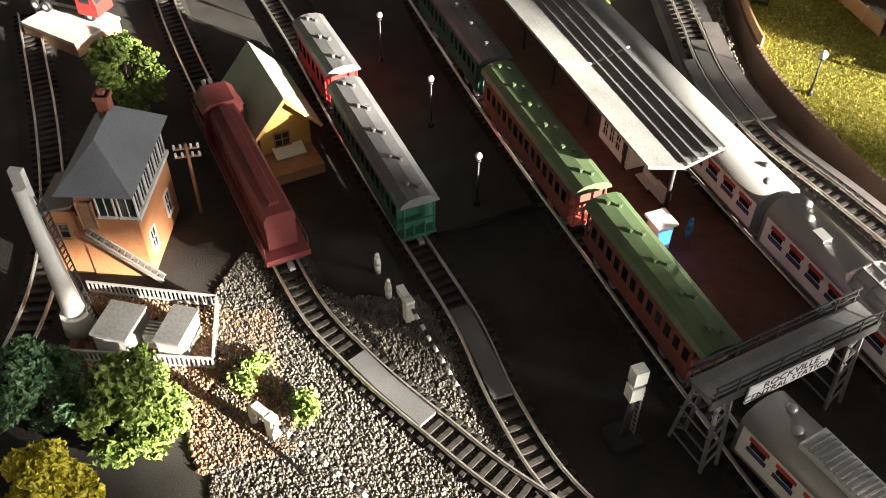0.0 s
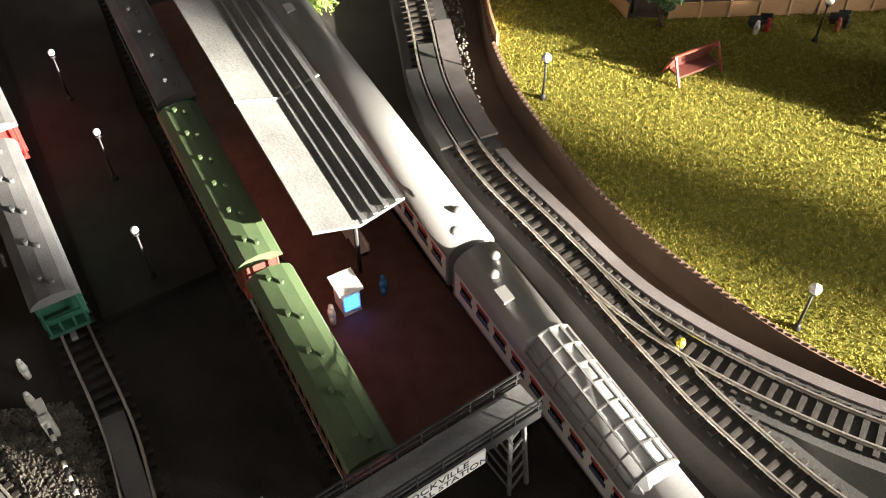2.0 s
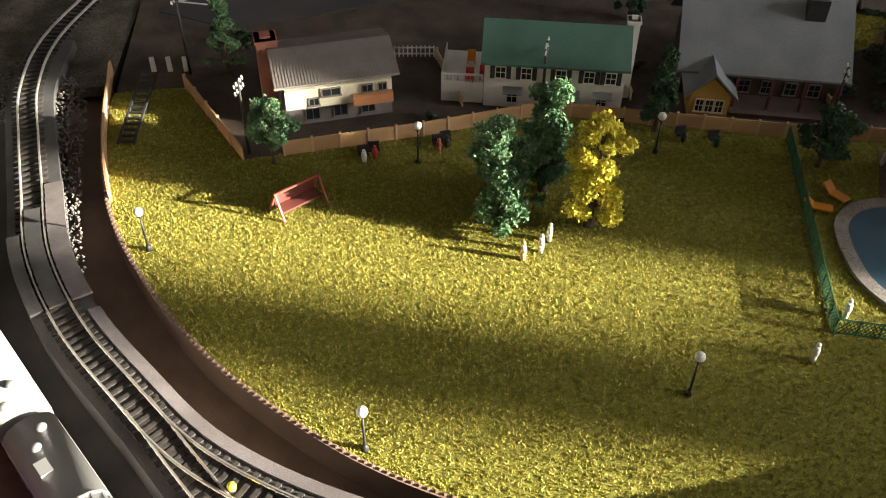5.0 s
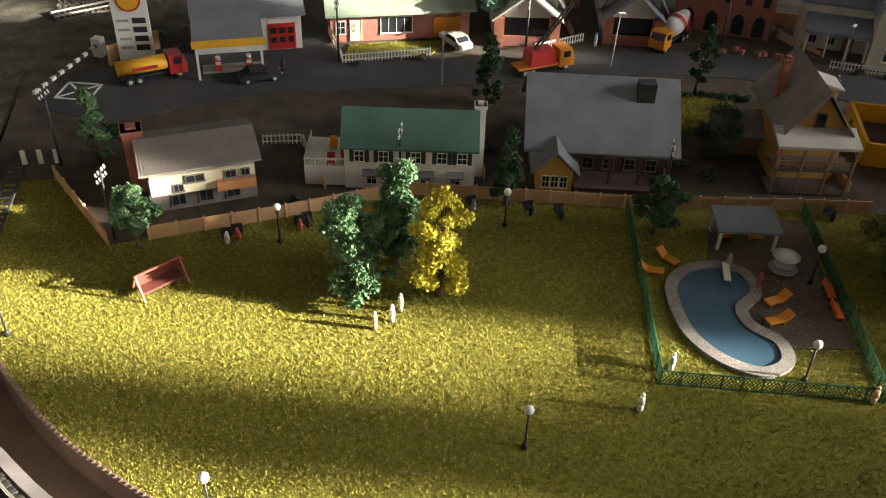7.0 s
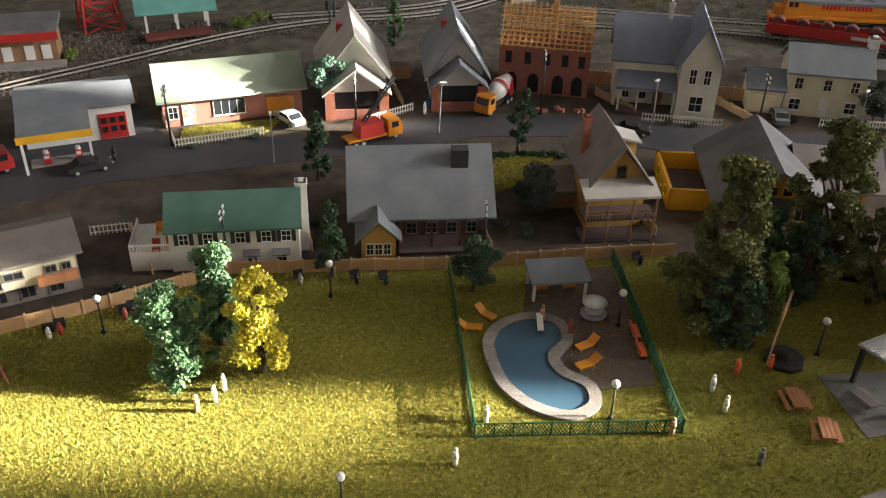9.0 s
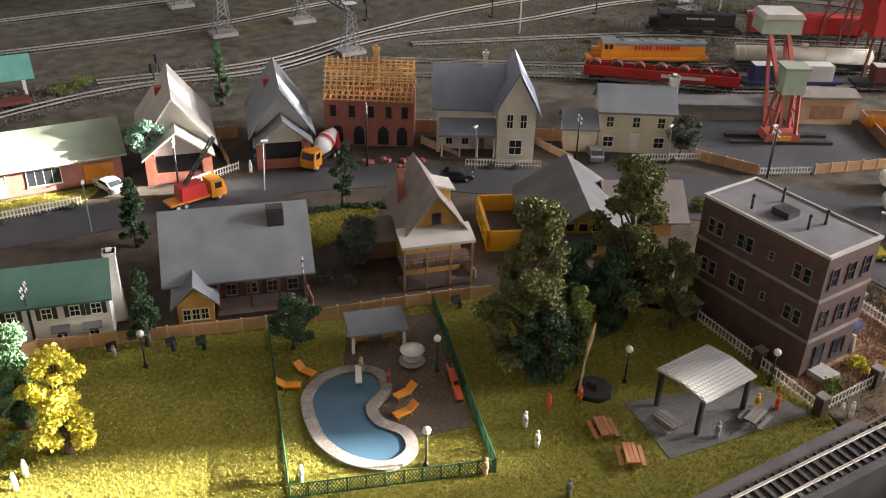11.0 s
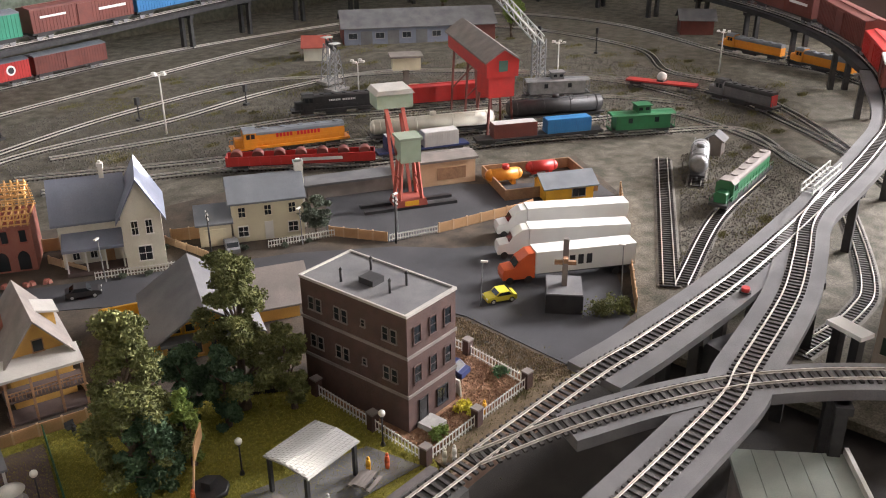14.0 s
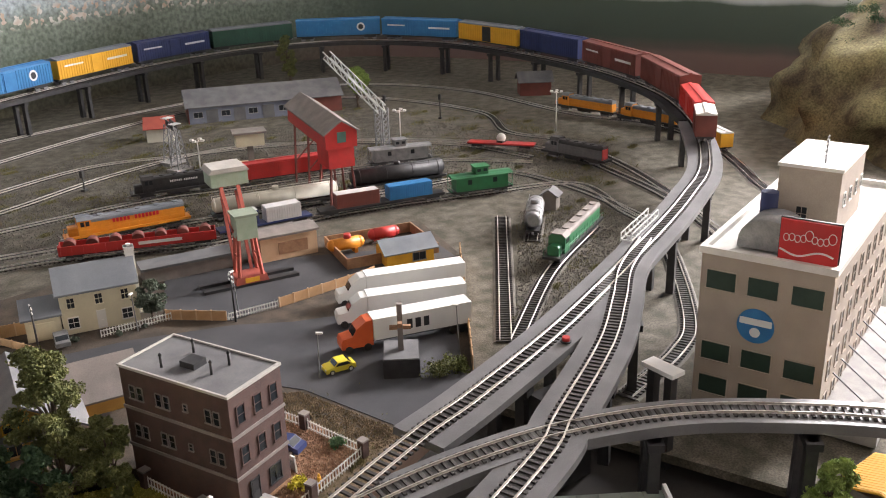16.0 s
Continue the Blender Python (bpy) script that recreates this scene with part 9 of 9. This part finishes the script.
def bd_ramp(source, stops):
    r = nn.new("ShaderNodeValToRGB")
    while len(r.color_ramp.elements) < len(stops):
        r.color_ramp.elements.new(0.5)
    for e, (p, c) in zip(r.color_ramp.elements, stops):
        e.position, e.color = p, (*c, 1)
    kk(source, r.inputs[0])
    return r.outputs[0]


def bd_mix(fac, a, b, blend="MIX"):
    m = nn.new("ShaderNodeMix")
    m.data_type, m.blend_type = "RGBA", blend
    if isinstance(fac, float):
        m.inputs["Factor"].default_value = fac
    else:
        kk(fac, m.inputs["Factor"])
    kk(a, m.inputs[6]), kk(b, m.inputs[7])
    return m.outputs[2]


def bd_height(amount, scale):
    """Height, made wavy by noise."""
    m = nn.new("ShaderNodeMath")
    m.operation, m.inputs[1].default_value = "MULTIPLY_ADD", amount
    kk(bd_noise(scale, 5), m.inputs[0]), kk(sp.outputs[2], m.inputs[2])
    return m.outputs[0]


# a misty wooded valley with a pale town on one stretch, a dark smooth hill over brown fields on the other
woods = bd_ramp(bd_height(0.10, 7.0), [(0.0, (0.09, 0.075, 0.05)), (0.12, (0.10, 0.11, 0.08)), (0.2, (0.13, 0.16, 0.125)), (0.32, (0.20, 0.24, 0.20)), (0.37, (0.36, 0.42, 0.44)), (0.5, (0.55, 0.62, 0.70))])
woods = bd_mix(0.75, woods, bd_ramp(bd_noise(70.0, 6), [(0.3, (0.22, 0.22, 0.22)), (0.7, (0.75, 0.75, 0.75))]), "OVERLAY")
town = bd_ramp(bd_noise(55.0, 1), [(0.55, (0, 0, 0)), (0.59, (1, 1, 1))])
town = bd_mix(1.0, town, bd_ramp(sp.outputs[2], [(0.25, (0, 0, 0)), (0.27, (1, 1, 1)), (0.31, (1, 1, 1)), (0.33, (0, 0, 0))]), "MULTIPLY")
pale = bd_ramp(bd_noise(30.0, 1), [(0.4, (0.50, 0.38, 0.30)), (0.6, (0.62, 0.60, 0.56))])
woods = bd_mix(town, woods, pale)
moor = bd_ramp(bd_height(0.03, 5.0), [(0.0, (0.19, 0.125, 0.11)), (0.075, (0.20, 0.135, 0.12)), (0.095, (0.12, 0.105, 0.09)), (0.13, (0.075, 0.10, 0.08)), (0.25, (0.085, 0.115, 0.09)), (0.265, (0.5, 0.55, 0.55)), (1.0, (0.55, 0.60, 0.64))])
span = nn.new("ShaderNodeMapRange")
span.inputs["From Min"].default_value, span.inputs["From Max"].default_value = 2.1, 2.48
kk(sp.outputs[1], span.inputs["Value"])
kk(bd_mix(span.outputs[0], moor, woods), nn["Principled BSDF"].inputs["Base Color"])
nn["Principled BSDF"].inputs["Roughness"].default_value = 0.9
solid("backdrop", sweep("backdrop", back, [(-0.6, -2), (0.6, -2), (0.6, 110), (-0.6, 110)], bd), None, None, "painted backdrop of misty wooded hills", "backdrop", "", "structure")


# rocky hill beyond the mill
def hill(x, y, rx, ry, h, label):
    verts, faces, n, k = [], [], 40, 16
    for i in range(k + 1):
        f = i / k
        for j in range(n):
            a = 2 * math.pi * j / n
            lump = 1 + 0.3 * noise.noise((3 * math.cos(a) + x, 3 * math.sin(a), f * 4))
            s = (1 - f ** 2.2) * lump
            verts.append((rx * s * math.cos(a), ry * s * math.sin(a), h * f * (1 + 0.1 * noise.noise((a * 2, f * 5, x)))))
    for i in range(k):
        faces += [(i * n + j, i * n + (j + 1) % n, (i + 1) * n + (j + 1) % n, (i + 1) * n + j) for j in range(n)]
    solid("rocky_hill", raw_mesh("rocky_hill", verts, faces, M["rock"], True), None, place(x, y, -0.4), label, "hill", "", "structure")


hill(352, 10, 46, 30, 40, "brown rocky hill with sparse grass")
for i in range(14):
    f = rnd.random()
    shrub(322 + 16 * f, -4 + 30 * rnd.random(), 3.0, "leaf_dark", "dark scrub clinging to the hillside", 18 + 14 * f)

# ---- grass, gravel and the unseen foliage added outside the window ----
def inside(poly, x, y):
    hit = np.zeros(len(x), bool)
    for (x0, y0), (x1, y1) in zip(poly, poly[1:] + poly[:1]):
        c = ((y0 > y) != (y1 > y)) & (x < (x1 - x0) * (y - y0) / ((y1 - y0) or 1e-9) + x0)
        hit ^= c
    return hit


def scatter(poly, count, seed):
    g = np.random.default_rng(seed)
    p = np.asarray(poly)
    lo, hi = p.min(0), p.max(0)
    q = lo + g.random((count, 2)) * (hi - lo)
    return q[inside(poly, q[:, 0], q[:, 1])], g


def blades(name, poly, count, key, label, z=0.0, tall=0.26, seed=3):
    q, g = scatter(poly, count, seed)
    n = len(q)
    a, h = g.random(n) * 6.283, tall * (0.5 + 0.8 * g.random(n))
    w = 0.03 + 0.03 * g.random(n)
    lean = g.normal(0, 0.09, (n, 2))
    v = np.zeros((n, 3, 3))
    v[:, 0, :2], v[:, 1, :2] = q - np.c_[np.cos(a), np.sin(a)] * w[:, None], q + np.c_[np.cos(a), np.sin(a)] * w[:, None]
    v[:, 2, :2], v[:, :2, 2], v[:, 2, 2] = q + lean, z - 0.02, z + h
    solid(name, raw_mesh(name, v.reshape(-1, 3), np.arange(n * 3).reshape(-1, 3).tolist(), M[key]), None, None, label, "grass", "", "stuff")


def stones(name, poly, count, key, label, z, size=0.16, seed=5):
    q, g = scatter(poly, count, seed)
    n = len(q)
    base = np.array([(1, 0, 0), (-1, 0, 0), (0, 1, 0), (0, -1, 0), (0, 0, 1), (0, 0, -0.6)], float)
    s = size * (0.5 + g.random((n, 1, 1))) * (0.7 + 0.6 * g.random((n, 6, 1)))
    t = g.random(n) * 6.283
    r = np.zeros((n, 3, 3))
    r[:, 0, 0], r[:, 0, 1], r[:, 1, 0], r[:, 1, 1], r[:, 2, 2] = np.cos(t), -np.sin(t), np.sin(t), np.cos(t), 1
    v = np.einsum("nij,kj->nki", r, base) * s
    v[:, :, :2] += q[:, None, :]
    v[:, :, 2] += z + size * 0.3
    f = np.array([(0, 2, 4), (2, 1, 4), (1, 3, 4), (3, 0, 4), (2, 0, 5), (1, 2, 5), (3, 1, 5), (0, 3, 5)])
    faces = (np.arange(n)[:, None, None] * 6 + f[None]).reshape(-1, 3).tolist()
    solid(name, raw_mesh(name, v.reshape(-1, 3), faces, M[key]), None, None, label, "gravel", "", "stuff")


blades("grass", LAWN, 420000, "grass", "short yellow-green flocked grass of the park lawn", 0.0, 0.15)
blades("grass", [(76.5, 117.5), (88, 117.5), (91.5, 121), (78, 122.4)], 9000, "grass", "short flocked grass in front of the ranch house", 0.05, 0.2, 8)
VERGE = [(106.4, 98.2), (109, 91.5), (118, 93.6), (121, 97.8), (114, 101)]
sheet("verge", VERGE, -0.07, 0.05, M["lawn"], "green verge beside the road")
blades("grass", VERGE, 16000, "grass", "short flocked grass on the verge", 0.05, 0.24, 9)
stones("gravel", [(-1, 42), (1.8, 36.5), (3, 31), (6, 24), (14, 20), (22, 19), (26, 25), (20, 35), (17.5, 41), (12.5, 45), (8, 44), (3, 46), (0, 47)], 60000, "stone", "loose grey ballast stones beside the station tracks", -0.6, 0.14)
stones("gravel", [(-9.5, 41.5), (0, 41.6), (3.5, 42), (5.5, 37), (8, 32), (3, 29.5), (-1, 35.5), (-8, 35.8)], 14000, "stone_brown", "loose orange-brown gravel round the substation", -0.6, 0.15, 6)
stones("gravel", [(23, 92), (29, 92), (34, 66), (36, 62), (38, 64), (35.5, 78), (34, 98), (26, 104)], 7000, "stone", "pale ballast beside the ramp", 0.1, 0.13, 7)
stones("gravel", [(44, 60.5), (47, 56), (52, 50), (58, 45), (66, 41), (80, 38.4), (100, 36), (100, 34.8), (78, 37.6), (62, 41.6), (52, 47.5), (46, 54)], 9000, "stone", "ballast in the trench below the retaining wall", -2.6, 0.15, 8)
stones("gravel", [(138.5, 41.8), (156, 42), (158, 58), (148.4, 60), (148, 45.6), (138.6, 45.2)], 9000, "stone_brown", "orange-brown gravel round the apartment block", 0.05, 0.12, 10)
stones("gravel", [(156.5, 41), (161.2, 38.4), (161.5, 44), (162.6, 57), (159, 62), (156.8, 60)], 5000, "earth", "brown earthy verge of the truck lot", -0.06, 0.12, 11)
stones("gravel", [(40, 138), (56, 142), (72, 147), (92, 153), (108, 155), (124, 153), (124, 166), (60, 166), (40, 150)], 12000, "stone", "pale ballast between the back lines", -0.3, 0.2, 12)
stones("gravel", [(188, 40), (240, 66), (262, 60), (246, 40), (215, 34)], 12000, "stone", "ballast between the sidings", -0.3, 0.14, 13)
stones("gravel", [(150, 152), (190, 122), (240, 86), (262, 60), (300, 70), (302, 150), (232, 186), (160, 186)], 45000, "yard_ballast", "scattered ballast stones of the freight yard", -0.3, 0.17, 14)


def tufts(name, poly, clumps, each, key, label, z, tall, seed):
    """Weeds in small uneven clumps scattered over a stretch of ground."""
    q, g = scatter(poly, clumps, seed)
    spread = 0.5 + 2.2 * g.random(len(q)) ** 2
    p = (q[:, None, :] + g.normal(0, 1, (len(q), each, 2)) * spread[:, None, None] * (1.5, 0.8)).reshape(-1, 2)
    n = len(p)
    a, h = g.random(n) * 6.283, tall * (0.3 + 0.9 * g.random(n))
    d = np.c_[np.cos(a), np.sin(a)] * (0.05 + 0.05 * g.random(n))[:, None]
    v = np.zeros((n, 3, 3))
    v[:, 0, :2], v[:, 1, :2], v[:, 2, :2] = p - d, p + d, p + g.normal(0, 0.15, (n, 2))
    v[:, :2, 2], v[:, 2, 2] = z - 0.02, z + h
    solid(name, raw_mesh(name, v.reshape(-1, 3), np.arange(n * 3).reshape(-1, 3).tolist(), M[key]), None, None, label, "weeds", "", "stuff")


tufts("weeds", [(130, 176), (176, 140), (200, 124), (262, 84), (262, 50), (300, 60), (322, 120), (300, 190), (220, 200), (140, 190)], 330, 220, "weed", "olive weeds in small clumps between the yard tracks", -0.3, 0.5, 21)
tufts("weeds", [(187, 42), (214, 48), (240, 68), (256, 60), (240, 40), (205, 33)], 60, 200, "weed", "olive weeds beside the sidings", -0.3, 0.4, 22)
tufts("weeds", [(138.5, 38.6), (160, 38.8), (158, 42), (157.5, 58), (156.4, 58), (155.6, 41.8), (138.5, 41.4)], 60, 120, "weed", "thin dry grass on the earth verge", 0.0, 0.3, 23)

# unseen leaf crowns added outside the window to dapple the sun
def dapple_tree(x, y, z, r, n, label):
    verts, faces = [], []
    for _ in range(n):
        c = Vector((rnd.gauss(0, 0.5), rnd.gauss(0, 0.5), rnd.gauss(0, 0.5))) * r
        tri_leaves(verts, faces, c, r * 0.14, 5, 4.6)
    t = thing("dapple_tree", x, y, -90, 0, label, "tree")
    part("trunk", cyl(bm_new(), (0, 0, 0), (0, 0, z + 90), 9, 4, 10), M["bark"], t)
    part("crown", raw_mesh("crown", verts, faces, M["leaf_dark"]), None, t, at=Matrix.Translation((0, 0, (z + 90) * CM)))


dapple_tree(640, -176, 176, 9, 10, "unseen leafy tree added outside the window to dapple the sun")
dapple_tree(640, -246, 178, 22, 12, "unseen leafy tree added outside the window to dapple the sun")
dapple_tree(650, -100, 178, 30, 24, "unseen leafy tree added outside the window to dapple the sun")


# unseen leaf screens added on the outer sill to throw shade bands over the lawn
def shade_screen(y, width, top, n, label):
    verts, faces = [], []
    for _ in range(n):
        c = Vector((rnd.gauss(0, 1.6), rnd.uniform(-0.5, 0.5) * width, rnd.uniform(4, max(5, top - 105 - 1.2))))
        tri_leaves(verts, faces, c, 1.1, 9, 1.0)
    t = thing("shade_screen", 524, y, 103, 0, label, "plant")
    part("planter", box(bm_new(), -4, -width / 2, 0, 4, width / 2, 4.5, 0.96), M["deck_brown"], t)
    part("leaves", raw_mesh("leaves", verts, faces, M["leaf_dark"]), None, t)


solid("outer_sill", box(bm_new(), 512, -190, 99, 534, 0, 103), M["plaster"], None, "unseen painted sill added outside the windows to carry the leaf screens", "sill", "", "structure")
shade_screen(-129.4, 8.6, 127.0, 210, "unseen dark green leaf screen in a box, added to shade the lawn")
shade_screen(-122.5, 6, 118.5, 70, "unseen sparse low leaf screen in a box, added to shade the lawn")
shade_screen(-150.5, 24, 118.6, 400, "unseen low dark green leaf screens, added to shade the front lawn")
